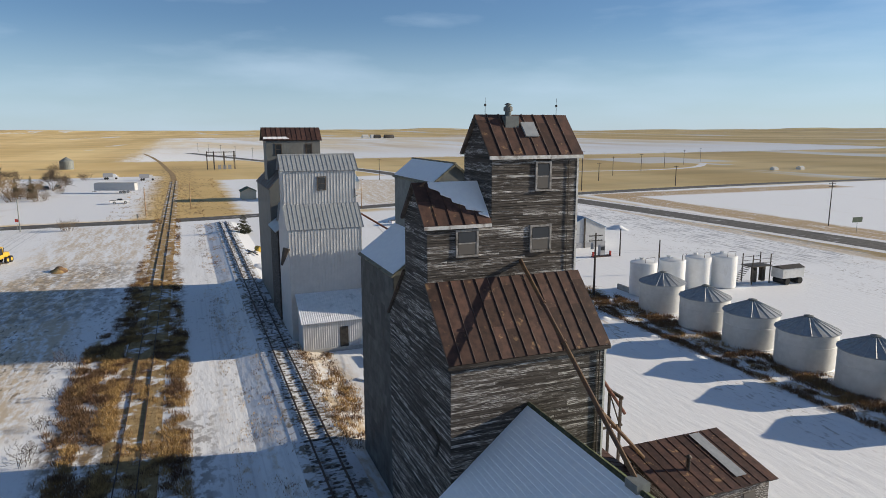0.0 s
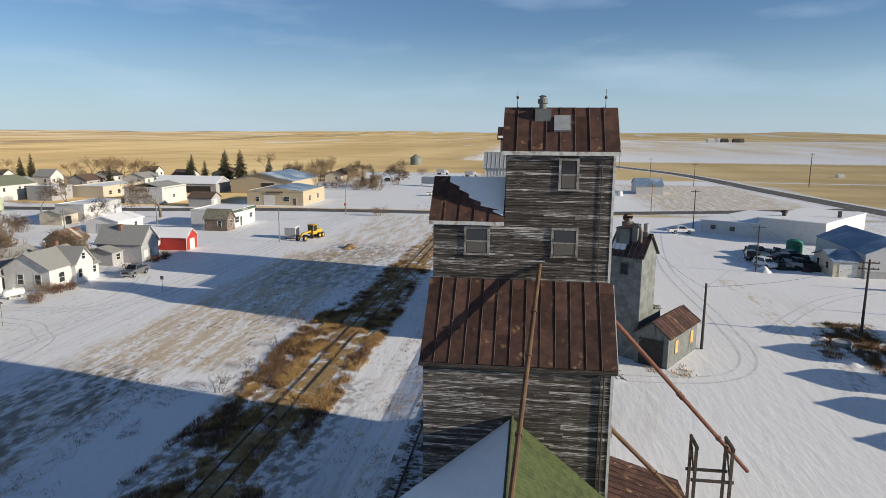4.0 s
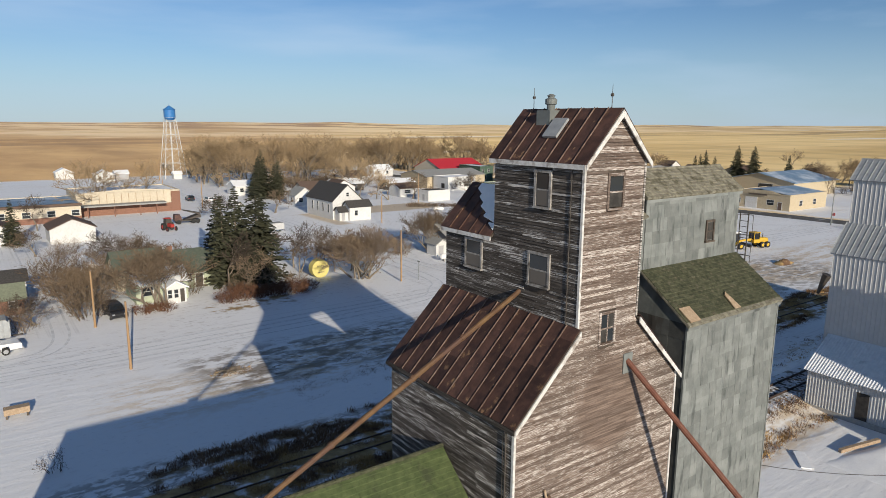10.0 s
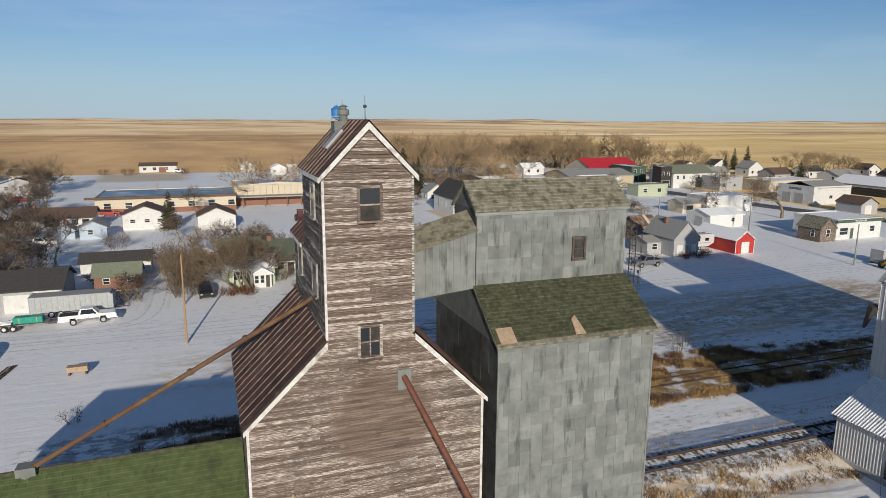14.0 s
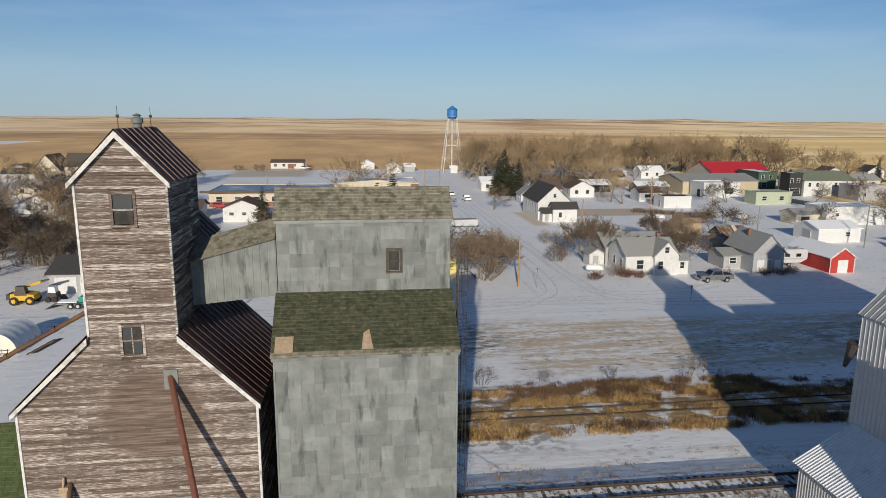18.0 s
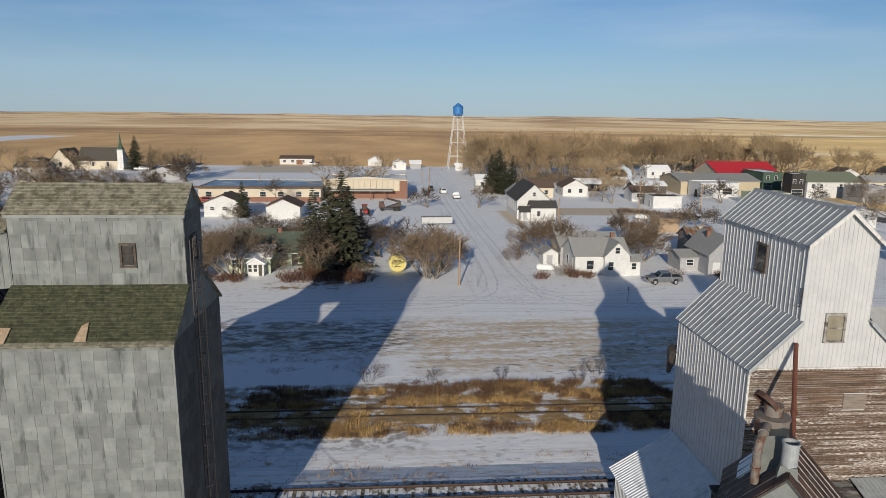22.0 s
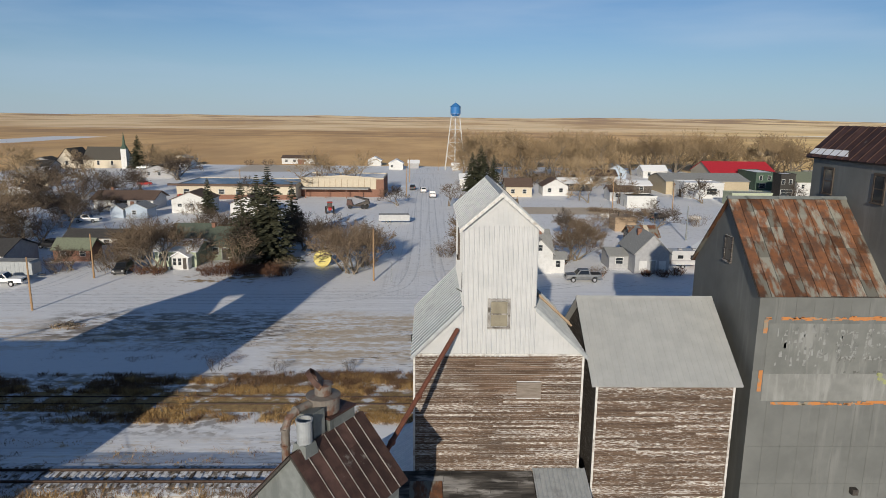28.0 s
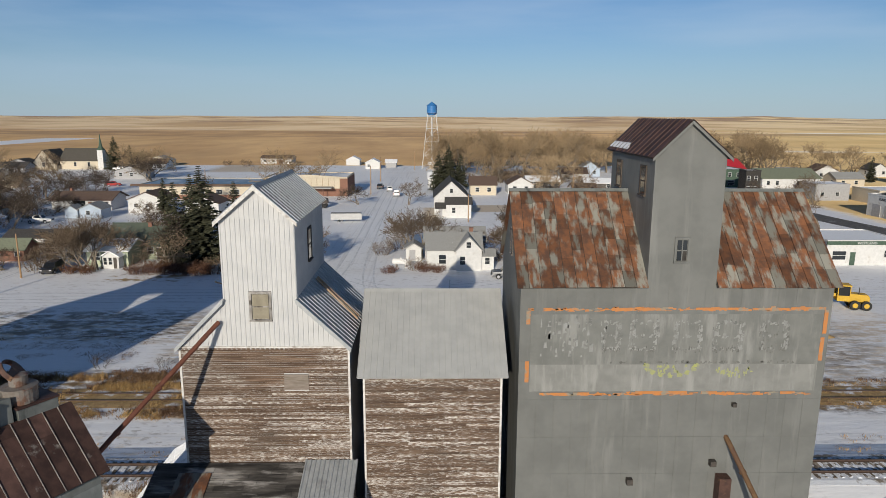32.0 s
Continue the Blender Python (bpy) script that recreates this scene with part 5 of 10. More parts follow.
def elevator_white():
    base = thing("grain_elevator", (28, 5, 0), "grain elevator in white ribbed steel above peeling brown boards", "grain elevator", "grain elevators along the track")
    X0, X1, T0, T1, Y0, Y1 = 23.9, 32.1, 26.2, 29.66, 1.0, 9.0
    E, J0, TE, TR, XR = 13.0, 15.3, 19.25, 20.75, 27.94
    prof = [(X0, 0), (X1, 0), (X1, E), (T1, J0), (T1, TE), (XR, TR), (T0, TE), (T0, J0), (X0, E)]
    wall = part("wall", Shape().prism([(x, Y0, z) for x, z in prof], (0, Y1 - Y0, 0)), WHITE_STEEL, base)
    p = lambda x, z: (x, Y0, z)
    ribs(wall, p(T0, 12.85), p(T1, 12.85), p(T1, TE), p(T0, TE), 0.23, 0.03, WHITE_STEEL)
    for xa, xb in ((T0, X0), (T1, X1)):
        s = Shape()
        n = int(abs(xb - xa) / 0.23)
        for k in range(1, n):
            x = xa + (xb - xa) * k / n
            z = J0 + (E - J0) * k / n
            s.box(x - 0.03, x + 0.03, Y0 - 0.03, Y0, 12.85, z)
        part("rib", s, WHITE_STEEL, wall)
    s = Shape()
    for k in range(1, 15):
        x = T0 + (T1 - T0) * k / 15
        s.box(x - 0.03, x + 0.03, Y0 - 0.03, Y0, TE, TE + (TR - TE) * (1 - abs(x - XR) / (XR - T0)))
    part("rib", s, WHITE_STEEL, wall)
    ribs(wall, (X0, Y1, 0), (X0, Y0, 0), (X0, Y0, E), (X0, Y1, E), 0.34, 0.03, WHITE_STEEL, wide=0.028)
    ribs(wall, (T0, Y1, J0), (T0, Y0, J0), (T0, Y0, TE), (T0, Y1, TE), 0.34, 0.03, WHITE_STEEL, wide=0.028)
    ribs(wall, (T1, Y0, J0), (T1, Y1, J0), (T1, Y1, TE), (T1, Y0, TE), 0.23, 0.035, WHITE_STEEL)
    south = lambda a, h: Vector((a, Y0 - 0.005, h))
    made = siding([(X0, 0), (X1, 0), (X1, 12.97), (X0, 12.97)], south, (0, -1, 0), [(28.9, 30.1, 10.75, 11.55)], lap=0.115, long=(1.8, 4.5), gone=0.004)
    clad(wall, made, PEELED_BOARDS, "board", lambda q: q.v[0][2] > 6.6, "brown boards with peeling white paint")
    part("patch_panel", Shape().box(28.9, 30.1, Y0 - 0.06, Y0 - 0.01, 10.75, 11.55), FADED_PATCH, wall, "bare wooden patch over an old opening")
    for x in (X0, X1):
        part("corner_board", Shape().box(x - 0.05, x + 0.05, Y0 - 0.05, Y0 + 0.05, 0, 12.9), TRIM_WHITE, base)
    part("flashing", Shape().box(X0 - 0.03, X1 + 0.03, Y0 - 0.07, Y0 + 0.0, 12.93, 13.01), TRIM_WHITE, base)
    for sx, xe, xt in ((-1, X0 - 0.16, T0), (1, X1 + 0.16, T1)):
        q = [(xe, Y0 - 0.25, E - 0.06), (xe, Y1 + 0.2, E - 0.06), (xt, Y1 + 0.2, J0 + 0.12), (xt, Y0 - 0.25, J0 + 0.12)]
        r = part("roof", Shape().slab(*q, 0.08), GALV, base)
        o = [q[1], q[0], q[3], q[2]] if sx < 0 else q
        ribs(r, *o, 0.46, 0.04, GALV, wide=0.024)
        xe = T0 - 0.22 if sx < 0 else T1 + 0.22
        q = [(xe, Y0 - 0.3, TE - 0.12), (xe, Y1 + 0.3, TE - 0.12), (XR, Y1 + 0.3, TR + 0.1), (XR, Y0 - 0.3, TR + 0.1)]
        r = part("roof", Shape().slab(*q, 0.08), GALV, base)
        o = [q[1], q[0], q[3], q[2]] if sx < 0 else q
        ribs(r, *o, 0.46, 0.04, GALV, wide=0.024)
        part("bargeboard", Shape().prism([(xe, Y0 - 0.3, TE - 0.12), (XR, Y0 - 0.3, TR + 0.1), (XR, Y0 - 0.3, TR - 0.12), (xe, Y0 - 0.3, TE - 0.3)], (0, -0.03, 0)), TRIM_WHITE, base)
        xe = X0 - 0.16 if sx < 0 else X1 + 0.16
        part("bargeboard", Shape().prism([(xe, Y0 - 0.25, E - 0.06), (xt, Y0 - 0.25, J0 + 0.12), (xt, Y0 - 0.25, J0 - 0.08), (xe, Y0 - 0.25, E - 0.24)], (0, -0.03, 0)), GALV, base)
    part("ridge_cap", Shape().prism([(XR - 0.15, Y0 - 0.32, TR + 0.02), (XR + 0.15, Y0 - 0.32, TR + 0.02), (XR, Y0 - 0.32, TR + 0.17)], (0, Y1 - Y0 + 0.64, 0)), GALV, base)
    window(base, lambda a, h: Vector((a, Y0, h)), (0, -1, 0), 27.52, 28.36, 14.38, 15.66, OLD_BLIND, OLD_TRIM, 2, 1, proud=0.09)
    window(base, lambda a, h: Vector((T0, a, h)), (-1, 0, 0), 4.45, 5.25, 17.0, 18.35, PANE, DARK_TIMBER, 2, 1, proud=0.09)
    window(base, lambda a, h: Vector((T1, a, h)), (1, 0, 0), 4.2, 5.0, 16.6, 18.2, PANE, DARK_TIMBER, 2, 1, proud=0.09)
    part("electric_bracket", Shape().tube((T0, Y0 + 0.3, 16.0), (T0 - 0.3, Y0 - 0.2, 16.3), 0.03, n=5).tube((T0 - 0.05, Y0 + 0.1, 16.2), (T0 - 0.05, Y0 + 0.1, 17), 0.025, n=5), STEEL_DARK, base)
    part("fallen_ladder", Shape().tube((29.9, 5.2, 15.35), (32.2, 4.3, 13.35), 0.06, n=5).tube((29.9, 5.6, 15.35), (32.2, 4.8, 13.35), 0.06, n=5), BARE_WOOD, base)
    part("old_spout", Shape().tube((X0 - 0.05, 9.3, 11.0), (X0 - 0.05, 9.9, 9.2), 0.4, 0.12, 6), STEEL_DARK, base)
    pipe("grain_spout", [(25.95, 0.75, 14.3), (25.73, 0.39, 14.06), (23.11, -4.15, 11.12), (22.4, -5.4, 10.3)], 0.11, PIPE_RED, "red-brown grain spout between elevator and dust house", (0.5, 0.8))


elevator_white()


TARRED_PLANK = surf("tarred_planks", (0.035, 0.032, 0.03), (0.12, 0.11, 0.10), 1.6, stretch=(0.35, 2.2, 2.2), stain=(0.30, 0.285, 0.27), stain_at=(0.52, 0.66), stain_scale=1.2, stain_stretch=(0.35, 1.6, 1.6), rough=0.9, vary=0.35)
FROSTED_STEEL = surf("frosted_ribbed_steel", (0.70, 0.72, 0.75), (0.82, 0.83, 0.85), 2.5, stain=(0.52, 0.54, 0.57), stain_at=(0.58, 0.72), stain_scale=0.9, rough=0.7, bump=0.15)


def lean_tos():
    base = thing("side_shed", (22.1, 4.9, 0), "lean-to shed in white ribbed steel with open doorway", "shed")
    wall = part("wall", Shape().prism([(20.4, 1.3, 0.45), (23.85, 1.3, 0.45), (23.85, 1.3, 5.6), (20.4, 1.3, 3.5)], (0, 7.1, 0)), WHITE_STEEL, base)
    part("foundation", Shape().box(20.3, 23.85, 1.25, 8.45, 0, 0.45), CONCRETE, base)
    r = part("roof", Shape().slab((20.0, 1.0, 3.45), (20.0, 8.6, 3.45), (23.88, 8.6, 5.85), (23.88, 1.0, 5.85), 0.06), FROSTED_STEEL, base, "snow-dusted ribbed roof")
    ribs(r, (20.0, 8.6, 3.45), (20.0, 1.0, 3.45), (23.88, 1.0, 5.85), (23.88, 8.6, 5.85), 0.23, 0.03, FROSTED_STEEL)
    ribs(wall, (20.4, 8.4, 0.45), (20.4, 1.3, 0.45), (20.4, 1.3, 3.5), (20.4, 8.4, 3.5), 0.23, 0.025, WHITE_STEEL)
    part("doorway", Shape().box(20.34, 20.4, 3.6, 4.5, 0.46, 2.7), BLACK_WALL, wall, "dark open doorway")

    base = thing("drive_shed", (28.2, -2.4, 0), "low drive shed with patched metal roof against the boarded wall", "shed")
    part("wall", Shape().prism([(22.55, -5.6, 0), (22.55, 0.9, 0), (22.55, 0.9, 6.5), (22.55, -5.6, 4.6)], (9.75, 0, 0)), GREY_BOARDS, base)
    dark = part("roof", Shape().slab((22.4, -5.9, 4.65), (29.8, -5.9, 4.65), (29.8, 0.9, 6.85), (22.4, 0.9, 6.85), 0.08), STEEL_DARK, base)
    rnd, courses = random.Random(14), 20
    for k in range(courses):
        t0, t1, x = k / courses, min((k + 1.12) / courses, 1), 22.4
        while x < 29.75:
            e = min(x + rnd.uniform(1.2, 3.0), 29.8)
            lift = 0.03 + rnd.uniform(0, 0.02)
            part("roof_plank", Shape().slab((x, -5.9 + 6.8 * t0, 4.65 + 2.2 * t0 + lift), (e - 0.02, -5.9 + 6.8 * t0, 4.65 + 2.2 * t0 + lift), (e - 0.02, -5.9 + 6.8 * t1, 4.65 + 2.2 * t1 + 0.012), (x, -5.9 + 6.8 * t1, 4.65 + 2.2 * t1 + 0.012), 0.02), TARRED_PLANK, dark)
            x = e
    part("roof_patch", Shape().slab((23.7, -1.6, 6.14), (25.3, -1.6, 6.14), (25.3, 0.2, 6.72), (23.7, 0.2, 6.72), 0.02), RUST_ORANGE, dark, "rust-brown sheet patch")
    pale = part("roof", Shape().slab((29.85, -5.9, 4.75), (32.4, -5.9, 4.75), (32.4, 0.9, 7.0), (29.85, 0.9, 7.0), 0.08), GALV, base)
    ribs(pale, (29.85, -5.9, 4.76), (32.4, -5.9, 4.76), (32.4, 0.9, 7.01), (29.85, 0.9, 7.01), 0.23, 0.03, GALV)

    g, w = gable_shed("garage", 20.1, 22.5, -3.2, 0.7, 3.6, 5.0, "x", PEELED_BOARDS, GALV, "small garage with a white roll-up door and snow on its roof", "garage", 0.35)
    d = part("roll_up_door", Shape().box(20.02, 20.10, -2.7, 0.2, 0.05, 2.9), WHITE_PAINT, g)
    for k in range(1, 5):
        part("door_groove", Shape().box(20.00, 20.03, -2.7, 0.2, 0.05 + k * 0.57, 0.07 + k * 0.57), GREY_PAINT, d)
    part("snow_cover", Shape().slab((19.75, 1.05, 3.66), (22.5, 1.05, 3.66), (22.5, -1.2, 5.22), (19.75, -1.2, 5.22), 0.05), SNOW, g)
    part("snow_cover", Shape().slab((19.75, -3.5, 3.68), (22.5, -3.5, 3.68), (22.5, -1.3, 5.20), (19.75, -1.3, 5.20), 0.05), SNOW, g)
    part("bargeboard", Shape().prism([(19.73, -3.55, 3.6), (19.73, -1.25, 5.15), (19.73, 1.05, 3.6), (19.73, 1.05, 3.35), (19.73, -1.25, 4.9), (19.73, -3.55, 3.35)], (-0.04, 0, 0)), TRIM_WHITE, g)


lean_tos()


# ---- annex and large grey elevator ----
def annex():
    base = thing("grain_annex", (36.2, 5, 0), "boarded grain annex with a grey steel roof", "grain elevator", "grain elevators along the track")
    X0, X1, Y0, Y1 = 32.82, 39.6, 0.9, 9.1
    wall = part("wall", Shape().prism([(X0, Y0 + 0.01, 0), (X0, Y1, 0), (X0, Y1, 11.6), (X0, 5.0, 14.55), (X0, Y0 + 0.01, 11.6)], (X1 - X0, 0, 0)), GREY_BOARDS, base)
    made = siding([(X0, 0), (X1, 0), (X1, 11.6), (X0, 11.6)], lambda a, h: Vector((a, Y0, h)), (0, -1, 0), lap=0.14, long=(1.6, 4.2), gone=0.003)
    clad(wall, made, PEELED_BOARDS, "board", lambda s: s.v[0][2] > 4.2, "brown boards with peeling white paint")
    for y, z in ((Y0 - 0.3, 11.5), (Y1 + 0.3, 11.5)):
        q = [(X0 - 0.3, y, z), (X1 + 0.3, y, z), (X1 + 0.3, 5.0, 14.75), (X0 - 0.3, 5.0, 14.75)]
        r = part("roof", Shape().slab(*q, 0.08), ROOF_GREY, base)
        if y < 5:
            ribs(r, *q, 0.3, 0.014, ROOF_GREY, "rib", 0.02)
    part("ridge_cap", Shape().prism([(X0 - 0.3, 4.85, 14.7), (X0 - 0.3, 5.15, 14.7), (X0 - 0.3, 5.0, 14.84)], (X1 - X0 + 0.6, 0, 0)), ROOF_GREY, base)
    for x in (X0, X1):
        part("corner_board", Shape().box(x - 0.05, x + 0.05, Y0 - 0.05, Y0 + 0.05, 0, 11.55), TRIM_WHITE, base)


annex()


LETTER_FADED = surf("worn_dark_lettering", (0.10, 0.10, 0.095), (0.17, 0.17, 0.16), 5, rough=0.7, bump=0)


SIGN_FIELD = surf("sign_field_paint", (0.135, 0.139, 0.132), (0.175, 0.18, 0.17), 0.9, stain=(0.235, 0.238, 0.228), stain_at=(0.48, 0.68), stain_scale=1.8, stain_stretch=(1, 1, 0.18), rough=0.6, bump=0.06)
SIGN_BAND = surf("sign_band_paint", (0.175, 0.178, 0.17), (0.225, 0.228, 0.217), 1.2, stain=(0.27, 0.272, 0.26), stain_at=(0.48, 0.66), stain_scale=2.2, stain_stretch=(1, 1, 0.15), rough=0.6, bump=0.06)


def elevator_grey():
    base = thing("grain_elevator", (48, 5.05, 0), "large grey steel-clad grain elevator with rusty orange roof", "grain elevator", "grain elevators along the track")
    X0, X1, Y0, Y1, C0, C1, E, R, CE, CR = 40.45, 55.7, 0.98, 8.9, 46.55, 49.9, 16.1, 20.1, 22.25, 23.8
    XR = 48.1
    wall = part("wall", Shape().prism([(X0, Y0, 0), (X0, Y1, 0), (X0, Y1, E), (X0, 5.05, R), (X0, Y0, E)], (X1 - X0, 0, 0)), PAINT_GREY, base)
    cup = part("headhouse", Shape().prism([(C0, Y0 - 0.004, 12), (C1, Y0 - 0.004, 12), (C1, Y0 - 0.004, CE), (XR, Y0 - 0.004, CR), (C0, Y0 - 0.004, CE)], (0, 7.4, 0)), PAINT_GREY, base)
    for (a, b) in ((X0 - 0.2, C0), (C1, X1 + 0.25)):
        r = part("roof", Shape().slab((a, Y0 - 0.22, E - 0.1), (b, Y0 - 0.22, E - 0.1), (b, 5.05, R + 0.05), (a, 5.05, R + 0.05), 0.07), STEEL_DARK, base)
        sheets(r, (a, Y0 - 0.24, E - 0.1), (b, Y0 - 0.24, E - 0.1), (b, 5.05, R + 0.06), (a, 5.05, R + 0.06), 11, (0.12, 0.2), RUST_ORANGE, seam=0.0, ragged=1)
    part("roof", Shape().slab((X0 - 0.2, Y1 + 0.2, E - 0.1), (X1 + 0.2, Y1 + 0.2, E - 0.1), (X1 + 0.2, 5.05, R + 0.05), (X0 - 0.2, 5.05, R + 0.05), 0.08), RUST_ORANGE, base)
    part("ridge_cap", Shape().prism([(X0 - 0.22, 4.87, R + 0.05), (X0 - 0.22, 5.23, R + 0.05), (X0 - 0.22, 5.05, R + 0.2)], (X1 - X0 + 0.45, 0, 0)), GALV_OLD, base)
    for s, xe in ((-1, C0 - 0.2), (1, C1 + 0.2)):
        q = [(xe, Y0 - 0.25, CE - 0.1), (xe, 8.85, CE - 0.1), (XR, 8.85, CR + 0.08), (XR, Y0 - 0.25, CR + 0.08)]
        r = part("roof", Shape().slab(*q, 0.08), STEEL_DARK, base)
        sheets(r, *[(p[0], p[1], p[2] + 0.01) for p in q], 12, (0.7, 1.2), RUST_DARK, seam=0.04)
        part("bargeboard", Shape().prism([(xe, Y0 - 0.24, CE - 0.1), (XR, Y0 - 0.24, CR + 0.06), (XR, Y0 - 0.24, CR - 0.1), (xe, Y0 - 0.24, CE - 0.26)], (0, -0.03, 0)), PAINT_GREY, base)
    part("snow_patch", Shape().slab((46.45, 5.2, 22.36), (46.45, 8.7, 22.36), (46.75, 8.7, 22.66), (46.75, 5.6, 22.66), 0.03), SNOW, base)
    south = lambda a, h: Vector((a, Y0 - 0.006, h))
    window(base, south, (0, -1, 0), 47.84, 48.36, 17.25, 18.3, PANE, PAINT_GREY, 2, 2, broken=((0, 1),))
    for y in (2.2, 6.4):
        window(base, lambda a, h: Vector((C0, a, h)), (-1, 0, 0), y, y + 0.7, 20.3, 21.6, PANE, DARK_TIMBER, 2, 1)
    window(base, lambda a, h: Vector((X0, a, h)), (-1, 0, 0), 4.4, 5.1, 16.9, 18.1, PANE_DIRTY, GREY_BOARDS, 2, 1)
    # seams of the cladding
    s = Shape()
    for k in range(1, 8):
        s.box(X0, X1, Y0 - 0.012, Y0 - 0.002, k * 2.03, k * 2.03 + 0.02)
    for k in range(1, 17):
        x = X0 + (X1 - X0) * k / 17
        s.box(x - 0.008, x + 0.008, Y0 - 0.012, Y0 - 0.002, 0, E - 0.1)
    part("panel_joint", s, PAINT_GREY, wall)
    # remains of a painted sign: orange border and unreadable blocks
    rnd = random.Random(5)
    sign = part("old_sign", Shape().box(41.0, 55.3, Y0 - 0.018, Y0 - 0.014, 10.6, 14.6), SIGN_FIELD, wall, "faded painted sign field")
    part("sign_band", Shape().box(41.0, 55.2, Y0 - 0.0212, Y0 - 0.0182, 10.62, 12.02), SIGN_BAND, sign, "paler lower band of the sign")

    def strokes(count, x0, x1, z0, z1, wide, high, material, name, depth):
        """Broken remnants of paint inside a field."""
        q = Shape()
        for k in range(count):
            x, z, w, h = rnd.uniform(x0, x1), rnd.uniform(z0, z1), rnd.uniform(*wide), rnd.uniform(*high)
            y = Y0 - depth - 0.0002 * (k % 9)
            q.add([(x, y, z), (x + w, y, z + rnd.uniform(0, 0.04)), (x + w * rnd.uniform(0.6, 1), y, z + h), (x + w * rnd.uniform(0, 0.3), y, z + h * rnd.uniform(0.7, 1))], [(0, 1, 2, 3)])
        part(name, q, material, sign)["kind"] = "stuff"

    strokes(150, 40.75, 55.2, 14.74, 14.9, (0.08, 0.5), (0.03, 0.12), ORANGE_PAINT, "border_line", 0.0235)
    strokes(150, 41.6, 55.0, 10.36, 10.5, (0.08, 0.5), (0.03, 0.12), ORANGE_PAINT, "border_line", 0.0235)
    for x0, x1, z in ((44.9, 46.0, 14.76), (46.5, 47.0, 14.8), (49.0, 51.4, 14.8), (51.8, 53.6, 14.78), (53.7, 55.4, 14.8), (41.5, 43.0, 10.4), (43.2, 44.0, 10.42), (46.3, 48.9, 10.45), (49.6, 50.4, 10.43), (53.6, 54.2, 10.42)):
        part("border_stroke", Shape().box(x0, x1, Y0 - 0.026, Y0 - 0.02, z + 0.02, z + rnd.uniform(0.1, 0.17)), ORANGE_PAINT, sign)
    for x, z0, z1 in ((40.75, 14.1, 14.8), (40.75, 11.1, 12.2), (55.35, 13.6, 14.8), (55.3, 12.2, 13.4)):
        part("border_stroke", Shape().box(x, x + 0.2, Y0 - 0.026, Y0 - 0.02, z0, z1), ORANGE_PAINT, sign)
    for x, w in ((44.4, 1.05), (45.8, 1.5), (47.95, 1.5), (49.9, 1.6), (52.2, 1.5)):
        for side in (x, x + w - 0.32):
            strokes(26, side, side + 0.28, 12.75, 14.05, (0.03, 0.12), (0.05, 0.3), GHOST_PAINT, "faded_letter", 0.0235)
        for level in (12.7, 13.35, 14.05):
            strokes(12, x, x + w - 0.1, level, level + 0.16, (0.05, 0.2), (0.05, 0.16), GHOST_PAINT, "faded_letter", 0.0255)
        strokes(20, x + 0.05, x + w - 0.1, 12.58, 12.85, (0.03, 0.1), (0.05, 0.22), LETTER_FADED, "letter_remnant", 0.0275)
    strokes(22, 52.2, 53.7, 12.9, 14.2, (0.03, 0.16), (0.05, 0.2), LETTER_FADED, "letter_remnant", 0.0275)
    strokes(40, 41.4, 43.9, 12.4, 14.2, (0.05, 0.2), (0.1, 0.5), GHOST_PAINT, "faded_letter", 0.0235)
    strokes(60, 44.9, 54.6, 12.04, 12.12, (0.05, 0.2), (0.05, 0.14), LETTER_FADED, "letter_remnant", 0.0275)
    for k in range(9):
        a = math.pi * k / 8
        x, z = 47.95 - 1.25 * math.cos(a), 11.95 - 0.55 * math.sin(a)
        strokes(12, x - 0.12, x + 0.08, z - 0.1, z + 0.06, (0.05, 0.2), (0.05, 0.16), LIME_PAINT, "lime_remnant", 0.0275)
    strokes(26, 47.1, 48.7, 11.5, 11.9, (0.05, 0.16), (0.06, 0.2), LIME_PAINT, "lime_remnant", 0.0295)
    strokes(26, 50.2, 52.1, 11.3, 11.8, (0.05, 0.16), (0.08, 0.25), LIME_PAINT, "lime_remnant", 0.0275)
    part("pulley", Shape().box(46.1, 46.4, Y0 - 0.3, Y0, 5.6, 5.9).box(50.3, 50.6, Y0 - 0.3, Y0, 6.6, 6.9).box(51.2, 51.4, Y0 - 0.2, Y0, 9.8, 10.0), STEEL_DARK, base)
    part("intake_box", Shape().box(50.7, 51.3, Y0 - 0.6, Y0, 4.4, 6.1), RUST, base)
    pipe("grain_spout", [(51.05, 1.15, 8.2), (51.15, 0.7, 7.9), (52.6, -3.4, 3.6)], 0.13, PIPE_TAN, "yellowish grain spout below the painted sign", (0.3,))


elevator_grey()


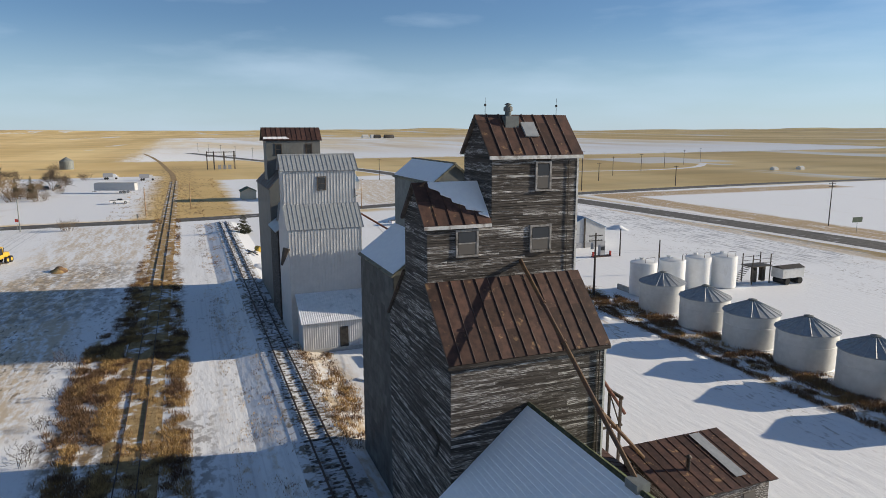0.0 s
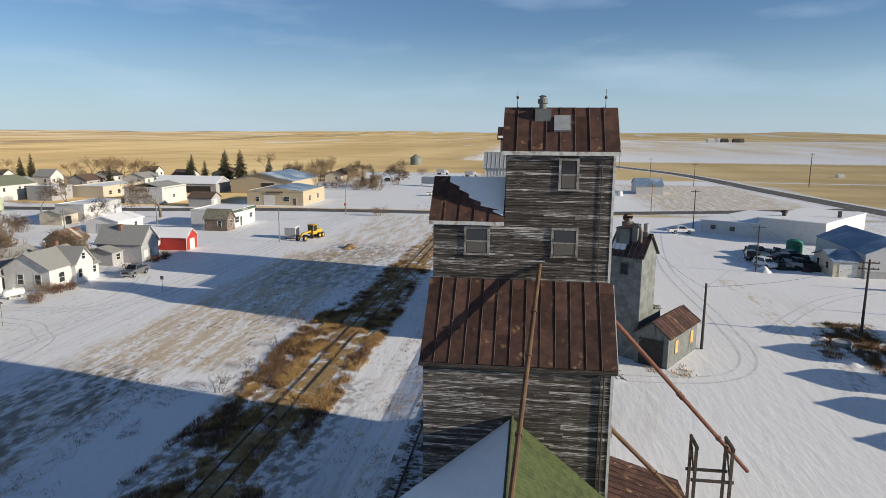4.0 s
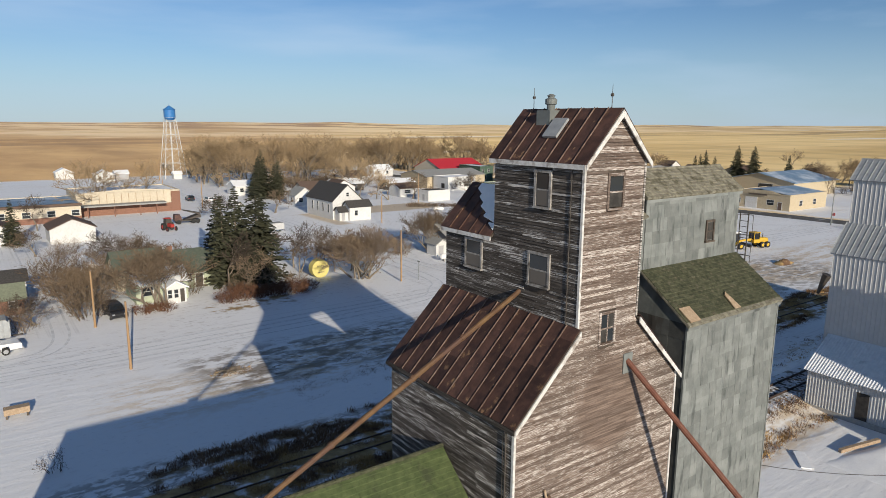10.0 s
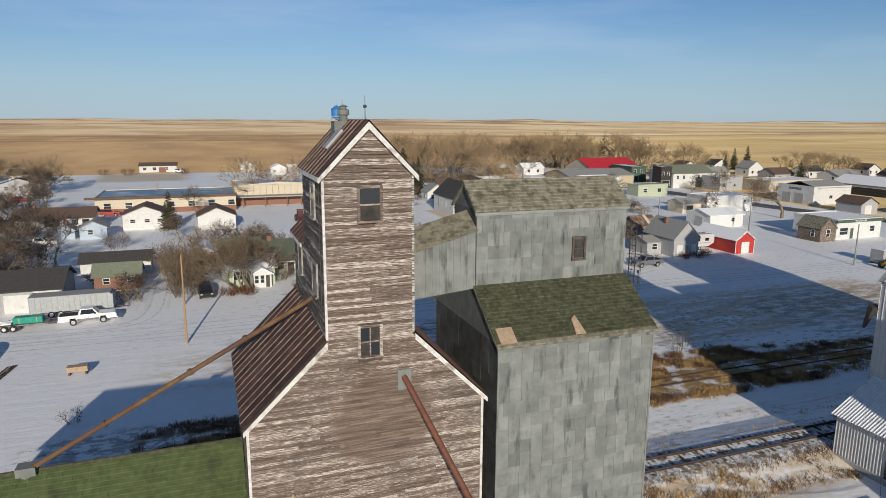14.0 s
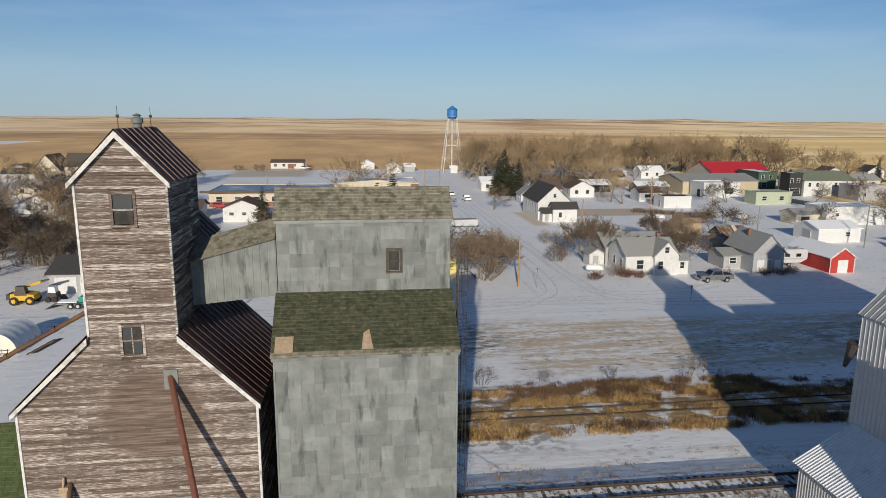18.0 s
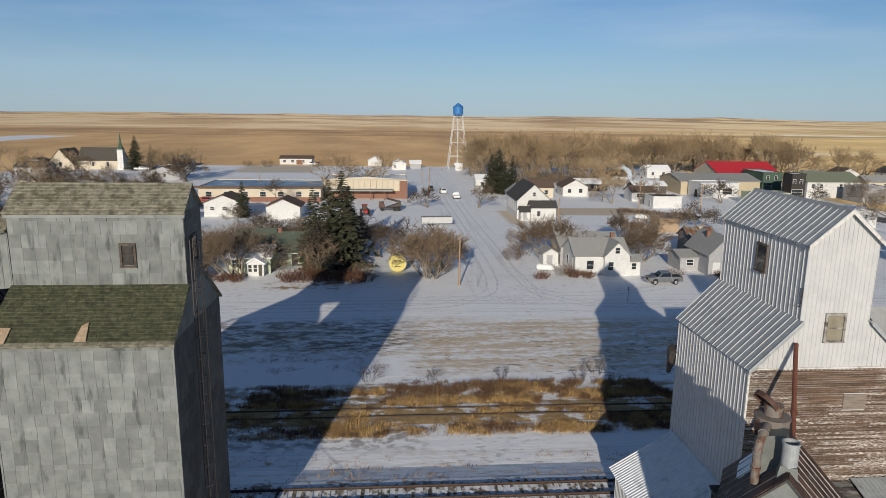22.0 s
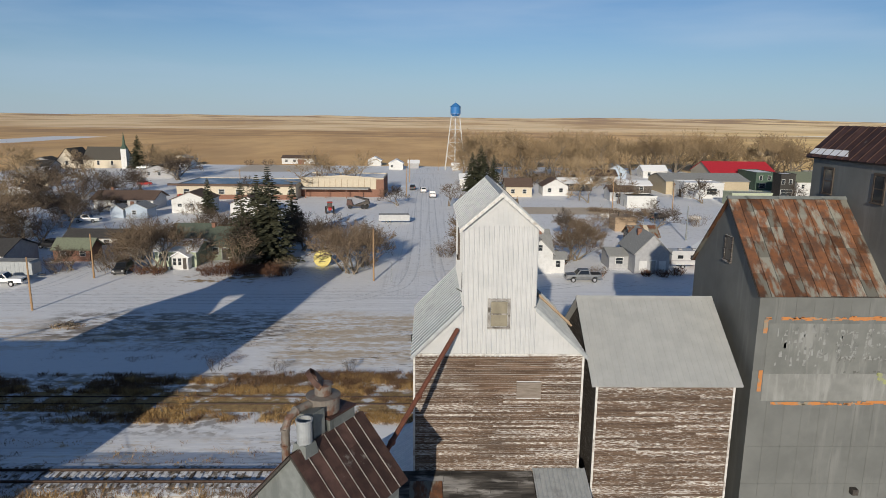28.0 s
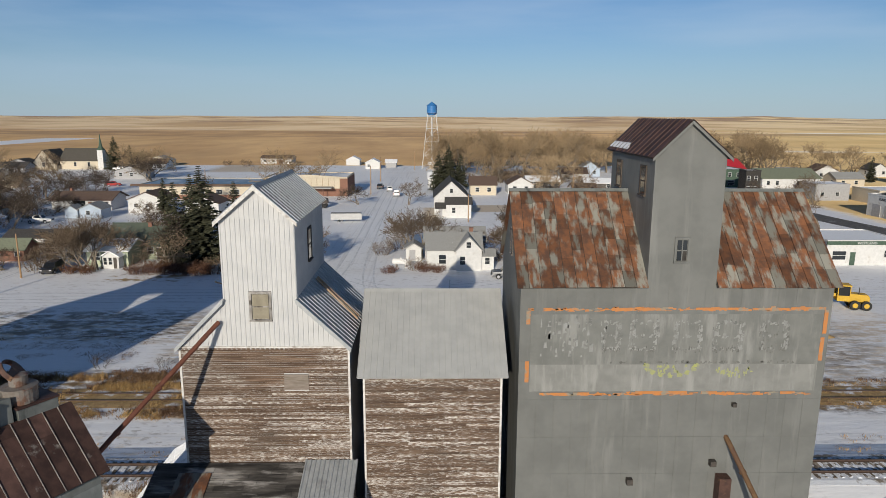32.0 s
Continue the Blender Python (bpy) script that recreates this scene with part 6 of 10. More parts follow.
# ---- dust house with cyclone, and its shed ----
def dust_house():
    u, v, o = Vector((0.855, -0.52, 0)), Vector((0.52, 0.855, 0)), Vector((16.0, -10.1, 0))
    at = lambda a, b, z: o + u * a + v * b + Vector((0, 0, z))
    base = thing("dust_house", tuple(at(2.7, 5.3, 0)), "tall narrow metal-clad dust house with cyclones on its rusty roof", "tower shed")
    a0, a1, b0, b1, E, R = 0.75, 4.5, 3.5, 7.0, 10.9, 12.9
    m = (a0 + a1) / 2
    wall = part("wall", Shape().prism([at(a0, b0, 0), at(a1, b0, 0), at(a1, b0, E), at(m, b0, R), at(a0, b0, E)], v * (b1 - b0)), GALV_DARK, base)
    for s, e in ((-1, a0 - 0.25), (1, a1 + 0.25)):
        q = [at(e, b0 - 0.25, E - 0.22), at(e, b1 + 0.25, E - 0.22), at(m, b1 + 0.25, R + 0.08), at(m, b0 - 0.25, R + 0.08)]
        r = part("roof", Shape().slab(*q, 0.08), STEEL_DARK, base)
        sheets(r, *q, 7, (0.6, 1.2), RUST_WORN, seam=0.03, seam_mat=PALE_SEAM)
    part("snow_patch", Shape().slab(at(a0 - 0.1, b1 - 1.6, E - 0.02), at(a0 - 0.1, b1, E - 0.02), at(m - 0.5, b1, R - 0.3), at(m - 0.5, b1 - 1.4, R - 0.3), 0.03), SNOW, base)
    rnd, rest = random.Random(2), Shape()
    for wallface, out, lo, hi in ((lambda a, h: at(a0, a, h), -u, b0, b1), (lambda a, h: at(a, b0, h), -v, a0, a1), (lambda a, h: at(a1, a, h), u, b0, b1)):
        for k in range(18):
            a = lo - (k % 2) * 0.4
            while a < hi:
                e = min(a + 0.8, hi)
                c = max(a, lo)
                if e - c > 0.05:
                    lift = out * (0.012 + rnd.uniform(0, 0.012))
                    p = [wallface(c, k * 0.6) + lift, wallface(e - 0.01, k * 0.6) + lift, wallface(e - 0.01, k * 0.6 + 0.6), wallface(c, k * 0.6 + 0.6)]
                    rest.add(p, [(0, 1, 2, 3)])
                a += 0.8
    part("panels", rest, GALV_DARK, wall)["kind"] = "stuff"
    window(base, lambda a, h: at(a0, a, h), -u, 5.0, 5.7, 8.9, 10.0, PANE, DARK_TIMBER, 2, 1)
    # cyclones and ducts astride the ridge
    hop = part("hopper", Shape().add([at(2.2, 3.6, 12.2), at(3.0, 3.6, 12.2), at(3.0, 4.4, 12.2), at(2.2, 4.4, 12.2), at(2.36, 3.74, 13.15), at(2.9, 3.74, 13.15), at(2.9, 4.26, 13.15), at(2.36, 4.26, 13.15)],
                                  [(3, 2, 1, 0), (4, 5, 6, 7), (0, 1, 5, 4), (1, 2, 6, 5), (2, 3, 7, 6), (3, 0, 4, 7)]), GALV_DARK, base, "squat sheet-metal hopper streaked with rust")
    c = at(2.63, 4.0, 0)
    part("vent_pipe", Shape().lathe(c.x, c.y, [(0.27, 13.1), (0.27, 13.92), (0.3, 13.94), (0.3, 14.0), (0.25, 14.0), (0.25, 13.6)], 20), GALV, hop, "pale galvanised vent pipe")
    box = part("cyclone", Shape().add([at(1.75, 4.55, 11.9), at(2.6, 4.55, 11.9), at(2.6, 5.15, 11.9), at(1.75, 5.15, 11.9), at(1.75, 4.55, 13.75), at(2.55, 4.55, 13.95), at(2.55, 5.15, 13.95), at(1.75, 5.15, 13.75)],
                                  [(3, 2, 1, 0), (4, 5, 6, 7), (0, 1, 5, 4), (1, 2, 6, 5), (2, 3, 7, 6), (3, 0, 4, 7)]), GALV_OLD, base, "pale galvanised cyclone box")
    big = part("cyclone", Shape().prism([at(1.5, 5.3, 11.7), at(2.66, 5.3, 11.7), at(2.66, 5.3, 13.42), at(1.5, 5.3, 13.42)], v * 1.45), GALV_OLD, base, "pale galvanised cyclone box")
    part("lid", Shape().prism([at(1.45, 5.25, 13.42), at(2.71, 5.25, 13.42), at(2.71, 5.25, 13.5), at(1.45, 5.25, 13.5)], v * 1.55), RUST_DARK, big)
    c = at(2.0, 5.75, 0)
    part("drum", Shape().lathe(c.x, c.y, [(0.6, 13.5), (0.6, 14.02), (0.64, 14.04), (0.64, 14.1), (0.3, 14.14)], 24), WEATHERED_TIN, big, "rust-streaked round drum")
    part("drum", Shape().lathe(c.x, c.y, [(0.32, 14.1), (0.32, 14.5), (0.36, 14.52), (0.28, 14.55)], 20), WEATHERED_TIN, big, "rust-streaked round drum")
    tilt = (v * 0.5 + u * 0.55 + Vector((0, 0, 0.66))).normalized()
    side_a = tilt.cross(Vector((0, 0, 1))).normalized()
    side_b = tilt.cross(side_a)
    hood, hc, n = Shape(), at(1.75, 5.7, 14.62), 22
    ring = []
    for lift, r in ((-0.1, 0.5), (0.1, 0.5), (0.1, 0.46), (-0.1, 0.46)):
        ring += [hc + tilt * lift + (side_a * math.cos(2 * math.pi * i / n) + side_b * math.sin(2 * math.pi * i / n)) * r for i in range(n)]
    hood.add(ring, [(k * n + i, k * n + (i + 1) % n, (k + 1) % 4 * n + (i + 1) % n, (k + 1) % 4 * n + i) for k in range(4) for i in range(n)])
    hood.add([hc + tilt * 0.1 + (side_a * math.cos(2 * math.pi * i / n) + side_b * math.sin(2 * math.pi * i / n)) * 0.47 for i in range(n // 2 + 3)], [tuple(range(n // 2 + 3))])
    part("fan_hood", hood, RUST, big, "tilted rusty hood ring")
    arc = [at(1.62, 4.1, 12.1), at(1.62, 4.12, 13.3), at(1.66, 4.25, 13.66), at(1.74, 4.55, 13.86), at(1.85, 5.1, 13.92), at(1.95, 5.5, 13.86)]
    duct = part("duct", Shape().hose(arc, 0.15, 12), WEATHERED_TIN, base, "rust-streaked elbow duct")
    for p, w in ((arc[1], Vector((0, 0, 1))), (arc[3], v), (at(1.62, 4.1, 12.7), Vector((0, 0, 1)))):
        part("flange", Shape().tube(p - w * 0.04, p + w * 0.04, 0.18, n=12), WEATHERED_TIN, duct)
    # low shed in front
    shed = thing("machine_shed", tuple(at(4.2, 1.7, 0)), "small metal-clad shed with rusty roof and boarded windows", "shed")
    part("wall", Shape().prism([at(0, 0, 0), at(0, 3.4, 0), at(0, 3.4, 3.3), at(0, 1.7, 4.5), at(0, 0, 3.3)], u * 8.4), GALV_OLD, shed)
    for b, e in ((-0.3, 0), (3.7, 1)):
        q = [at(-0.25, b, 3.15), at(8.65, b, 3.15), at(8.65, 1.7, 4.62), at(-0.25, 1.7, 4.62)]
        r = part("roof", Shape().slab(*q, 0.07), STEEL_DARK, shed)
        sheets(r, *q, 12, (0.45, 0.8), RUST, seam=0.025, ragged=1)
    part("doorway", Shape().prism([at(-0.03, 0.5, 0.05), at(-0.03, 3.0, 0.05), at(-0.03, 3.0, 2.8), at(-0.03, 0.5, 2.8)], -u * 0.03), BLACK_WALL, shed, "dark wide doorway")
    for a in (1.8, 6.3):
        part("boarded_window", Shape().prism([at(a, -0.03, 1.2), at(a + 0.8, -0.03, 1.2), at(a + 0.8, -0.03, 2.5), at(a, -0.03, 2.5)], -v * 0.04), ORANGE_BOARD, shed, "window closed with bare plywood")
    side = thing("lean_shed", tuple(at(6.4, 5.0, 0)), "low galvanised lean-to behind the dust house", "shed")
    part("wall", Shape().prism([at(4.5, 3.5, 0), at(4.5, 6.2, 0), at(4.5, 6.2, 4.6), at(4.5, 3.5, 4.6)], u * 2.2), GALV_OLD, side)
    part("roof", Shape().slab(at(4.5, 3.3, 4.9), at(4.5, 6.4, 4.9), at(6.9, 6.4, 4.3), at(6.9, 3.3, 4.3), 0.08), GALV_DARK, side)


WEATHERED_TIN = surf("rust_streaked_tin", (0.17, 0.145, 0.125), (0.27, 0.26, 0.24), 2, stain=(0.15, 0.08, 0.055), stain_at=(0.45, 0.6), stain_scale=2.0, rough=0.6, metal=0.1)
ORANGE_BOARD = surf("plywood", (0.55, 0.33, 0.12), (0.63, 0.40, 0.17), 3, rough=0.8)
dust_house()


# ---- low sheds at the foot of the boarded elevator ----
def south_sheds():
    base = thing("low_shed", (-14, -3.2, 0), "low boarded lean-to with a rusty roof below the tall boarded wall", "shed")
    part("wall", Shape().prism([(-17.5, -0.05, 0), (-17.5, -5.0, 0), (-17.5, -5.0, 2.9), (-17.5, -0.05, 4.4)], (6.0, 0, 0)), BROWN_BOARDS, base)
    r = part("roof", Shape().slab((-17.7, -5.3, 2.9), (-11.3, -5.3, 2.9), (-11.3, -0.05, 4.55), (-17.7, -0.05, 4.55), 0.08), STEEL_DARK, base)
    sheets(r, (-17.7, -5.3, 2.92), (-11.3, -5.3, 2.92), (-11.3, -0.05, 4.57), (-17.7, -0.05, 4.57), 10, (0.4, 0.7), RUST, seam=0.03, ragged=1)
    base = thing("scale_shed", (-18.2, -9.6, 0), "weathered wooden scale shed with a patched rusty roof", "shed")
    part("wall", Shape().prism([(-20.4, -12.6, 0), (-15.9, -12.6, 0), (-15.9, -12.6, 3.4), (-20.4, -12.6, 2.9)], (0, 7.2, 0)), GREY_BOARDS, base)
    r = part("roof", Shape().slab((-20.7, -12.9, 2.95), (-20.7, -5.2, 2.95), (-15.7, -5.2, 3.95), (-15.7, -12.9, 3.95), 0.08), STEEL_DARK, base)
    sheets(r, (-20.7, -12.9, 2.97), (-20.7, -5.2, 2.97), (-15.7, -5.2, 3.97), (-15.7, -12.9, 3.97), 11, (0.4, 0.8), RUST, seam=0.03, ragged=1)
    part("roof_patch", Shape().slab((-20.0, -11.2, 3.22), (-20.0, -10.4, 3.22), (-15.9, -10.4, 4.04), (-15.9, -11.2, 4.04), 0.02), GALV, base, "bright replacement sheet")
    part("stove_pipe", Shape().lathe(-18.6, -8.0, [(0.12, 3.3), (0.12, 4.2), (0.2, 4.25), (0.05, 4.4)], 12), STEEL_DARK, base)
    for y in (-11.5, -9.9):
        part("window", Shape().box(-20.46, -20.38, y, y + 0.9, 1.2, 2.3), PANE_DIRTY, base)


south_sheds()


# ---- railway ----
def bank(y):
    """Height of the low bank that carries the siding."""
    return 0.55 * max(0.0, min(1.0, (4.6 - abs(y - 10.85)) / 2.7))


def railway(name, y, x0, x1, singles, label, sunk=0.0, bed_mat=None, lift=0.0):
    base = thing(name, ((x0 + x1) / 2, y, 0), label, "railway track", kind="structure")
    bed = Shape().prism([(x0, y - 2.0, 0.0), (x0, y + 2.0, 0.0), (x0, y + 1.5, 0.09 - sunk * 0.15), (x0, y - 1.5, 0.09 - sunk * 0.15)], (x1 - x0, 0, 0))
    if lift:
        part("embankment", Shape().prism([(x0, y - 4.6, -0.02), (x0, y + 4.6, -0.02), (x0, y + 1.9, lift), (x0, y - 1.9, lift)], (x1 - x0, 0, 0)), bpy.data.materials["winter_ground"], base)
        bed.v = [(a, b, c + lift) for a, b, c in bed.v]
    part("ballast", bed, bed_mat or BALLAST, base)
    for s in (-0.7175, 0.7175):
        prof = [(-0.07, 0.16), (0.07, 0.16), (0.07, 0.18), (0.015, 0.2), (0.015, 0.27), (0.036, 0.28), (0.036, 0.32), (-0.036, 0.32), (-0.036, 0.28), (-0.015, 0.27), (-0.015, 0.2), (-0.07, 0.18)]
        prof = [(a, z + lift - sunk * 0.7) for a, z in prof]
        part("rail", Shape().prism([(x0, y + s + a, z) for a, z in prof], (x1 - x0, 0, 0)), RAIL, base)
    tie = Shape().box(-0.11, 0.11, -1.25, 1.25, 0.03, 0.165).mesh("tie")
    tie.materials.append(TIE)
    rnd, rest, x = random.Random(4), Shape(), x0 + 0.3
    while x < x1:
        dy, turn = rnd.uniform(-0.08, 0.08), rnd.uniform(-0.03, 0.03)
        if singles[0] < x < singles[1]:
            ob = part("tie", tie, None, base)
            ob.location, ob.rotation_euler = (x, y + dy, rnd.uniform(-0.03, 0.0) - sunk + lift), (0, 0, turn)
        else:
            rest.box(x - 0.11, x + 0.11, y + dy - 1.25, y + dy + 1.25, 0.03 - sunk + lift, 0.15 - sunk + lift)
        x += 0.55
    part("ties", rest, TIE, base)["kind"] = "stuff"


RUSTY_BED = surf("weedy_track_bed", (0.28, 0.19, 0.10), (0.42, 0.29, 0.15), 0.3, rough=0.95)
GRASSY_BED = surf("grassy_track_bed", (0.30, 0.20, 0.095), (0.48, 0.34, 0.165), 1.5, stain=(0.78, 0.79, 0.81), stain_at=(0.52, 0.62), stain_scale=0.5, rough=0.95, bump=0.8, fine=12)
BALLAST = surf("snowy_ballast", (0.20, 0.17, 0.14), (0.34, 0.29, 0.23), 5, stain=(0.80, 0.82, 0.86), stain_at=(0.40, 0.52), stain_scale=0.9, rough=0.95, bump=0.8, fine=14)
railway("track_siding", 10.85, -70, 128, (-35, 45), "railway siding with worn ties in snow beside the elevators", lift=0.55)
railway("track_main", 24.05, -80, 290, (-20, 30), "disused railway track half buried in dry grass", 0.2, GRASSY_BED)
bend = eased([(290, 24.05), (340, 25.5), (396, 29.2), (536, 39.6), (737, 61), (1188, 116), (2040, 259)])
ribbon("track_bed_far", bend, 2.6, 0.05, RUSTY_BED, "brown railway bed curving away through stubble fields", "railway track")


# ---- houses and other buildings of the town ----
def faces(x0, x1, y0, y1):
    """For each side: the wall's place function and its outward way; across runs along x or y."""
    return {"s": (lambda a, h: Vector((a, y0, h)), (0, -1, 0)), "n": (lambda a, h: Vector((a, y1, h)), (0, 1, 0)),
            "w": (lambda a, h: Vector((x0, a, h)), (-1, 0, 0)), "e": (lambda a, h: Vector((x1, a, h)), (1, 0, 0))}


def opening(parent, kind, side, box, a, wide, z, high, frame_mat=WHITE_PAINT, pane_mat=PANE):
    place, out = faces(*box)[side]
    out = Vector(out)
    if kind == "window":
        w = part("window", _frame(place, out, a, a + wide, z, z + high, 0.09, 0.05, -0.0), frame_mat, parent)
        part("pane", _block(place, out, a, a + wide, z, z + high, 0.006, 0.02), pane_mat, w)
        part("glazing_bar", _block(place, out, a, a + wide, z + high / 2 - 0.03, z + high / 2 + 0.03, 0.02, 0.04), frame_mat, w)
    else:
        d = part("door", _block(place, out, a, a + wide, z, z + high, 0.006, 0.05), pane_mat, parent)
        part("door_frame", _frame(place, out, a, a + wide, z, z + high, 0.1, 0.06, 0.0), frame_mat, d)


def house(name, box, eave, ridge, axis, wall_mat, roof_mat, label, category="house", windows=(), doors=(), chimney=None, snow=False, group="town buildings", over=0.35):
    base, wall = gable_shed(name, *box, eave, ridge, axis, wall_mat, roof_mat, label, category, over, group)
    for side, a, w, z, h in windows:
        opening(base, "window", side, box, a, w, z, h)
    for side, a, w, h, m in doors:
        opening(base, "door", side, box, a, w, 0.05, h, WHITE_PAINT, m)
    if chimney:
        x, y, z = chimney
        part("chimney", Shape().box(x - 0.3, x + 0.3, y - 0.3, y + 0.3, z - 1.2, z + 0.6).box(x - 0.36, x + 0.36, y - 0.36, y + 0.36, z + 0.6, z + 0.72), BRICK_RED, base)
    return base


def flat_block(name, box, high, wall_mat, label, category="building", windows=(), doors=(), roof_mat=SNOW, parapet=0.25, group="town buildings", dip=0.0):
    x0, x1, y0, y1 = box
    base = thing(name, ((x0 + x1) / 2, (y0 + y1) / 2, 0), label, category, group)
    part("wall", Shape().box(x0, x1, y0, y1, 0, high), wall_mat, base)
    part("roof", Shape().box(x0 + 0.15, x1 - 0.15, y0 + 0.15, y1 - 0.15, high, high + 0.06), roof_mat, base)
    for b in ((x0 - 0.1, x1 + 0.1, y0 - 0.1, y0 + 0.15), (x0 - 0.1, x1 + 0.1, y1 - 0.15, y1 + 0.1), (x0 - 0.1, x0 + 0.15, y0 + 0.15, y1 - 0.15), (x1 - 0.15, x1 + 0.1, y0 + 0.15, y1 - 0.15)):
        part("parapet", Shape().box(*b, high - 0.05, high + parapet), wall_mat, base)
    for side, a, w, z, h in windows:
        opening(base, "window", side, box, a, w, z, h)
    for side, a, w, h, m in doors:
        opening(base, "door", side, box, a, w, 0.05, h, WHITE_PAINT, m)
    return base


def lettering(text, at, size, turn, material, parent):
    cu = bpy.data.curves.new("lettering", "FONT")
    cu.body, cu.size, cu.extrude, cu.align_x = text, size, 0.02, "CENTER"
    tmp = bpy.data.objects.new("lettering", cu)
    me = bpy.data.meshes.new_from_object(tmp)
    me.transform(pose(*at, 90, 0, turn))
    part("lettering", me, material, parent)
    bpy.data.objects.remove(tmp)


# white church by the main street
church = house("church", (36.8, 45.0, 130, 145), 4.7, 8.45, "y", WHITE_PAINT, DARK_SHINGLE, "white wooden church with a steep dark shingled roof", "church",
               windows=[("w", y, 0.8, 1.6, 2.2) for y in (132, 135, 138, 141)] + [("s", 40.6, 0.7, 5.6, 0.9)])
house("church_porch", (39.6, 45.6, 126.5, 129.95), 3.4, 4.7, "x", WHITE_PAINT, DARK_SHINGLE, "white porch wing at the front of the church", "porch", windows=[("s", 41.0, 0.8, 1.2, 1.2)])
house("entry_porch", (37.2, 39.55, 127.2, 129.95), 2.3, 3.3, "x", WHITE_PAINT, DARK_SHINGLE, "small white entry porch with dark roof", "porch", doors=[("s", 37.8, 0.9, 2.0, GREY_PAINT)])

# pale house on which a tower's shadow falls
h1 = house("house", (35.4, 44.0, 72.2, 79.5), 3.3, 5.4, "x", WHITE_PAINT, GREY_SHINGLE, "small white wooden house with grey shingled roof and front gable", "house",
           windows=[("w", 73.6, 0.9, 1.0, 1.4), ("w", 76.4, 0.9, 1.0, 1.4), ("s", 37.3, 1.1, 1.0, 1.4)], chimney=(42.6, 76.5, 5.4))
house("front_gable", (40.0, 44.0, 71.5, 75.8), 3.4, 5.5, "y", WHITE_PAINT, GREY_SHINGLE, "white front gable wing of the small house", "house wing", windows=[("s", 41.6, 0.7, 3.7, 0.9), ("s", 40.6, 0.8, 1.0, 1.3)])
house("side_porch", (44.05, 46.0, 72.0, 75.0), 2.4, 3.1, "x", WHITE_PAINT, GREY_SHINGLE, "narrow white side porch of the small house", "porch", windows=[("s", 44.6, 0.7, 1.0, 1.0)])
house("house_rear_wing", (35.0, 45.2, 80.0, 87.5), 3.2, 5.0, "x", GREY_PAINT, GREY_SHINGLE, "grey rear wing with a low snow-dusted roof", "house wing")
house("garden_shed", (31.8, 34.4, 79.0, 82.0), 2.2, 3.0, "y", WHITE_PAINT, GREY_SHINGLE, "white wooden garden shed under a bare tree", "shed", doors=[("s", 32.4, 1.0, 1.8, GREY_PAINT)])
# grey house and its sheds
house("house", (57.0, 62.4, 71.5, 80.0), 3.5, 6.3, "y", GREY_PAINT, GREY_SHINGLE, "grey wooden house with steep roof and boarded white windows", "house",
      windows=[], doors=[("s", 59.4, 0.9, 2.1, GREY_SHINGLE), ("s", 57.8, 1.0, 2.0, WHITE_PAINT), ("s", 60.9, 0.9, 2.0, WHITE_PAINT)], chimney=(59.0, 76.5, 5.8))
house("side_shed", (53.9, 57.0, 75.0, 80.0), 2.3, 3.1, "x", GREY_PAINT, GREY_SHINGLE, "low grey shed joined to the grey house", "shed", windows=[("s", 55.0, 1.1, 0.9, 1.0)])
rs = house("tool_shed", (61.5, 66.5, 88.5, 93.5), 3.0, 4.6, "x", GREY_BOARDS, RUST_ORANGE, "old shed with a red and white striped metal roof", "shed")
part("roof_stripe", Shape().slab((64.2, 88.2, 2.98), (65.0, 88.2, 2.98), (65.0, 91.0, 4.76), (64.2, 91.0, 4.76), 0.03), CREAM_PAINT, rs)
# red shed
red = house("red_shed", (69.8, 74.2, 70.2, 81.0), 2.6, 4.15, "y", RED_PAINT, SNOW, "red wooden shed with white trim and snowy roof", "shed", over=0.25)
opening(red, "door", "s", (69.8, 74.2, 70.2, 81.0), 71.3, 1.6, 0.05, 2.0, WHITE_PAINT, WHITE_PAINT)
for a, b in ((69.5, 72.0), (74.5, 72.0)):
    part("bargeboard", Shape().prism([(a, 69.93, 2.48), (b, 69.93, 4.22), (b, 69.93, 4.02), (a, 69.93, 2.28)], (0, -0.05, 0)), TRIM_WHITE, red)
for x in (69.83, 74.17):
    part("corner_board", Shape().box(x - 0.07, x + 0.07, 70.13, 70.19, 0, 2.6), TRIM_WHITE, red)
# old greenhouse hut, white store with lettering
hut = house("weathered_hut", (95.2, 99.2, 74.0, 79.5), 3.0, 4.9, "y", PEELED_BOARDS, OLD_SHINGLE, "weathered wooden hut with peeling paint beside the white store", "shed", windows=[("w", 75.4, 0.8, 1.0, 1.4), ("s", 96.8, 0.9, 1.1, 1.4)])
st = flat_block("store", (101.0, 113.8, 75.2, 86.0), 4.0, WHITE_PAINT, "low white store with a flat snowy roof and lettered fascia", "shop",
                windows=[("s", 102.0, 2.2, 1.0, 1.4), ("s", 110.6, 1.3, 1.4, 1.1)], doors=[("s", 104.9, 0.9, 2.2, DARK_GREEN)])
part("fascia", Shape().box(100.8, 114.0, 74.95, 75.08, 3.5, 4.1), DARK_GREEN, st)
lettering("WESTLAND", (107.4, 74.93, 3.58), 0.62, 0, WHITE_PAINT, st)
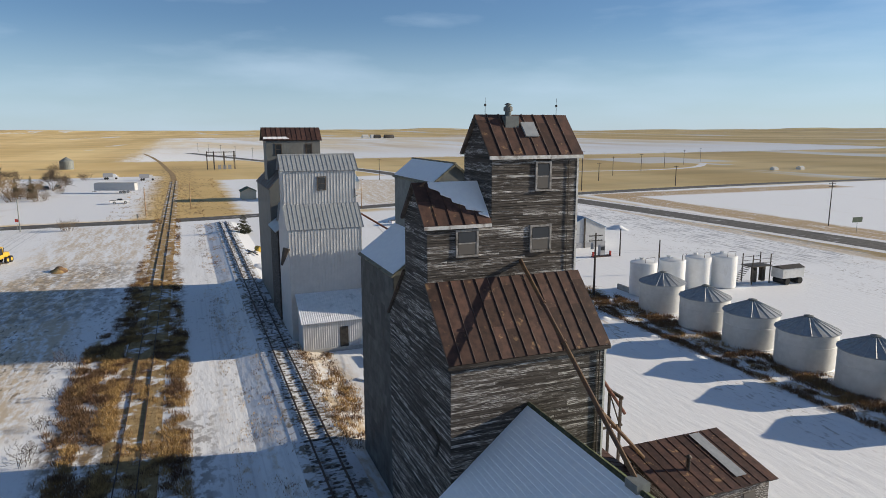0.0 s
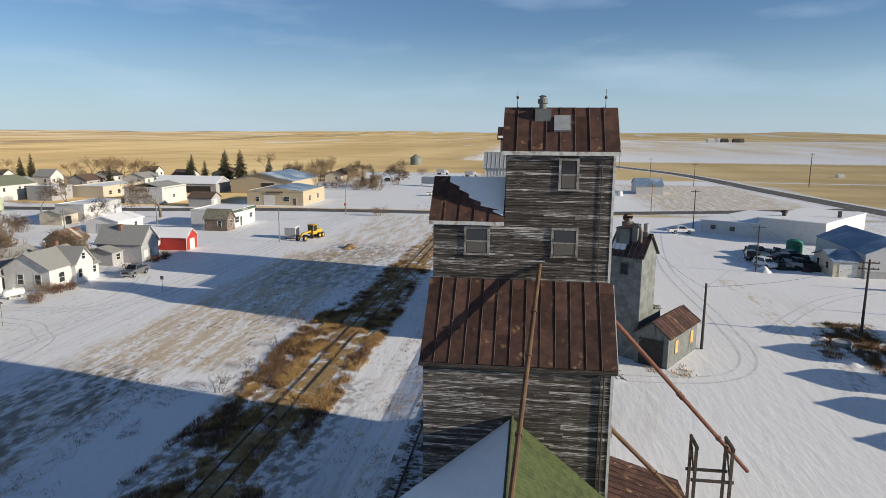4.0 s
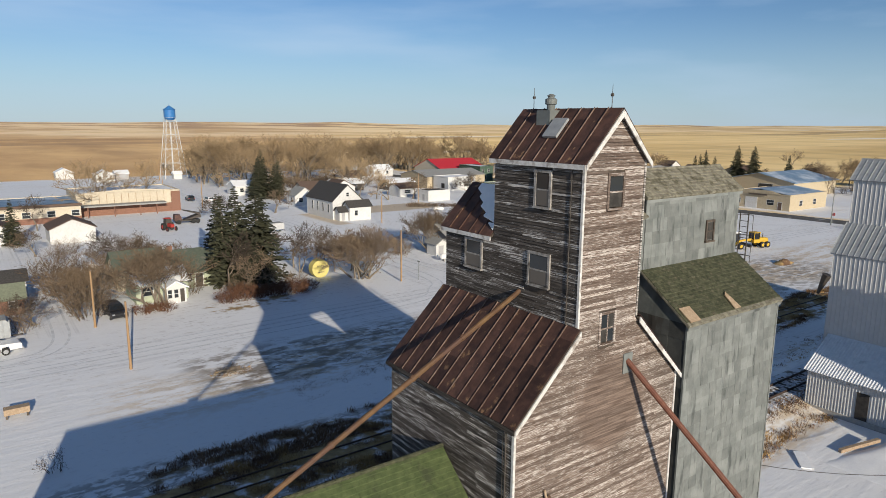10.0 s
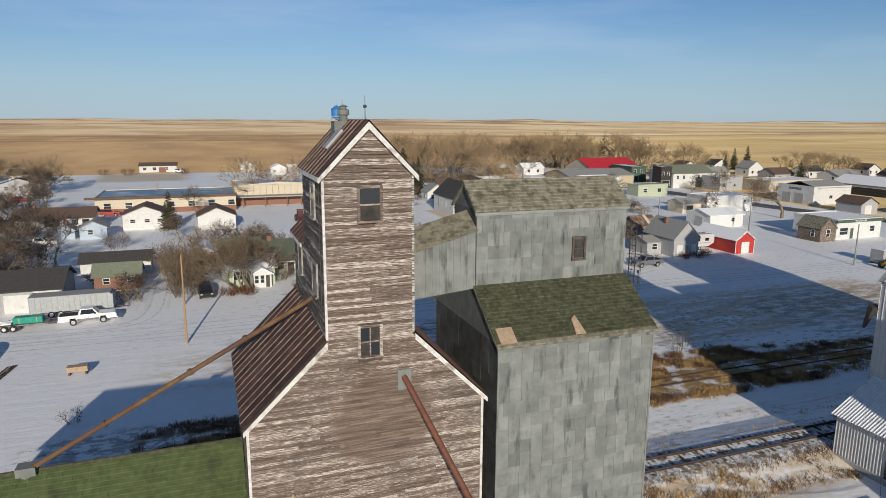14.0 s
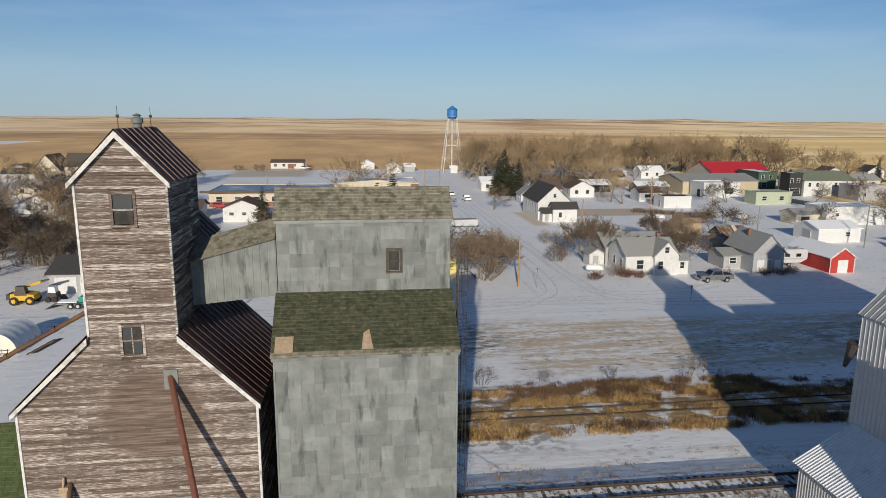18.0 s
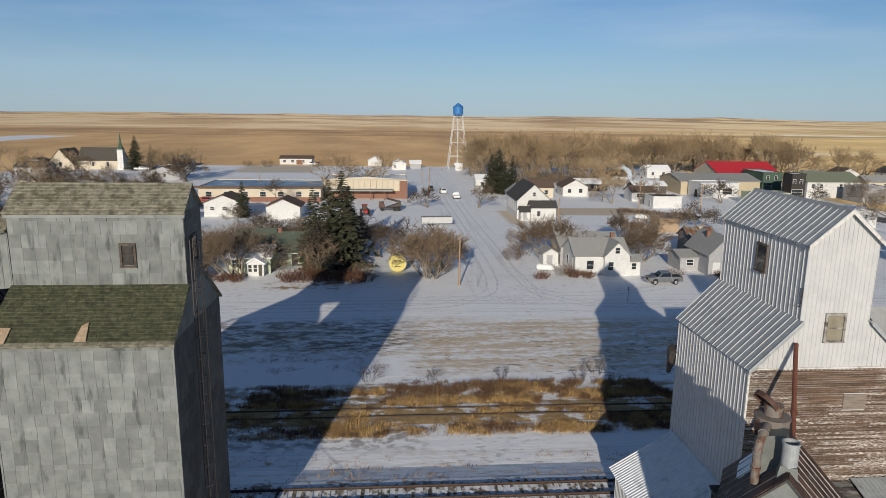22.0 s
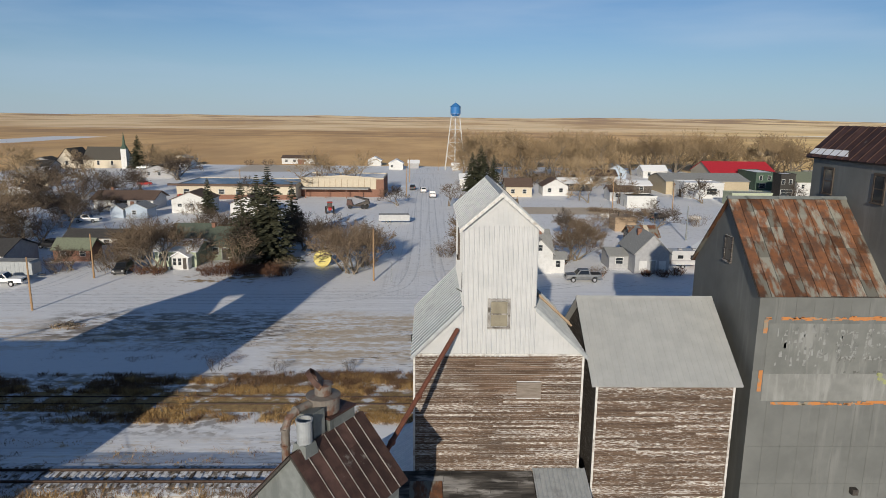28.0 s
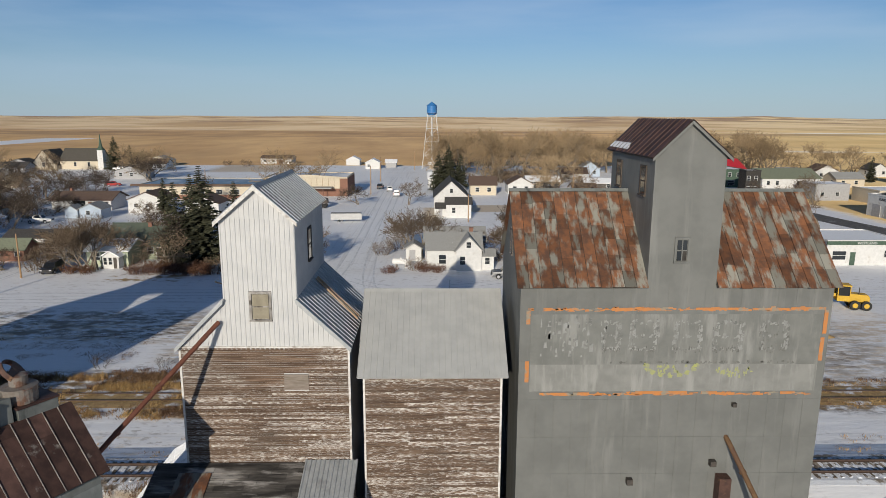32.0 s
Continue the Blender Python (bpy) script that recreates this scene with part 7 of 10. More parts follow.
# white shop across the road with its town name
fx = flat_block("shop", (145.2, 160.0, 119.5, 132.5), 5.2, WHITE_PAINT, "white shop with a lettered false front", "shop", doors=[("w", 123.0, 3.0, 3.0, GREY_PAINT), ("w", 127.5, 3.0, 3.0, GREY_PAINT)], windows=[("s", 151.5, 1.2, 1.8, 0.9)])
lettering("FLAXVILLE", (145.15, 126.0, 4.1), 0.95, -90, LETTER_DARK, fx)
part("roof", Shape().slab((146.5, 119.3, 5.0), (160.2, 119.3, 5.0), (160.2, 126, 6.6), (146.5, 126, 6.6), 0.1).slab((146.5, 132.7, 5.0), (160.2, 132.7, 5.0), (160.2, 126, 6.6), (146.5, 126, 6.6), 0.1), GREY_SHINGLE, fx)
# white buildings on the next block
flat_block("white_workshop", (104.0, 119.5, 116.5, 124.5), 4.2, WHITE_PAINT, "white flat-roofed workshop with snow on its roof", windows=[("s", 106.5, 0.8, 2.2, 0.7), ("s", 116.5, 0.6, 2.4, 0.7)])
house("white_garage", (86.5, 96.0, 95.5, 103.5), 2.9, 4.0, "x", WHITE_PAINT, SNOW, "long low white garage with snowy roof", "garage", windows=[("s", 92.6, 0.9, 1.3, 0.8)], doors=[("w", 98.0, 2.6, 2.2, GREY_PAINT)])
flat_block("low_workshop", (110.0, 121.5, 154.5, 160.5), 3.5, SAGE_PAINT, "faded green flat-roofed workshop", windows=[("s", 112.0, 1.4, 1.2, 1.2), ("s", 117.5, 1.4, 1.2, 1.2)], roof_mat=GREY_SHINGLE)
house("porch_shop", (97.0, 103.0, 117.5, 123.5), 2.6, 3.6, "x", CREAM_PAINT, GREY_SHINGLE, "low cream shed with an open porch", "shed", doors=[("s", 98.2, 2.2, 2.0, BLACK_WALL)])
flat_block("white_hut", (78.6, 86.8, 149.0, 155.5), 3.1, WHITE_PAINT, "small white flat-roofed hut with dark roof", roof_mat=DARK_SHINGLE, doors=[("w", 151, 1.2, 2.0, GREY_PAINT)])
flat_block("white_office", (103.0, 115.4, 172.0, 181.0), 4.6, WHITE_PAINT, "white flat-roofed office with one large window", windows=[("s", 110.2, 3.0, 1.2, 1.8)], doors=[("w", 174, 2.0, 2.4, BLACK_WALL)])
house("small_house", (78.0, 85.0, 164.0, 171.0), 2.8, 4.2, "x", WHITE_PAINT, BROWN_SHINGLE, "small white house with brown roof", windows=[("s", 79.6, 2.2, 1.2, 1.0)])
house("tan_hall", (101.0, 128.0, 182.0, 200.0), 4.3, 6.2, "x", TAN_PAINT, GREY_SHINGLE, "long tan hall with a pale metal roof", "hall", doors=[("s", 114.5, 3.0, 2.6, BLACK_WALL)])
house("red_roofed_hall", (128.0, 152.0, 211.0, 231.0), 4.4, 8.2, "x", CREAM_PAINT, RED_ROOF, "cream hall with a bright red metal roof", "hall", windows=[("s", 136.0, 1.2, 1.5, 1.3), ("s", 144.0, 1.2, 1.5, 1.3)])
flat_block("dark_green_shop", (137.0, 144.0, 196.0, 210.0), 6.0, DARK_GREEN, "old two-storey dark green shop front", "shop", windows=[("s", 138.2, 1.0, 3.6, 1.4), ("s", 141.2, 1.0, 3.6, 1.4), ("s", 138.4, 2.0, 0.8, 1.6)])
flat_block("black_shop", (133.9, 138.5, 174.0, 179.0), 7.4, BLACK_WALL, "tall blackened wooden shop front", "shop", windows=[("s", 134.3, 0.9, 4.4, 1.4), ("s", 136.6, 0.9, 4.4, 1.4), ("s", 134.2, 3.6, 0.8, 1.8)])
house("white_long_house", (138.7, 157.0, 173.2, 187.0), 5.2, 7.8, "x", WHITE_PAINT, GREEN_ROOF, "large white two-storey house with olive roof", windows=[("s", x, 0.9, 3.2, 1.2) for x in (140.2, 143.0, 149.6, 152.0, 154.6)], doors=[("s", 152.0, 4.0, 2.6, BARE_WOOD)])
flat_block("false_front_shop", (148.0, 158.0, 160.0, 169.0), 4.6, GREY_PAINT, "grey shop with a square false front", "shop", windows=[("s", 149.5, 1.0, 1.4, 1.0), ("s", 154.0, 1.0, 1.4, 1.0)])
flat_block("cream_shop", (160.0, 184.0, 150.0, 162.0), 3.8, CREAM_PAINT, "long cream flat-roofed shop", "shop", windows=[("s", x, 1.6, 1.0, 1.3) for x in (163, 168, 173, 178)])
# tan garage hall and its neighbour east of the crossing road
tb = flat_block("tan_garage", (150.0, 171.5, 75.0, 93.5), 4.3, TAN_PAINT, "tan block garage with stepped front and grey roof", "garage", doors=[("w", 84.5, 3.4, 3.0, WHITE_PAINT), ("w", 77.2, 1.1, 2.2, BROWN_SHINGLE)], windows=[("w", 79.5, 2.0, 1.3, 1.4), ("w", 89.5, 1.0, 1.2, 1.4), ("s", 155.5, 1.6, 1.2, 1.5), ("s", 163.5, 1.6, 1.2, 1.5)], roof_mat=GREY_SHINGLE)
part("front_step", Shape().prism([(149.85, 77.5, 4.4), (149.85, 91, 4.4), (149.85, 88.0, 5.3), (149.85, 80.5, 5.3)], (0.5, 0, 0)), TAN_PAINT, tb)
part("roof", Shape().slab((151, 75.2, 4.4), (171, 75.2, 4.4), (171, 84.2, 5.6), (151, 84.2, 5.6), 0.1).slab((151, 93.2, 4.4), (171, 93.2, 4.4), (171, 84.2, 5.6), (151, 84.2, 5.6), 0.1), BLUE_ROOF, tb)
part("sign_board", Shape().box(149.6, 149.8, 81.5, 87.0, 3.9, 4.3), DARK_TIMBER, tb)
house("fire_hall", (186.0, 216.0, 92.0, 116.0), 5.0, 7.6, "x", TAN_PAINT, BLUE_ROOF, "large tan hall with blue-grey roof and dark gables", "hall", doors=[("w", 99.0, 5.0, 4.0, BLACK_WALL)], over=0.8)
house("long_shed", (184.0, 196.0, 121.0, 146.0), 3.6, 6.0, "y", GREY_PAINT, SNOW, "long open-sided shed with snowy roof", "shed", doors=[("w", 123.0, 18.0, 2.6, BLACK_WALL)])
house("small_barn", (141.0, 147.0, 101.0, 108.5), 2.8, 4.4, "y", GREY_PAINT, BROWN_SHINGLE, "small grey shed with brown roof beside the road", "shed", doors=[("s", 142.5, 2.2, 2.2, WHITE_PAINT)])
# farther houses among the trees
FAR_HOUSES = [(232, 242, 158, 166, 3.2, 5.6, "y", WHITE_PAINT, BROWN_SHINGLE), (250, 262, 146, 156, 3.0, 5.2, "x", CREAM_PAINT, BROWN_SHINGLE), (214, 226, 168, 178, 3.0, 5.0, "x", WHITE_PAINT, GREY_SHINGLE),
              (196, 206, 182, 191, 3.0, 5.2, "x", GREY_PAINT, BROWN_SHINGLE), (206, 214, 206, 214, 3.6, 6.4, "y", WHITE_PAINT, GREY_SHINGLE), (176, 186, 196, 204, 3.0, 5.0, "x", CREAM_PAINT, GREY_SHINGLE),
              (186, 195, 226, 234, 3.2, 5.6, "y", WHITE_PAINT, BROWN_SHINGLE), (222, 232, 190, 198, 3.0, 5.0, "x", WHITE_PAINT, DARK_SHINGLE), (168, 176, 218, 226, 3.0, 5.0, "x", WHITE_PAINT, GREY_SHINGLE),
              (96, 104, 236, 244, 3.2, 5.8, "y", BLUE_PAINT, GREY_SHINGLE), (112, 122, 240, 248, 3.0, 5.0, "x", WHITE_PAINT, SNOW), (60, 68, 176, 184, 3.0, 5.2, "y", WHITE_PAINT, BROWN_SHINGLE),
              (48, 56, 172, 180, 3.2, 5.4, "x", CREAM_PAINT, BROWN_SHINGLE), (86, 97, 184, 191, 2.6, 3.8, "x", GREY_BOARDS, SNOW), (68, 79, 190, 198, 2.6, 4.0, "x", GREY_BOARDS, SNOW),
              (40, 46, 160, 166, 3.0, 5.2, "y", WHITE_PAINT, GREY_SHINGLE), (35, 43, 196, 204, 3.0, 4.6, "x", WHITE_PAINT, SNOW), (84, 94, 214, 222, 3.0, 5.0, "x", WHITE_PAINT, BROWN_SHINGLE),
              (214, 222, 236, 243, 3.0, 5.4, "y", WHITE_PAINT, DARK_SHINGLE), (258, 266, 190, 198, 3.0, 5.4, "y", WHITE_PAINT, BROWN_SHINGLE), (262, 272, 120, 128, 3.0, 5.0, "x", CREAM_PAINT, BROWN_SHINGLE),
              (276, 286, 96, 104, 2.8, 4.6, "x", BROWN_SHINGLE, DARK_SHINGLE), (250, 260, 92, 100, 2.8, 4.6, "x", CREAM_PAINT, BROWN_SHINGLE)]
for x0, x1, y0, y1, e, r, ax, wm, rm in FAR_HOUSES:
    tone = {"white_house_paint": "white", "cream_paint": "cream", "grey_house_paint": "grey", "pale_blue_paint": "pale blue", "grey_boards": "weathered grey", "brown_shingles": "brown"}[wm.name]
    top = {"brown_shingles": "brown", "grey_shingles": "grey", "dark_shingles": "dark", "snow": "snowy"}[rm.name]
    house("house", (x0, x1, y0, y1), e, r, ax, wm, rm, f"{tone} house with {top} roof among bare trees", "house",
          windows=[("s", x0 + (x1 - x0) * 0.2, 1.1, 1.1, 1.2), ("s", x0 + (x1 - x0) * 0.65, 1.1, 1.1, 1.2), ("w", y0 + 2.0, 1.0, 1.1, 1.2)])

# west of the main street
CHURCH_ROOF = surf("church_shingles", (0.075, 0.068, 0.058), (0.115, 0.105, 0.09), 4, rough=0.95, bump=0.5)
house("bungalow", (-60.5, -45.5, 138.5, 147), 2.8, 4.4, "x", WHITE_PAINT, BROWN_SHINGLE, "long white bungalow with brown roof and brick panels", windows=[("s", -55.0, 3.0, 0.8, 1.6), ("s", -49.6, 1.2, 1.1, 1.1), ("s", -47.6, 1.4, 0.9, 1.3)], doors=[("s", -51.3, 1.0, 2.1, BRICK_RED)], chimney=(-57.5, 143, 4.5), over=0.7)
house("white_house", (-39, -30.0, 133.5, 142), 3.4, 5.2, "y", WHITE_PAINT, BROWN_SHINGLE, "white house with low brown roof", windows=[("s", -37.5, 1.0, 1.6, 0.7), ("s", -34.6, 1.0, 1.6, 0.7), ("s", -32.0, 1.0, 1.6, 0.7)])
house("white_garage", (-23.6, -15.6, 130, 138), 2.9, 4.7, "y", WHITE_PAINT, BROWN_SHINGLE, "plain white garage with brown roof", "garage")
house("garden_house", (-46, -41, 124, 129), 2.4, 3.6, "y", BLUE_PAINT, GREY_SHINGLE, "small grey-blue garden house", "shed", windows=[("s", -44.5, 0.9, 1.0, 0.9)])
house("garden_house", (-50, -47, 125, 128), 2.0, 3.0, "y", BLUE_PAINT, GREY_SHINGLE, "small grey-blue garden house", "shed")
sch = flat_block("school_wing", (-48, -14, 161, 181), 4.1, CREAM_PAINT, "long low school wing with cream panels over brick", "school", windows=[("s", x, 1.6, 1.5, 1.3) for x in range(-46, -15, 5)], roof_mat=BLUE_ROOF)
part("brick_base", Shape().box(-48.06, -13.95, 160.9, 161.0, 0, 1.35), BRICK_RED, sch)
part("eave_band", Shape().box(-50.2, -13.8, 160.2, 161.0, 3.9, 4.45), BROWN_SHINGLE, sch)
gym = flat_block("school_gym", (-13.9, 10.7, 169, 187), 5.4, CREAM_PAINT, "school gymnasium with cream battened panels and a snowy roof", "school", parapet=0.35)
part("gable_crest", Shape().prism([(-13.9, 168.9, 5.7), (10.7, 168.9, 5.7), (-1.6, 168.9, 6.5)], (0, 0.3, 0)), CREAM_PAINT, gym)
part("brick_base", Shape().box(-13.9, 10.8, 168.85, 169.0, 0, 2.3), BRICK_RED, gym)
part("brick_end", Shape().box(8.6, 10.85, 168.8, 187.1, 0, 5.3), BRICK_RED, gym)
ribs(gym, (-13.9, 169, 2.3), (8.5, 169, 2.3), (8.5, 169, 5.6), (-13.9, 169, 5.6), 1.6, 0.1, BARE_WOOD, "panel_batten", 0.06)
part("canopy", Shape().box(-14, 6.5, 165.0, 168.8, 2.6, 2.95), GREY_SHINGLE, gym)
for x in (-12, -6, 0, 4):
    part("canopy_post", Shape().box(x - 0.12, x + 0.12, 165.1, 165.35, 0, 2.6), BRICK_RED, gym)
house("double_garage", (-50.5, -39.8, 69.5, 78.5), 2.9, 4.6, "x", GREY_PAINT, DARK_SHINGLE, "double garage with dark roof and white doors", "garage", doors=[("s", -49.6, 2.7, 2.2, WHITE_PAINT), ("s", -46.2, 2.7, 2.2, WHITE_PAINT), ("s", -42.9, 2.7, 2.6, WHITE_PAINT)])
house("red_playhouse", (-37.4, -31.4, 78.4, 82.6), 2.1, 3.5, "x", BRICK_RED, GREEN_ROOF, "low reddish shed with a mossy green roof", "shed", windows=[("s", -36.2, 0.8, 0.9, 0.8), ("s", -33.0, 0.8, 0.9, 0.8)])
house("long_garden_shed", (-40.5, -30.5, 87.8, 92.5), 2.3, 3.4, "x", WHITE_PAINT, DARK_SHINGLE, "long pale shed with a dark roof", "shed", windows=[("s", -33.6, 1.0, 1.0, 0.9)], doors=[("s", -38.5, 0.9, 1.9, GREY_PAINT)])
house("porch_cottage", (-19.3, -12.7, 74.8, 81.5), 2.6, 3.9, "x", SAGE_PAINT, SNOW, "sage green cottage with a snow-dusted roof", "house", windows=[("s", -18.6, 1.4, 1.0, 1.2)])
pc = house("cottage_porch", (-16.0, -13.4, 73.0, 74.7), 2.1, 2.9, "y", WHITE_PAINT, SNOW, "white front porch of the cottage with open posts", "porch", windows=[("s", -15.75, 0.5, 0.7, 1.1), ("s", -14.95, 0.5, 0.7, 1.1)], doors=[("s", -14.2, 0.55, 1.8, STEEL_DARK)])
house("dark_cottage", (-13.4, -8.3, 80.0, 88.0), 2.5, 5.0, "x", SAGE_PAINT, DEEP_GREEN_ROOF, "cottage with a dark green roof behind bare shrubs", "house", doors=[("s", -10.2, 1.0, 2.0, STEEL_DARK)], windows=[("s", -11.7, 0.9, 1.0, 1.1)], chimney=(-12.6, 84, 5.0))
house("rear_cottage", (-20.0, -13.9, 83.6, 90.0), 2.9, 5.1, "x", CREAM_PAINT, DEEP_GREEN_ROOF, "older cottage wing with a dark green roof", "house")
house("mobile_home", (-7.9, -4.7, 81.6, 88.0), 3.0, 4.6, "x", SAGE_PAINT, DEEP_GREEN_ROOF, "sage green house end with a wide teal window", "house", windows=[("s", -7.0, 1.7, 0.8, 1.6)])
house("quonset_hut", (-24.2, -20.2, 90, 97), 2.0, 3.2, "y", WHITE_PAINT, SNOW, "small white hut with snowy roof at the alley", "shed", doors=[("s", -23.2, 2.0, 1.9, WHITE_PAINT)])
house("blue_house", (-60.5, -53.0, 99.6, 108), 3.0, 4.8, "y", BLUE_PAINT, SNOW, "pale blue house with snowy roof", windows=[("s", -57.5, 2.0, 1.2, 1.2)])
ch2 = house("old_church", (-128, -111.2, 266, 277), 3.9, 9.0, "x", CREAM_PAINT, CHURCH_ROOF, "cream country church with a dark weathered roof", "church", windows=[("s", -122, 1.0, 1.4, 1.8), ("s", -116, 1.0, 1.4, 1.8)])
house("church_hall", (-139.0, -128.1, 263, 277), 2.2, 8.6, "y", CREAM_PAINT, CHURCH_ROOF, "steep cream gable of the church hall", "church hall", windows=[("s", -134.2, 1.2, 1.4, 1.8)])
part("steeple", Shape().box(-110.7, -108.3, 264.4, 266.8, 0, 8.6), WHITE_PAINT, ch2)
part("spire", Shape().lathe(-109.5, 265.6, [(1.7, 8.6), (0.7, 10.4), (0.05, 15.8)], 8), DARK_GREEN, ch2)
house("far_house", (-48.5, -33.0, 300, 309), 2.9, 4.1, "x", WHITE_PAINT, BROWN_SHINGLE, "long white house at the edge of the fields", windows=[("s", x, 1.4, 1.0, 1.2) for x in (-47, -43, -38)], doors=[("s", -40.5, 3.0, 2.2, BRICK_RED)])
house("far_shed", (-5.5, 1.0, 294, 301), 2.6, 4.3, "y", WHITE_PAINT, SNOW, "small white shed at the edge of the fields", "shed")
house("far_shed", (6.0, 12.5, 272, 280), 2.8, 4.5, "y", WHITE_PAINT, SNOW, "small white shed at the edge of the fields", "shed", windows=[("s", 7.0, 0.9, 1.0, 1.0)])
house("far_shed", (14.5, 19.5, 281, 287), 2.4, 3.6, "x", GREY_PAINT, SNOW, "low grey shed at the edge of the fields", "shed")
for k, (x0, y0) in enumerate(((-92, 150), (-112, 190), (-84, 222), (-90, 262), (-98, 284), (-140, 240), (-72, 118), (-86, 98), (-150, 262))):
    house("house", (x0, x0 + 10 + k % 3, y0, y0 + 8), 2.9, 4.8, "x" if k % 2 else "y", (WHITE_PAINT, CREAM_PAINT, GREY_PAINT)[k % 3], (DARK_SHINGLE, BROWN_SHINGLE, GREY_SHINGLE)[(k + 1) % 3],
          ("white house with brown roof", "cream house with grey roof", "grey house with dark roof")[k % 3] + " behind bare trees", windows=[("s", x0 + 2, 1.2, 1.1, 1.2), ("s", x0 + 6, 1.2, 1.1, 1.2)])

# ---- south-east: warehouse, metal building, bins ----
def warehouse():
    p, q, o = Vector((-0.63, -0.777, 0)), Vector((0.777, -0.63, 0)), Vector((114.5, -36.5, 0))
    at = lambda a, b, z: o + p * a + q * b + Vector((0, 0, z))
    base = thing("warehouse", tuple(at(12, 15, 0)), "long white flat-roofed warehouse with snow on the roof", "warehouse")
    part("wall", Shape().prism([at(0, 0, 0), at(13.5, 0, 0), at(13.5, 0, 3.3), at(0, 0, 2.9)], q * 28), WHITE_PAINT, base)
    part("wall", Shape().prism([at(13.52, -0.5, 0), at(27.2, -0.5, 0), at(27.2, -0.5, 4.8), at(13.52, -0.5, 4.8)], q * 28), WHITE_PAINT, base)
    part("roof", Shape().slab(at(-0.3, -0.3, 3.05), at(13.5, -0.3, 3.45), at(13.5, 28.3, 3.45), at(-0.3, 28.3, 3.05), 0.15), SNOW, base)
    part("roof", Shape().slab(at(13.4, -0.8, 4.95), at(27.4, -0.8, 4.95), at(27.4, 27.8, 4.95), at(13.4, 27.8, 4.95), 0.15), SNOW, base)
    part("vent", Shape().lathe(at(16.5, 6, 0).x, at(16.5, 6, 0).y, [(0.45, 4.9), (0.45, 5.6), (0.75, 5.65), (0.7, 6.1), (0.1, 6.3)], 14), STEEL_DARK, base)
    part("flue", Shape().box(at(26, 12, 0).x - 0.3, at(26, 12, 0).x + 0.3, at(26, 12, 0).y - 0.3, at(26, 12, 0).y + 0.3, 4.9, 6.4), STEEL_DARK, base)
    for a in (2.5, 7.0):
        part("window", Shape().prism([at(a, -0.03, 1.0), at(a + 1.2, -0.03, 1.0), at(a + 1.2, -0.03, 2.0), at(a, -0.03, 2.0)], -q * 0.05), PANE, base)


warehouse()
metal = house("metal_building", (64.8, 84.0, -60.3, -50.4), 4.0, 6.2, "x", WHITE_STEEL, BLUE_ROOF, "white metal building with a blue roof and grey base", "building", over=0.2, group="")
part("base_band", Shape().box(64.7, 84.1, -60.4, -50.3, 0, 1.1), GREY_PAINT, metal)
part("gable_post", Shape().box(64.6, 64.78, -55.5, -55.2, 0, 6.0), STEEL_DARK, metal)
house("metal_annex", (65.2, 73.0, -50.2, -45.8), 2.6, 3.9, "y", CREAM_PAINT, BLUE_ROOF, "small cream annex with a blue roof and a white door", "shed", windows=[("n", 67.0, 0.9, 1.1, 1.0), ("n", 70.6, 0.9, 1.1, 1.0)], doors=[("w", -49.4, 2.6, 2.1, WHITE_PAINT)], group="")
house("blue_roofed_shed", (213.0, 226.0, -46.0, -36.0), 3.4, 5.8, "y", WHITE_STEEL, BLUE_ROOF, "white shed with a blue roof beyond the road", "shed", group="")
house("tarp_shed", (189.5, 196.0, -3.6, 1.4), 2.8, 4.0, "x", CREAM_PAINT, DARK_GREEN, "small cream shed with a green cover on its roof", "shed", group="")


def grain_bin():
    base = thing("grain_bin", (0, 0, 0), "round pale steel grain bin with a ribbed conical roof", "grain bin", "row of grain bins")
    prof = [(2.9, 0.0), (2.9, 0.12)]
    for k in range(18):
        z = 0.12 + k * 0.2
        prof += [(2.85, z), (2.875, z + 0.1)]
    part("drum", Shape().lathe(0, 0, prof + [(2.85, 3.75)], 40), BIN_STEEL, base, smooth=True)
    part("cone_roof", Shape().lathe(0, 0, [(3.02, 3.7), (3.02, 3.76), (0.42, 4.95), (0.42, 4.96)], 40), GALV, base)
    for k in range(20):
        a = 2 * math.pi * k / 20
        c, s = math.cos(a), math.sin(a)
        part("roof_rib", Shape().tube((3.02 * c, 3.02 * s, 3.77), (0.42 * c, 0.42 * s, 4.97), 0.045, n=4), GALV, base)
    part("roof_cap", Shape().lathe(0, 0, [(0.45, 4.9), (0.45, 5.08), (0.1, 5.18)], 16), GALV_DARK, base)
    part("hoop", Shape().lathe(0, 0, [(2.88, 2.4), (2.9, 2.42), (2.9, 2.47), (2.88, 2.49)], 40), BIN_STEEL, base)
    part("bin_door", Shape().box(-0.4, 0.4, -2.95, -2.85, 0.5, 1.7), GALV_OLD, base)
    return base


gb = grain_bin()
for k, (x, y) in enumerate(((21.4, -39.0), (13.2, -38.6), (6.0, -38.5), (-1.0, -38.6), (-8.0, -38.6), (-15.3, -38.6))):
    if k == 0:
        gb.location = (x, y, 0)
        bin_src = gb
    else:
        copy_thing(bin_src, pose(x, y, 0, 0, 0, RND.uniform(0, 90)))


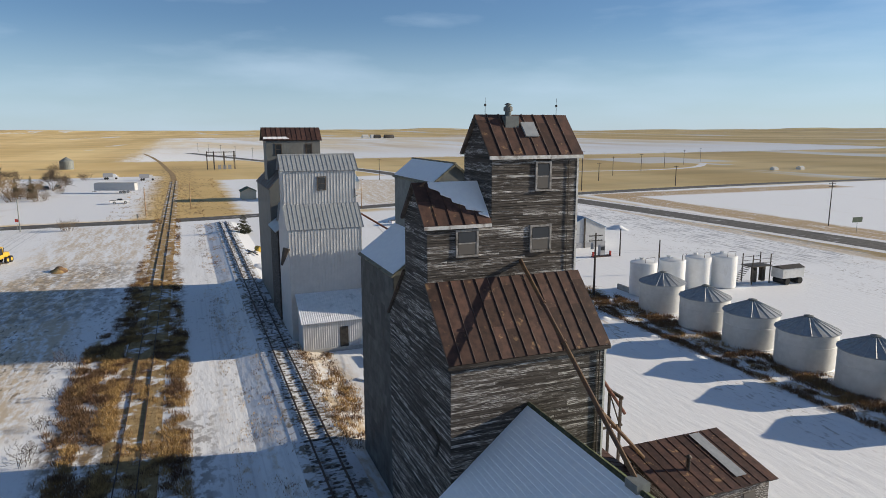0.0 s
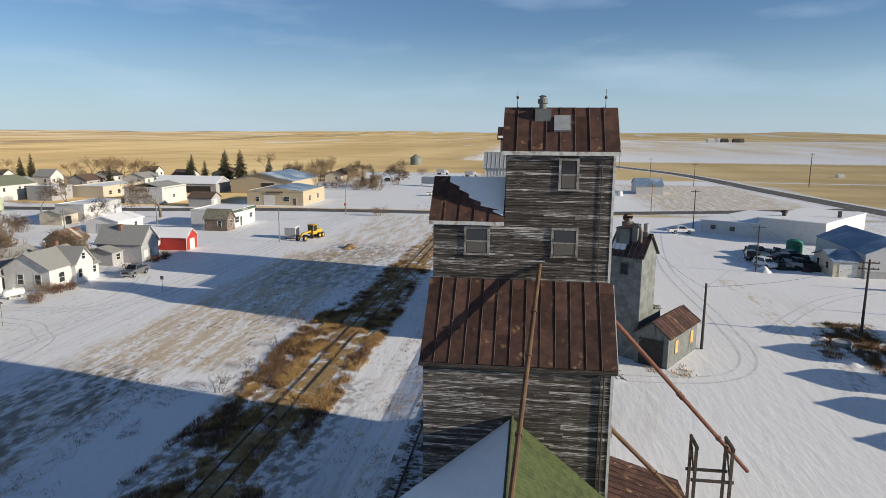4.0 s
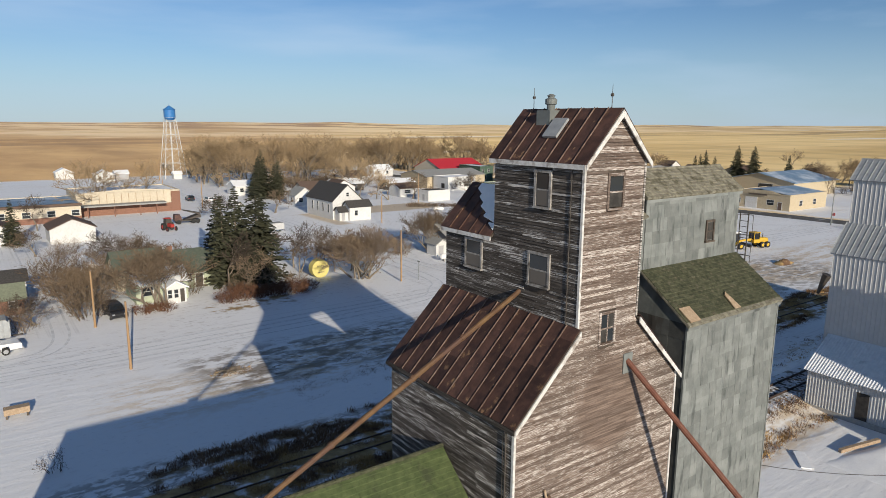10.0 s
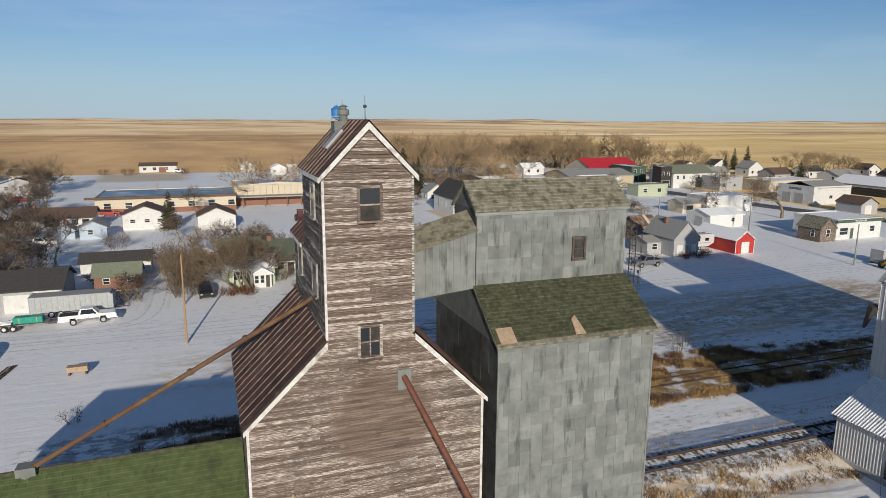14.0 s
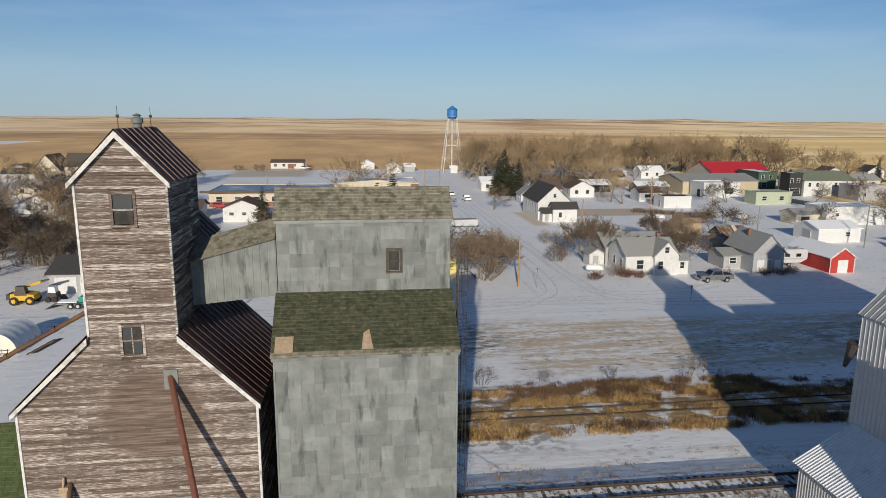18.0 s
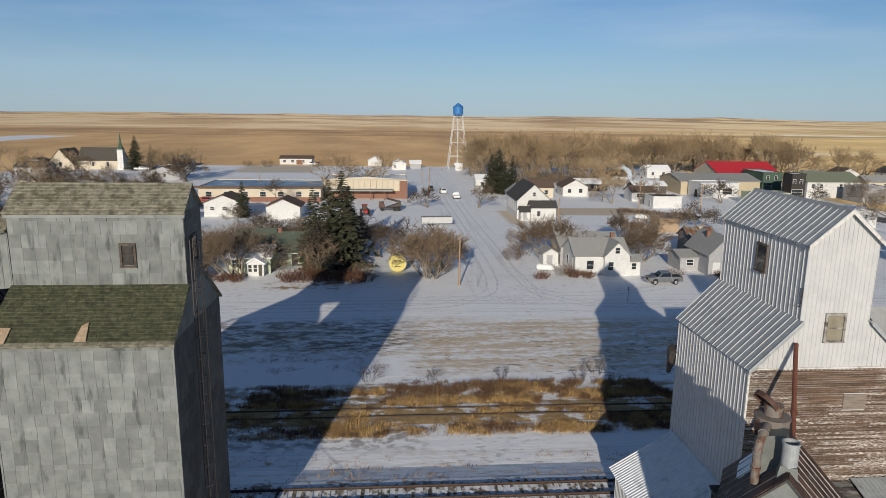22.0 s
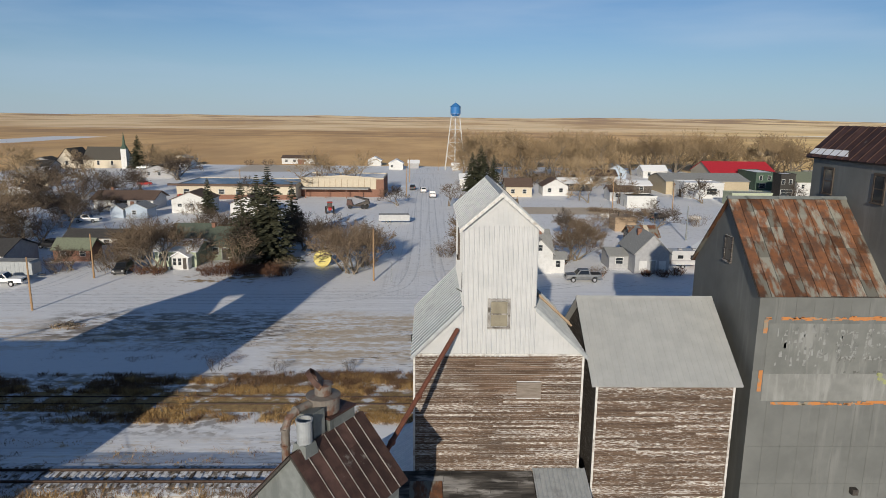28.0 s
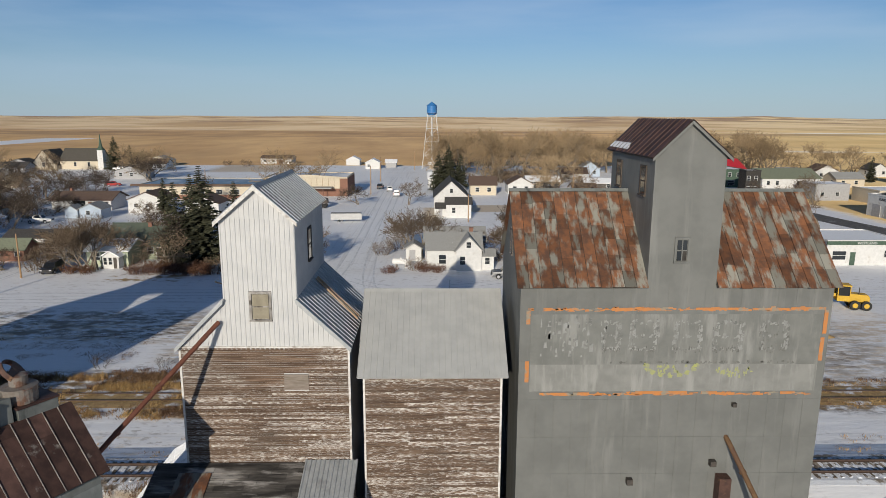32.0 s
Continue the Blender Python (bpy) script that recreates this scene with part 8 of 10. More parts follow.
def fuel_tank():
    base = thing("fuel_tank", (0, 0, 0), "upright white steel fuel tank with a railing on top", "tank", "row of fuel tanks")
    part("shell", Shape().lathe(0, 0, [(1.9, 0.1), (1.9, 4.75), (1.8, 4.85), (0.2, 5.1)], 36), TANK_WHITE, base, smooth=False)
    part("manway", Shape().lathe(0.5, 0, [(0.3, 5.0), (0.3, 5.3), (0.36, 5.3), (0.36, 5.36)], 12), TANK_WHITE, base)
    part("railing", Shape().tube((-1.4, -0.8, 4.8), (-1.4, -0.8, 5.6), 0.035, n=5).tube((-1.4, 0.8, 4.8), (-1.4, 0.8, 5.6), 0.035, n=5).tube((-1.4, -0.8, 5.6), (-1.4, 0.8, 5.6), 0.035, n=5), STEEL_DARK, base)
    part("weld_band", Shape().lathe(0, 0, [(1.9, 2.4), (1.915, 2.42), (1.915, 2.46), (1.9, 2.48)], 36), TANK_WHITE, base)
    part("pipe", Shape().tube((1.95, 0, 0.2), (1.95, 0, 4.9), 0.05, n=6), GALV_OLD, base)
    return base


ft = fuel_tank()
ft.location = (28.9, -41.8, 0)
for x, y in ((28.9, -46.9), (29.1, -51.9), (28.5, -56.3)):
    copy_thing(ft, pose(x, y, 0, 0, 0, RND.uniform(0, 60)))
dike = thing("concrete_dike", (27, -43, 0), "low concrete containment wall round the tank", "low wall")
for b in ((24.0, 24.25, -46.3, -40.4), (24.25, 33, -40.65, -40.4), (24.25, 33, -46.3, -46.05)):
    part("wall", Shape().box(*b, 0, 0.8), CONCRETE, dike)


def loading_stairs():
    base = thing("loading_platform", (28.6, -63, 0), "dark steel loading platform with stairs and railings", "platform")
    for x in (27.6, 29.6):
        for y in (-61.2, -64.8):
            part("post", Shape().box(x - 0.06, x + 0.06, y - 0.06, y + 0.06, 0, 4.6), STEEL_DARK, base)
    part("deck", Shape().box(27.4, 29.8, -65.0, -61.0, 2.7, 2.85), STEEL_DARK, base)
    for z in (3.3, 3.9):
        part("rail", Shape().box(27.5, 27.56, -65.0, -61.0, z, z + 0.06).box(29.7, 29.76, -65.0, -61.0, z, z + 0.06), STEEL_DARK, base)
    for k in range(10):
        part("step", Shape().box(27.8, 29.2, -61.0 + k * 0.28, -60.75 + k * 0.28, 2.55 - k * 0.27, 2.62 - k * 0.27), STEEL_DARK, base)
    for k, (x, y) in enumerate(((28, -62), (29, -63), (28.3, -64))):
        part("meter", Shape().box(x - 0.3, x + 0.3, y - 0.3, y + 0.3, 0.3, 2.0 + 0.3 * k), STEEL_DARK, base)


loading_stairs()


def tank_big():
    base = thing("water_reservoir", (187, -10.6, 0), "large round white storage tank with a patched roof", "tank")
    part("shell", Shape().lathe(187, -10.6, [(5.4, 0), (5.4, 8.6), (5.2, 8.8), (0.3, 9.4)], 44), TANK_WHITE, base)
    part("roof_patch", Shape().box(186, 191, -13, -9, 9.1, 9.25), DARK_TIMBER, base)
    single("small_tank", Shape().lathe(181.0, -9.6, [(1.3, 0), (1.3, 2.6), (0.2, 3.0)], 24), TANK_WHITE, "small pale water tank beside the large one", "tank")
    single("small_tank", Shape().lathe(206.0, -29.0, [(1.0, 0), (1.0, 1.6), (0.2, 2.0)], 20), TANK_WHITE, "small white water tank on snow", "tank")


tank_big()


def water_tower():
    x, y = 36.2, 277.0
    base = thing("water_tower", (x, y, 0), "white lattice water tower carrying a blue tank", "water tower")
    part("tank", Shape().lathe(x, y, [(0.4, 23.6), (1.7, 24.2), (2.3, 25.1), (2.3, 28.2), (2.55, 28.25), (0.2, 30.0)], 32), TOWER_BLUE, base)
    part("balcony", Shape().lathe(x, y, [(2.35, 25.0), (2.8, 25.0), (2.8, 25.1), (2.35, 25.1)], 24), TRIM_WHITE, base)
    part("finial", Shape().tube((x, y, 29.9), (x, y, 30.8), 0.08, 0.02, 6), TOWER_BLUE, base)
    part("riser", Shape().tube((x, y, 0), (x, y, 23.2), 0.32, n=12), TRIM_WHITE, base)
    legs = [(sx, sy) for sx, sy in ((-1, -1), (1, -1), (1, 1), (-1, 1))]
    r = lambda z: 4.5 - (4.5 - 1.8) * z / 25.0
    for sx, sy in legs:
        part("leg", Shape().tube((x + sx * r(0), y + sy * r(0), 0), (x + sx * r(24.4), y + sy * r(24.4), 24.4), 0.16, n=6), TRIM_WHITE, base)
    levels = [0.2, 6.2, 12.2, 18.2, 24.0]
    for z in levels[1:]:
        for (ax, ay), (bx, by) in zip(legs, legs[1:] + legs[:1]):
            part("strut", Shape().tube((x + ax * r(z), y + ay * r(z), z), (x + bx * r(z), y + by * r(z), z), 0.1, n=5), TRIM_WHITE, base)
    for z0, z1 in zip(levels, levels[1:]):
        for (ax, ay), (bx, by) in zip(legs, legs[1:] + legs[:1]):
            part("tie_rod", Shape().tube((x + ax * r(z0), y + ay * r(z0), z0), (x + bx * r(z1), y + by * r(z1), z1), 0.045, n=4).tube((x + bx * r(z0), y + by * r(z0), z0), (x + ax * r(z1), y + ay * r(z1), z1), 0.045, n=4), TRIM_WHITE, base)
    house("pump_house", (34.8, 38.0, 271.0, 274.0), 2.3, 3.2, "x", WHITE_PAINT, SNOW, "small white pump house below the water tower", "shed")


water_tower()


# ---- poles and wires ----
def pole(x, y, high, material=POLE_WOOD, arms=0, box=False, r=0.14, name="utility_pole", label="plain wooden utility pole"):
    base = thing(name, (x, y, 0), label, "pole", "utility poles")
    part("shaft", Shape().tube((x, y, 0), (x, y, high), r, r * 0.65, 10), material, base)
    for k in range(arms):
        z = high - 0.4 - k * 0.7
        part("crossarm", Shape().box(x - 0.06, x + 0.06, y - 1.1, y + 1.1, z - 0.06, z + 0.06), material, base)
        for d in (-1.0, -0.5, 0.5, 1.0):
            part("insulator", Shape().lathe(x, y + d, [(0.04, z + 0.06), (0.06, z + 0.12), (0.03, z + 0.2)], 8), GALV_OLD, base)
    if box:
        part("transformer", Shape().lathe(x + 0.1, y + 0.45, [(0.22, high - 2.3), (0.25, high - 2.2), (0.25, high - 1.5), (0.1, high - 1.4)], 12), GREY_PAINT, base)
    return base


pole(16.35, 66.4, 7.9, label="pale wooden utility pole at the street corner")
pole(-25.3, 67.2, 6.7, label="pale wooden utility pole by the alley")
pole(-24.7, 50.6, 6.8, label="leaning pale wooden pole on the verge")
pole(23.2, -15.1, 7.35, POLE_DARK, r=0.17, label="dark creosoted pole beside the metal shed")
pole(30.4, -34.5, 9.2, POLE_DARK, 2, True, r=0.17, label="dark utility pole with crossarms and transformer")
pole(67.2, -34.4, 8.1, POLE_DARK, 1, label="grey utility pole by the scrap yard")
pole(115.4, -35.0, 9.9, POLE_DARK, 1, label="tall utility pole by the warehouse")
pole(39.3, -53.1, 5.7, POLE_DARK, label="dark vent pole among the tanks")
pole(54.6, -56.6, 5.2, POLE_DARK, label="dark pole at the fuel island")
pole(68.9, -129.0, 10.8, POLE_DARK, 2, label="tall utility pole across the highway")
pole(158.1, -10.7, 9.3, POLE_WOOD, label="wooden pole beside the crossing road")
pole(150.0, -31.0, 9.0, POLE_WOOD, 1, label="wooden pole beside the crossing road")
pole(82.5, 56.2, 7.1, GALV_OLD, label="grey steel light pole in snow")
pole(132.6, 56.2, 7.7, GALV_OLD, label="grey steel light pole near the road")
pole(44.5, 119.5, 6.5, POLE_WOOD, label="wooden pole beside the church lawn")
pole(87.5, 139.0, 8.0, POLE_WOOD, 1, label="wooden pole behind the white hut")
pole(76.5, 101.0, 7.0, GALV_OLD, label="grey pole in the town block")
pole(74.5, 148.5, 9.0, POLE_WOOD, 1, label="wooden pole in the town block")
pole(92.0, 89.5, 8.5, GALV_OLD, label="grey pole behind the red shed")
pole(17.5, 172.0, 9.0, POLE_WOOD, 1, label="wooden pole on the main street")
pole(17.2, 215.0, 9.0, POLE_WOOD, 1, label="wooden pole on the main street")
pole(28.4, 268.1, 9.0, POLE_WOOD, 1, label="wooden pole near the water tower")
pole(-34.0, 176.0, 7.5, POLE_WOOD, label="wooden pole behind the school wing")
for x, y, h in ((175.0, -126.3, 15.5), (263.8, -118.1, 15.0), (213.4, -160.5, 8.5), (179.0, -175.6, 8.5)):
    pole(x, y, h, POLE_DARK, 1, r=0.2, label="tall dark line pole in the golden field")
for k in range(9):
    pole(260 + k * 60, -68 + k * 9, 10, POLE_DARK, 1, label="line pole along the highway")
for k in range(6):
    pole(215 + k * 26, -150 - k * 38, 10, POLE_DARK, 1, label="line pole across the field")
for k in range(5):
    pole(155 + k * 3, 30 - 3 * k, 8, POLE_WOOD, label="pole beyond the crossing") if k in (0, 4) else None


def wire(pts, r=0.012, sag=0.6, name="power_line"):
    p, q = Vector(pts[0]), Vector(pts[-1])
    line = [p.lerp(q, k / 12) - Vector((0, 0, sag * 4 * k / 12 * (1 - k / 12))) for k in range(13)]
    return single(name, Shape().hose(line, r, 4), STEEL_DARK, "thin sagging overhead wire", "cable")


wire([(23.2, -15.1, 7.0), (30.4, -34.5, 8.6)])
wire([(23.2, -15.1, 6.8), (21.5, -9.5, 10.8)], sag=0.3)
wire([(23.2, -15.1, 7.0), (67.2, -34.4, 7.7)], sag=1.4)
wire([(30.4, -35.2, 8.8), (67.2, -34.9, 7.7)], sag=1.0)
wire([(67.2, -34.4, 7.7), (115.4, -35.0, 9.5)], sag=1.0)


# ---- small street furniture ----
def road_sign(x, y, high, plate, material, label, wide=0.7, tall=0.7):
    base = thing("road_sign", (x, y, 0), label, "sign")
    part("post", Shape().tube((x, y, 0), (x, y, high), 0.04, n=6), GALV_OLD, base)
    part("plate", Shape().box(x - 0.03, x + 0.0, y - wide / 2, y + wide / 2, high - tall, high), material, base)


road_sign(38.6, 56.8, 2.2, 1, GALV_OLD, "small grey sign on a post in snow", 0.5, 0.5)
road_sign(127.0, 30.4, 3.6, 1, GALV_OLD, "railway crossing post seen edge on", 0.4, 0.9)
road_sign(136.5, 57.5, 2.6, 1, RED_PAINT, "red stop sign beside the crossing road")
road_sign(58.6, -125.1, 3.6, 1, DARK_GREEN, "green highway sign on two posts", 3.2, 1.2)
road_sign(19.0, 65.6, 3.0, 1, GALV_OLD, "street sign at the corner", 0.6, 0.2)


# ---- trees and brush ----
def branches(shape_wood, shape_twig, p, way, length, r, depth, rnd, spread, fine=0.02, sides=5):
    """A limb that bends, forks and ends in twigs."""
    segs = 3 if depth > 2 else 2
    at, w = Vector(p), Vector(way).normalized()
    for k in range(segs):
        nxt = at + w * (length / segs)
        r2 = max(r * (0.82 if k < segs - 1 else 0.68), fine)
        if depth > 1:
            (shape_wood if depth > 2 else shape_twig).tube(at, nxt, r, r2, sides if depth > 3 else 3, caps=False)
        else:
            side = w.cross(Vector((rnd.gauss(0, 1), rnd.gauss(0, 1), 0.3))).normalized() * max(r, fine)
            shape_twig.add([at + side, at - side, nxt - side * 0.8, nxt + side * 0.8], [(0, 1, 2, 3)])
        at, r = nxt, r2
        w = (w + Vector((rnd.gauss(0, 0.16), rnd.gauss(0, 0.16), rnd.gauss(0.03, 0.1)))).normalized()
        if depth > 0 and (k > 0 or depth < 4):
            for _ in range(1 if k < segs - 1 else 2):
                side = Vector((rnd.gauss(0, 1), rnd.gauss(0, 1), rnd.gauss(0.15, 0.5))).normalized()
                branches(shape_wood, shape_twig, at, w * (1 - spread) + side * spread, length * rnd.uniform(0.58, 0.8), r * 0.72, depth - 1, rnd, spread, fine, sides)
    if depth == 0:
        for _ in range(3):
            side = Vector((rnd.gauss(0, 1), rnd.gauss(0, 1), rnd.gauss(0.2, 0.6))).normalized()
            q = at + (w * 0.5 + side * 0.5) * length * rnd.uniform(0.6, 1.0)
            shape_twig.add([at + side * fine, at - side * fine, q], [(0, 1, 2)])


def bare_tree(seed, high, label, twig=TWIG, depth=5, stems=1, spread=0.45, trunk_r=None, fine=0.02, name="bare_tree"):
    rnd = random.Random(seed)
    base = thing(name, (0, 0, 0), label, "tree", "bare trees")
    twigs = Shape()
    for k in range(stems):
        wood = Shape()
        lean = 0.12 if stems == 1 else 0.55
        way = Vector((rnd.gauss(0, lean), rnd.gauss(0, lean), 1.0))
        branches(wood, twigs, (rnd.uniform(-0.15, 0.15) * stems, rnd.uniform(-0.15, 0.15) * stems, 0), way, high * (0.36 if stems == 1 else 0.34), trunk_r or high * 0.022, depth, rnd, spread, fine)
        part("trunk", wood, BARK, base)
    part("crown", twigs, twig, base, "leafless twigs")
    return base


def bush(seed, high, wide, label, twig, stems=26, name="bare_bush"):
    rnd = random.Random(seed)
    base = thing(name, (0, 0, 0), label, "bush", "bare bushes")
    wood, twigs = Shape(), Shape()
    for k in range(stems):
        a, d = rnd.uniform(0, 6.283), wide * 0.4 * rnd.random() ** 0.5
        way = Vector((math.cos(a) * rnd.uniform(0.1, 0.8), math.sin(a) * rnd.uniform(0.1, 0.8), 1.0))
        branches(wood, twigs, (math.cos(a) * d, math.sin(a) * d, 0), way, high * rnd.uniform(0.34, 0.5), 0.03, 2, rnd, 0.5, 0.016)
    part("crown", twigs, twig, base)
    return base


def spruce(seed, high, wide, label, name="spruce_tree"):
    rnd = random.Random(seed)
    base = thing(name, (0, 0, 0), label, "tree", "spruce trees")
    part("trunk", Shape().tube((0, 0, 0), (0, 0, high * 0.97), high * 0.018, 0.02, 8), BARK, base)
    s = Shape()
    whorls = int(high * 3.0)
    for k in range(whorls):
        t = k / whorls
        z = high * (0.06 + 0.94 * t)
        reach = wide / 2 * (1 - t) ** 0.9 * rnd.uniform(0.75, 1.1) + 0.1
        for _ in range(int(9 + 7 * (1 - t))):
            a = rnd.uniform(0, 6.283)
            length = reach * rnd.uniform(0.7, 1.12)
            out = Vector((math.cos(a), math.sin(a), 0))
            side = Vector((-math.sin(a), math.cos(a), 0))
            steps = max(3, int(length / 0.35))
            for j in range(steps):
                u = (j + rnd.random()) / steps
                c = Vector((0, 0, z)) + out * length * u + Vector((0, 0, -0.28 * length * u + 0.1 * u * u * length))
                w = (0.16 + 0.32 * (1 - abs(u - 0.45))) * min(1.0, 0.4 + length / 3)
                tip = c + out * w * 1.3 + Vector((0, 0, rnd.uniform(-0.3, 0.05) * w * 2))
                twist = side * w * rnd.uniform(0.6, 1.2) + Vector((0, 0, rnd.uniform(-0.5, 0.5) * w))
                s.add([c - twist, c + twist, tip + twist * 0.2, tip - twist * 0.2], [(0, 1, 2, 3)])
    part("crown", s, NEEDLE, base, "dense dark green needles")
    return base


def strew(src, spots, rnd, lo=0.8, hi=1.2):
    """The first spot takes the thing itself, the others copies of it."""
    for k, (x, y) in enumerate(spots):
        size = rnd.uniform(lo, hi)
        m = pose(x, y, 0, 0, 0, rnd.uniform(0, 360)) @ Matrix.Scale(size, 4)
        if k == 0:
            src.matrix_basis = m
        else:
            c = copy_thing(src, m)
            c.matrix_basis = m


def plant(src, tall, spots, rnd):
    """Spots of (x, y, height); the first takes the thing itself."""
    for k, (x, y, h) in enumerate(spots):
        m = pose(x, y, 0, 0, 0, rnd.uniform(0, 360)) @ Matrix.Diagonal((h / tall * rnd.uniform(0.95, 1.1), h / tall * rnd.uniform(0.95, 1.1), h / tall, 1))
        if k == 0:
            src.matrix_basis = m
        else:
            c = copy_thing(src, m)
            c.matrix_basis = m


def scatter(rnd, count, x0, x1, y0, y1, lo, hi, clear=()):
    """Random spots in a field, apart from each other and outside the cleared fields."""
    out = []
    for _ in range(count * 12):
        x, y = rnd.uniform(x0, x1), rnd.uniform(y0, y1)
        if len(out) < count and all((x - a) ** 2 + (y - b) ** 2 > 7 for a, b, _ in out) and not any(a < x < b and c < y < d for a, b, c, d in clear):
            out.append((x, y, rnd.uniform(lo, hi)))
    return out


rnd_t = random.Random(21)
TALL = [bare_tree(s, 15.0, "tall leafless tree in the wood north of town", TWIG_PALE, 5, n, 0.44, None, 0.042) for s, n in ((31, 1), (32, 2), (33, 1), (34, 2))]
LOW = [bare_tree(s, 8.6, "leafless garden tree with a broad brown crown", w, 5, n, 0.50, None, 0.030) for s, n, w in ((41, 1, TWIG_GREY), (42, 2, TWIG), (43, 3, TWIG_GREY))]
houses = [(90, 156, 205, 250), (8, 34, 200, 300)]
woods = scatter(rnd_t, 104, 38, 178, 216, 285, 14, 20.5, houses) + [(49.7, 246, 17.5), (44, 238, 16), (40, 228, 14), (-7.9, 169.7, 15.8), (2.2, 171.3, 14.6), (-3, 172, 12)]
for args in ((9, 178, 226, 240, 262, 10, 14), (7, 240, 262, 196, 240, 9, 13), (5, 262, 306, 108, 150, 9, 13), (5, 214, 246, 170, 200, 9, 13), (8, 46, 92, 192, 212, 9, 14), (8, -100, -60, 156, 250, 9, 14), (6, -160, -100, 196, 258, 9, 14), (6, -110, -70, 80, 130, 9, 13), (4, 230, 262, 84, 108, 8, 11), (8, 206, 246, 66, 92, 6, 9), (3, 60, 84, 150, 176, 9, 12)):
    woods += scatter(rnd_t, *args)
for k, src in enumerate(TALL):
    plant(src, 15.0, woods[k::4], rnd_t)
# gardens of the town; the yards west of the main street are thick with trees
garden = [(7.0, 84.6, 8.4), (9.4, 82.0, 7.5), (4.2, 86.5, 8.0), (12.2, 84.5, 7.0), (6.0, 80.5, 6.5), (2.0, 88.0, 8.5), (11.0, 78.0, 5.5), (-9.0, 91, 6), (-14, 94, 6), (-46.0, 99.2, 10), (-52, 93, 10), (-60, 88, 9),
          (-57.5, 110, 10), (-66, 108, 9), (-72, 98, 9), (52, 96, 8), (30, 150, 8), (16, 150, 7), (-24, 150, 9), (70, 108, 7), (74, 112, 8), (98, 108, 8), (58, 103, 7), (-31, 72, 5), (118, 140, 9), (142, 150, 10), (-95, 120, 10), (-88, 175, 10), (79, 158, 9), (104, 160, 9)]
garden += scatter(rnd_t, 34, -112, -58, 100, 188, 7, 12, [(-62, -44, 136, 150)]) + scatter(rnd_t, 14, 215, 330, 66, 128, 6, 11) + [(-6.6, 75.5, 9.5), (-5.0, 73.5, 7.0), (-2.0, 92.0, 8), (-21, 100, 7), (-27, 118, 6)]
garden += scatter(rnd_t, 40, -86, -44, 80, 140, 6, 11, [(-46, -30, 60, 96), (-55, -28, 96, 150)]) + scatter(rnd_t, 4, -20, 0, 92, 106, 5, 7) + scatter(rnd_t, 8, -110, -62, 150, 240, 8, 12)
for k, src in enumerate(LOW):
    plant(src, 8.6, garden[k::3], rnd_t)
big = bare_tree(55, 14.5, "large leafless cottonwood with dense clumped branches", TWIG, 6, 1, 0.5, 0.5, 0.03)
plant(big, 14.5, [(115.8, 102.9, 14)], rnd_t)
corner = bare_tree(61, 8.2, "many-stemmed leafless tree spreading in a front yard", TWIG, 5, 9, 0.42, 0.16, 0.026)
plant(corner, 8.2, [(12.2, 71.4, 8.8), (-17.2, 71.6, 9.2), (14.2, 76.8, 7.2), (-24.2, 80.5, 6.0), (34.1, 83.0, 9.0), (49.5, 81.5, 7.2), (52.5, 97.0, 6.5)], rnd_t)
S1 = spruce(71, 15.0, 9.4, "tall dark green spruce beside the cottages")
plant(S1, 15.0, [(-1.6, 78.0, 16.2), (-4.0, 80.2, 14.6), (41.7, 190.7, 15.2), (38.4, 184.0, 13), (246, 147, 15), (246.6, 139.7, 15), (-103, 264, 15)], rnd_t)
S2 = spruce(72, 12.0, 6.0, "dark green spruce among the houses")
plant(S2, 12.0, [(-6.4, 79.0, 13.4), (-1.7, 96.5, 11.8), (232, 156.6, 11), (236, 152, 10), (227.9, 238.2, 11), (242.6, 244.8, 12), (200, 214, 10), (42, 180, 11), (254, 168, 12), (262, 132, 11), (-98, 268, 11), (45.5, 186, 12), (-29.5, 132, 9), (205, 178, 9), (218, 150, 11), (222, 70, 8), (228, 76, 7)], rnd_t)
B1 = bush(81, 3.2, 4.0, "tangled leafless bush with brown twigs", TWIG, 34)
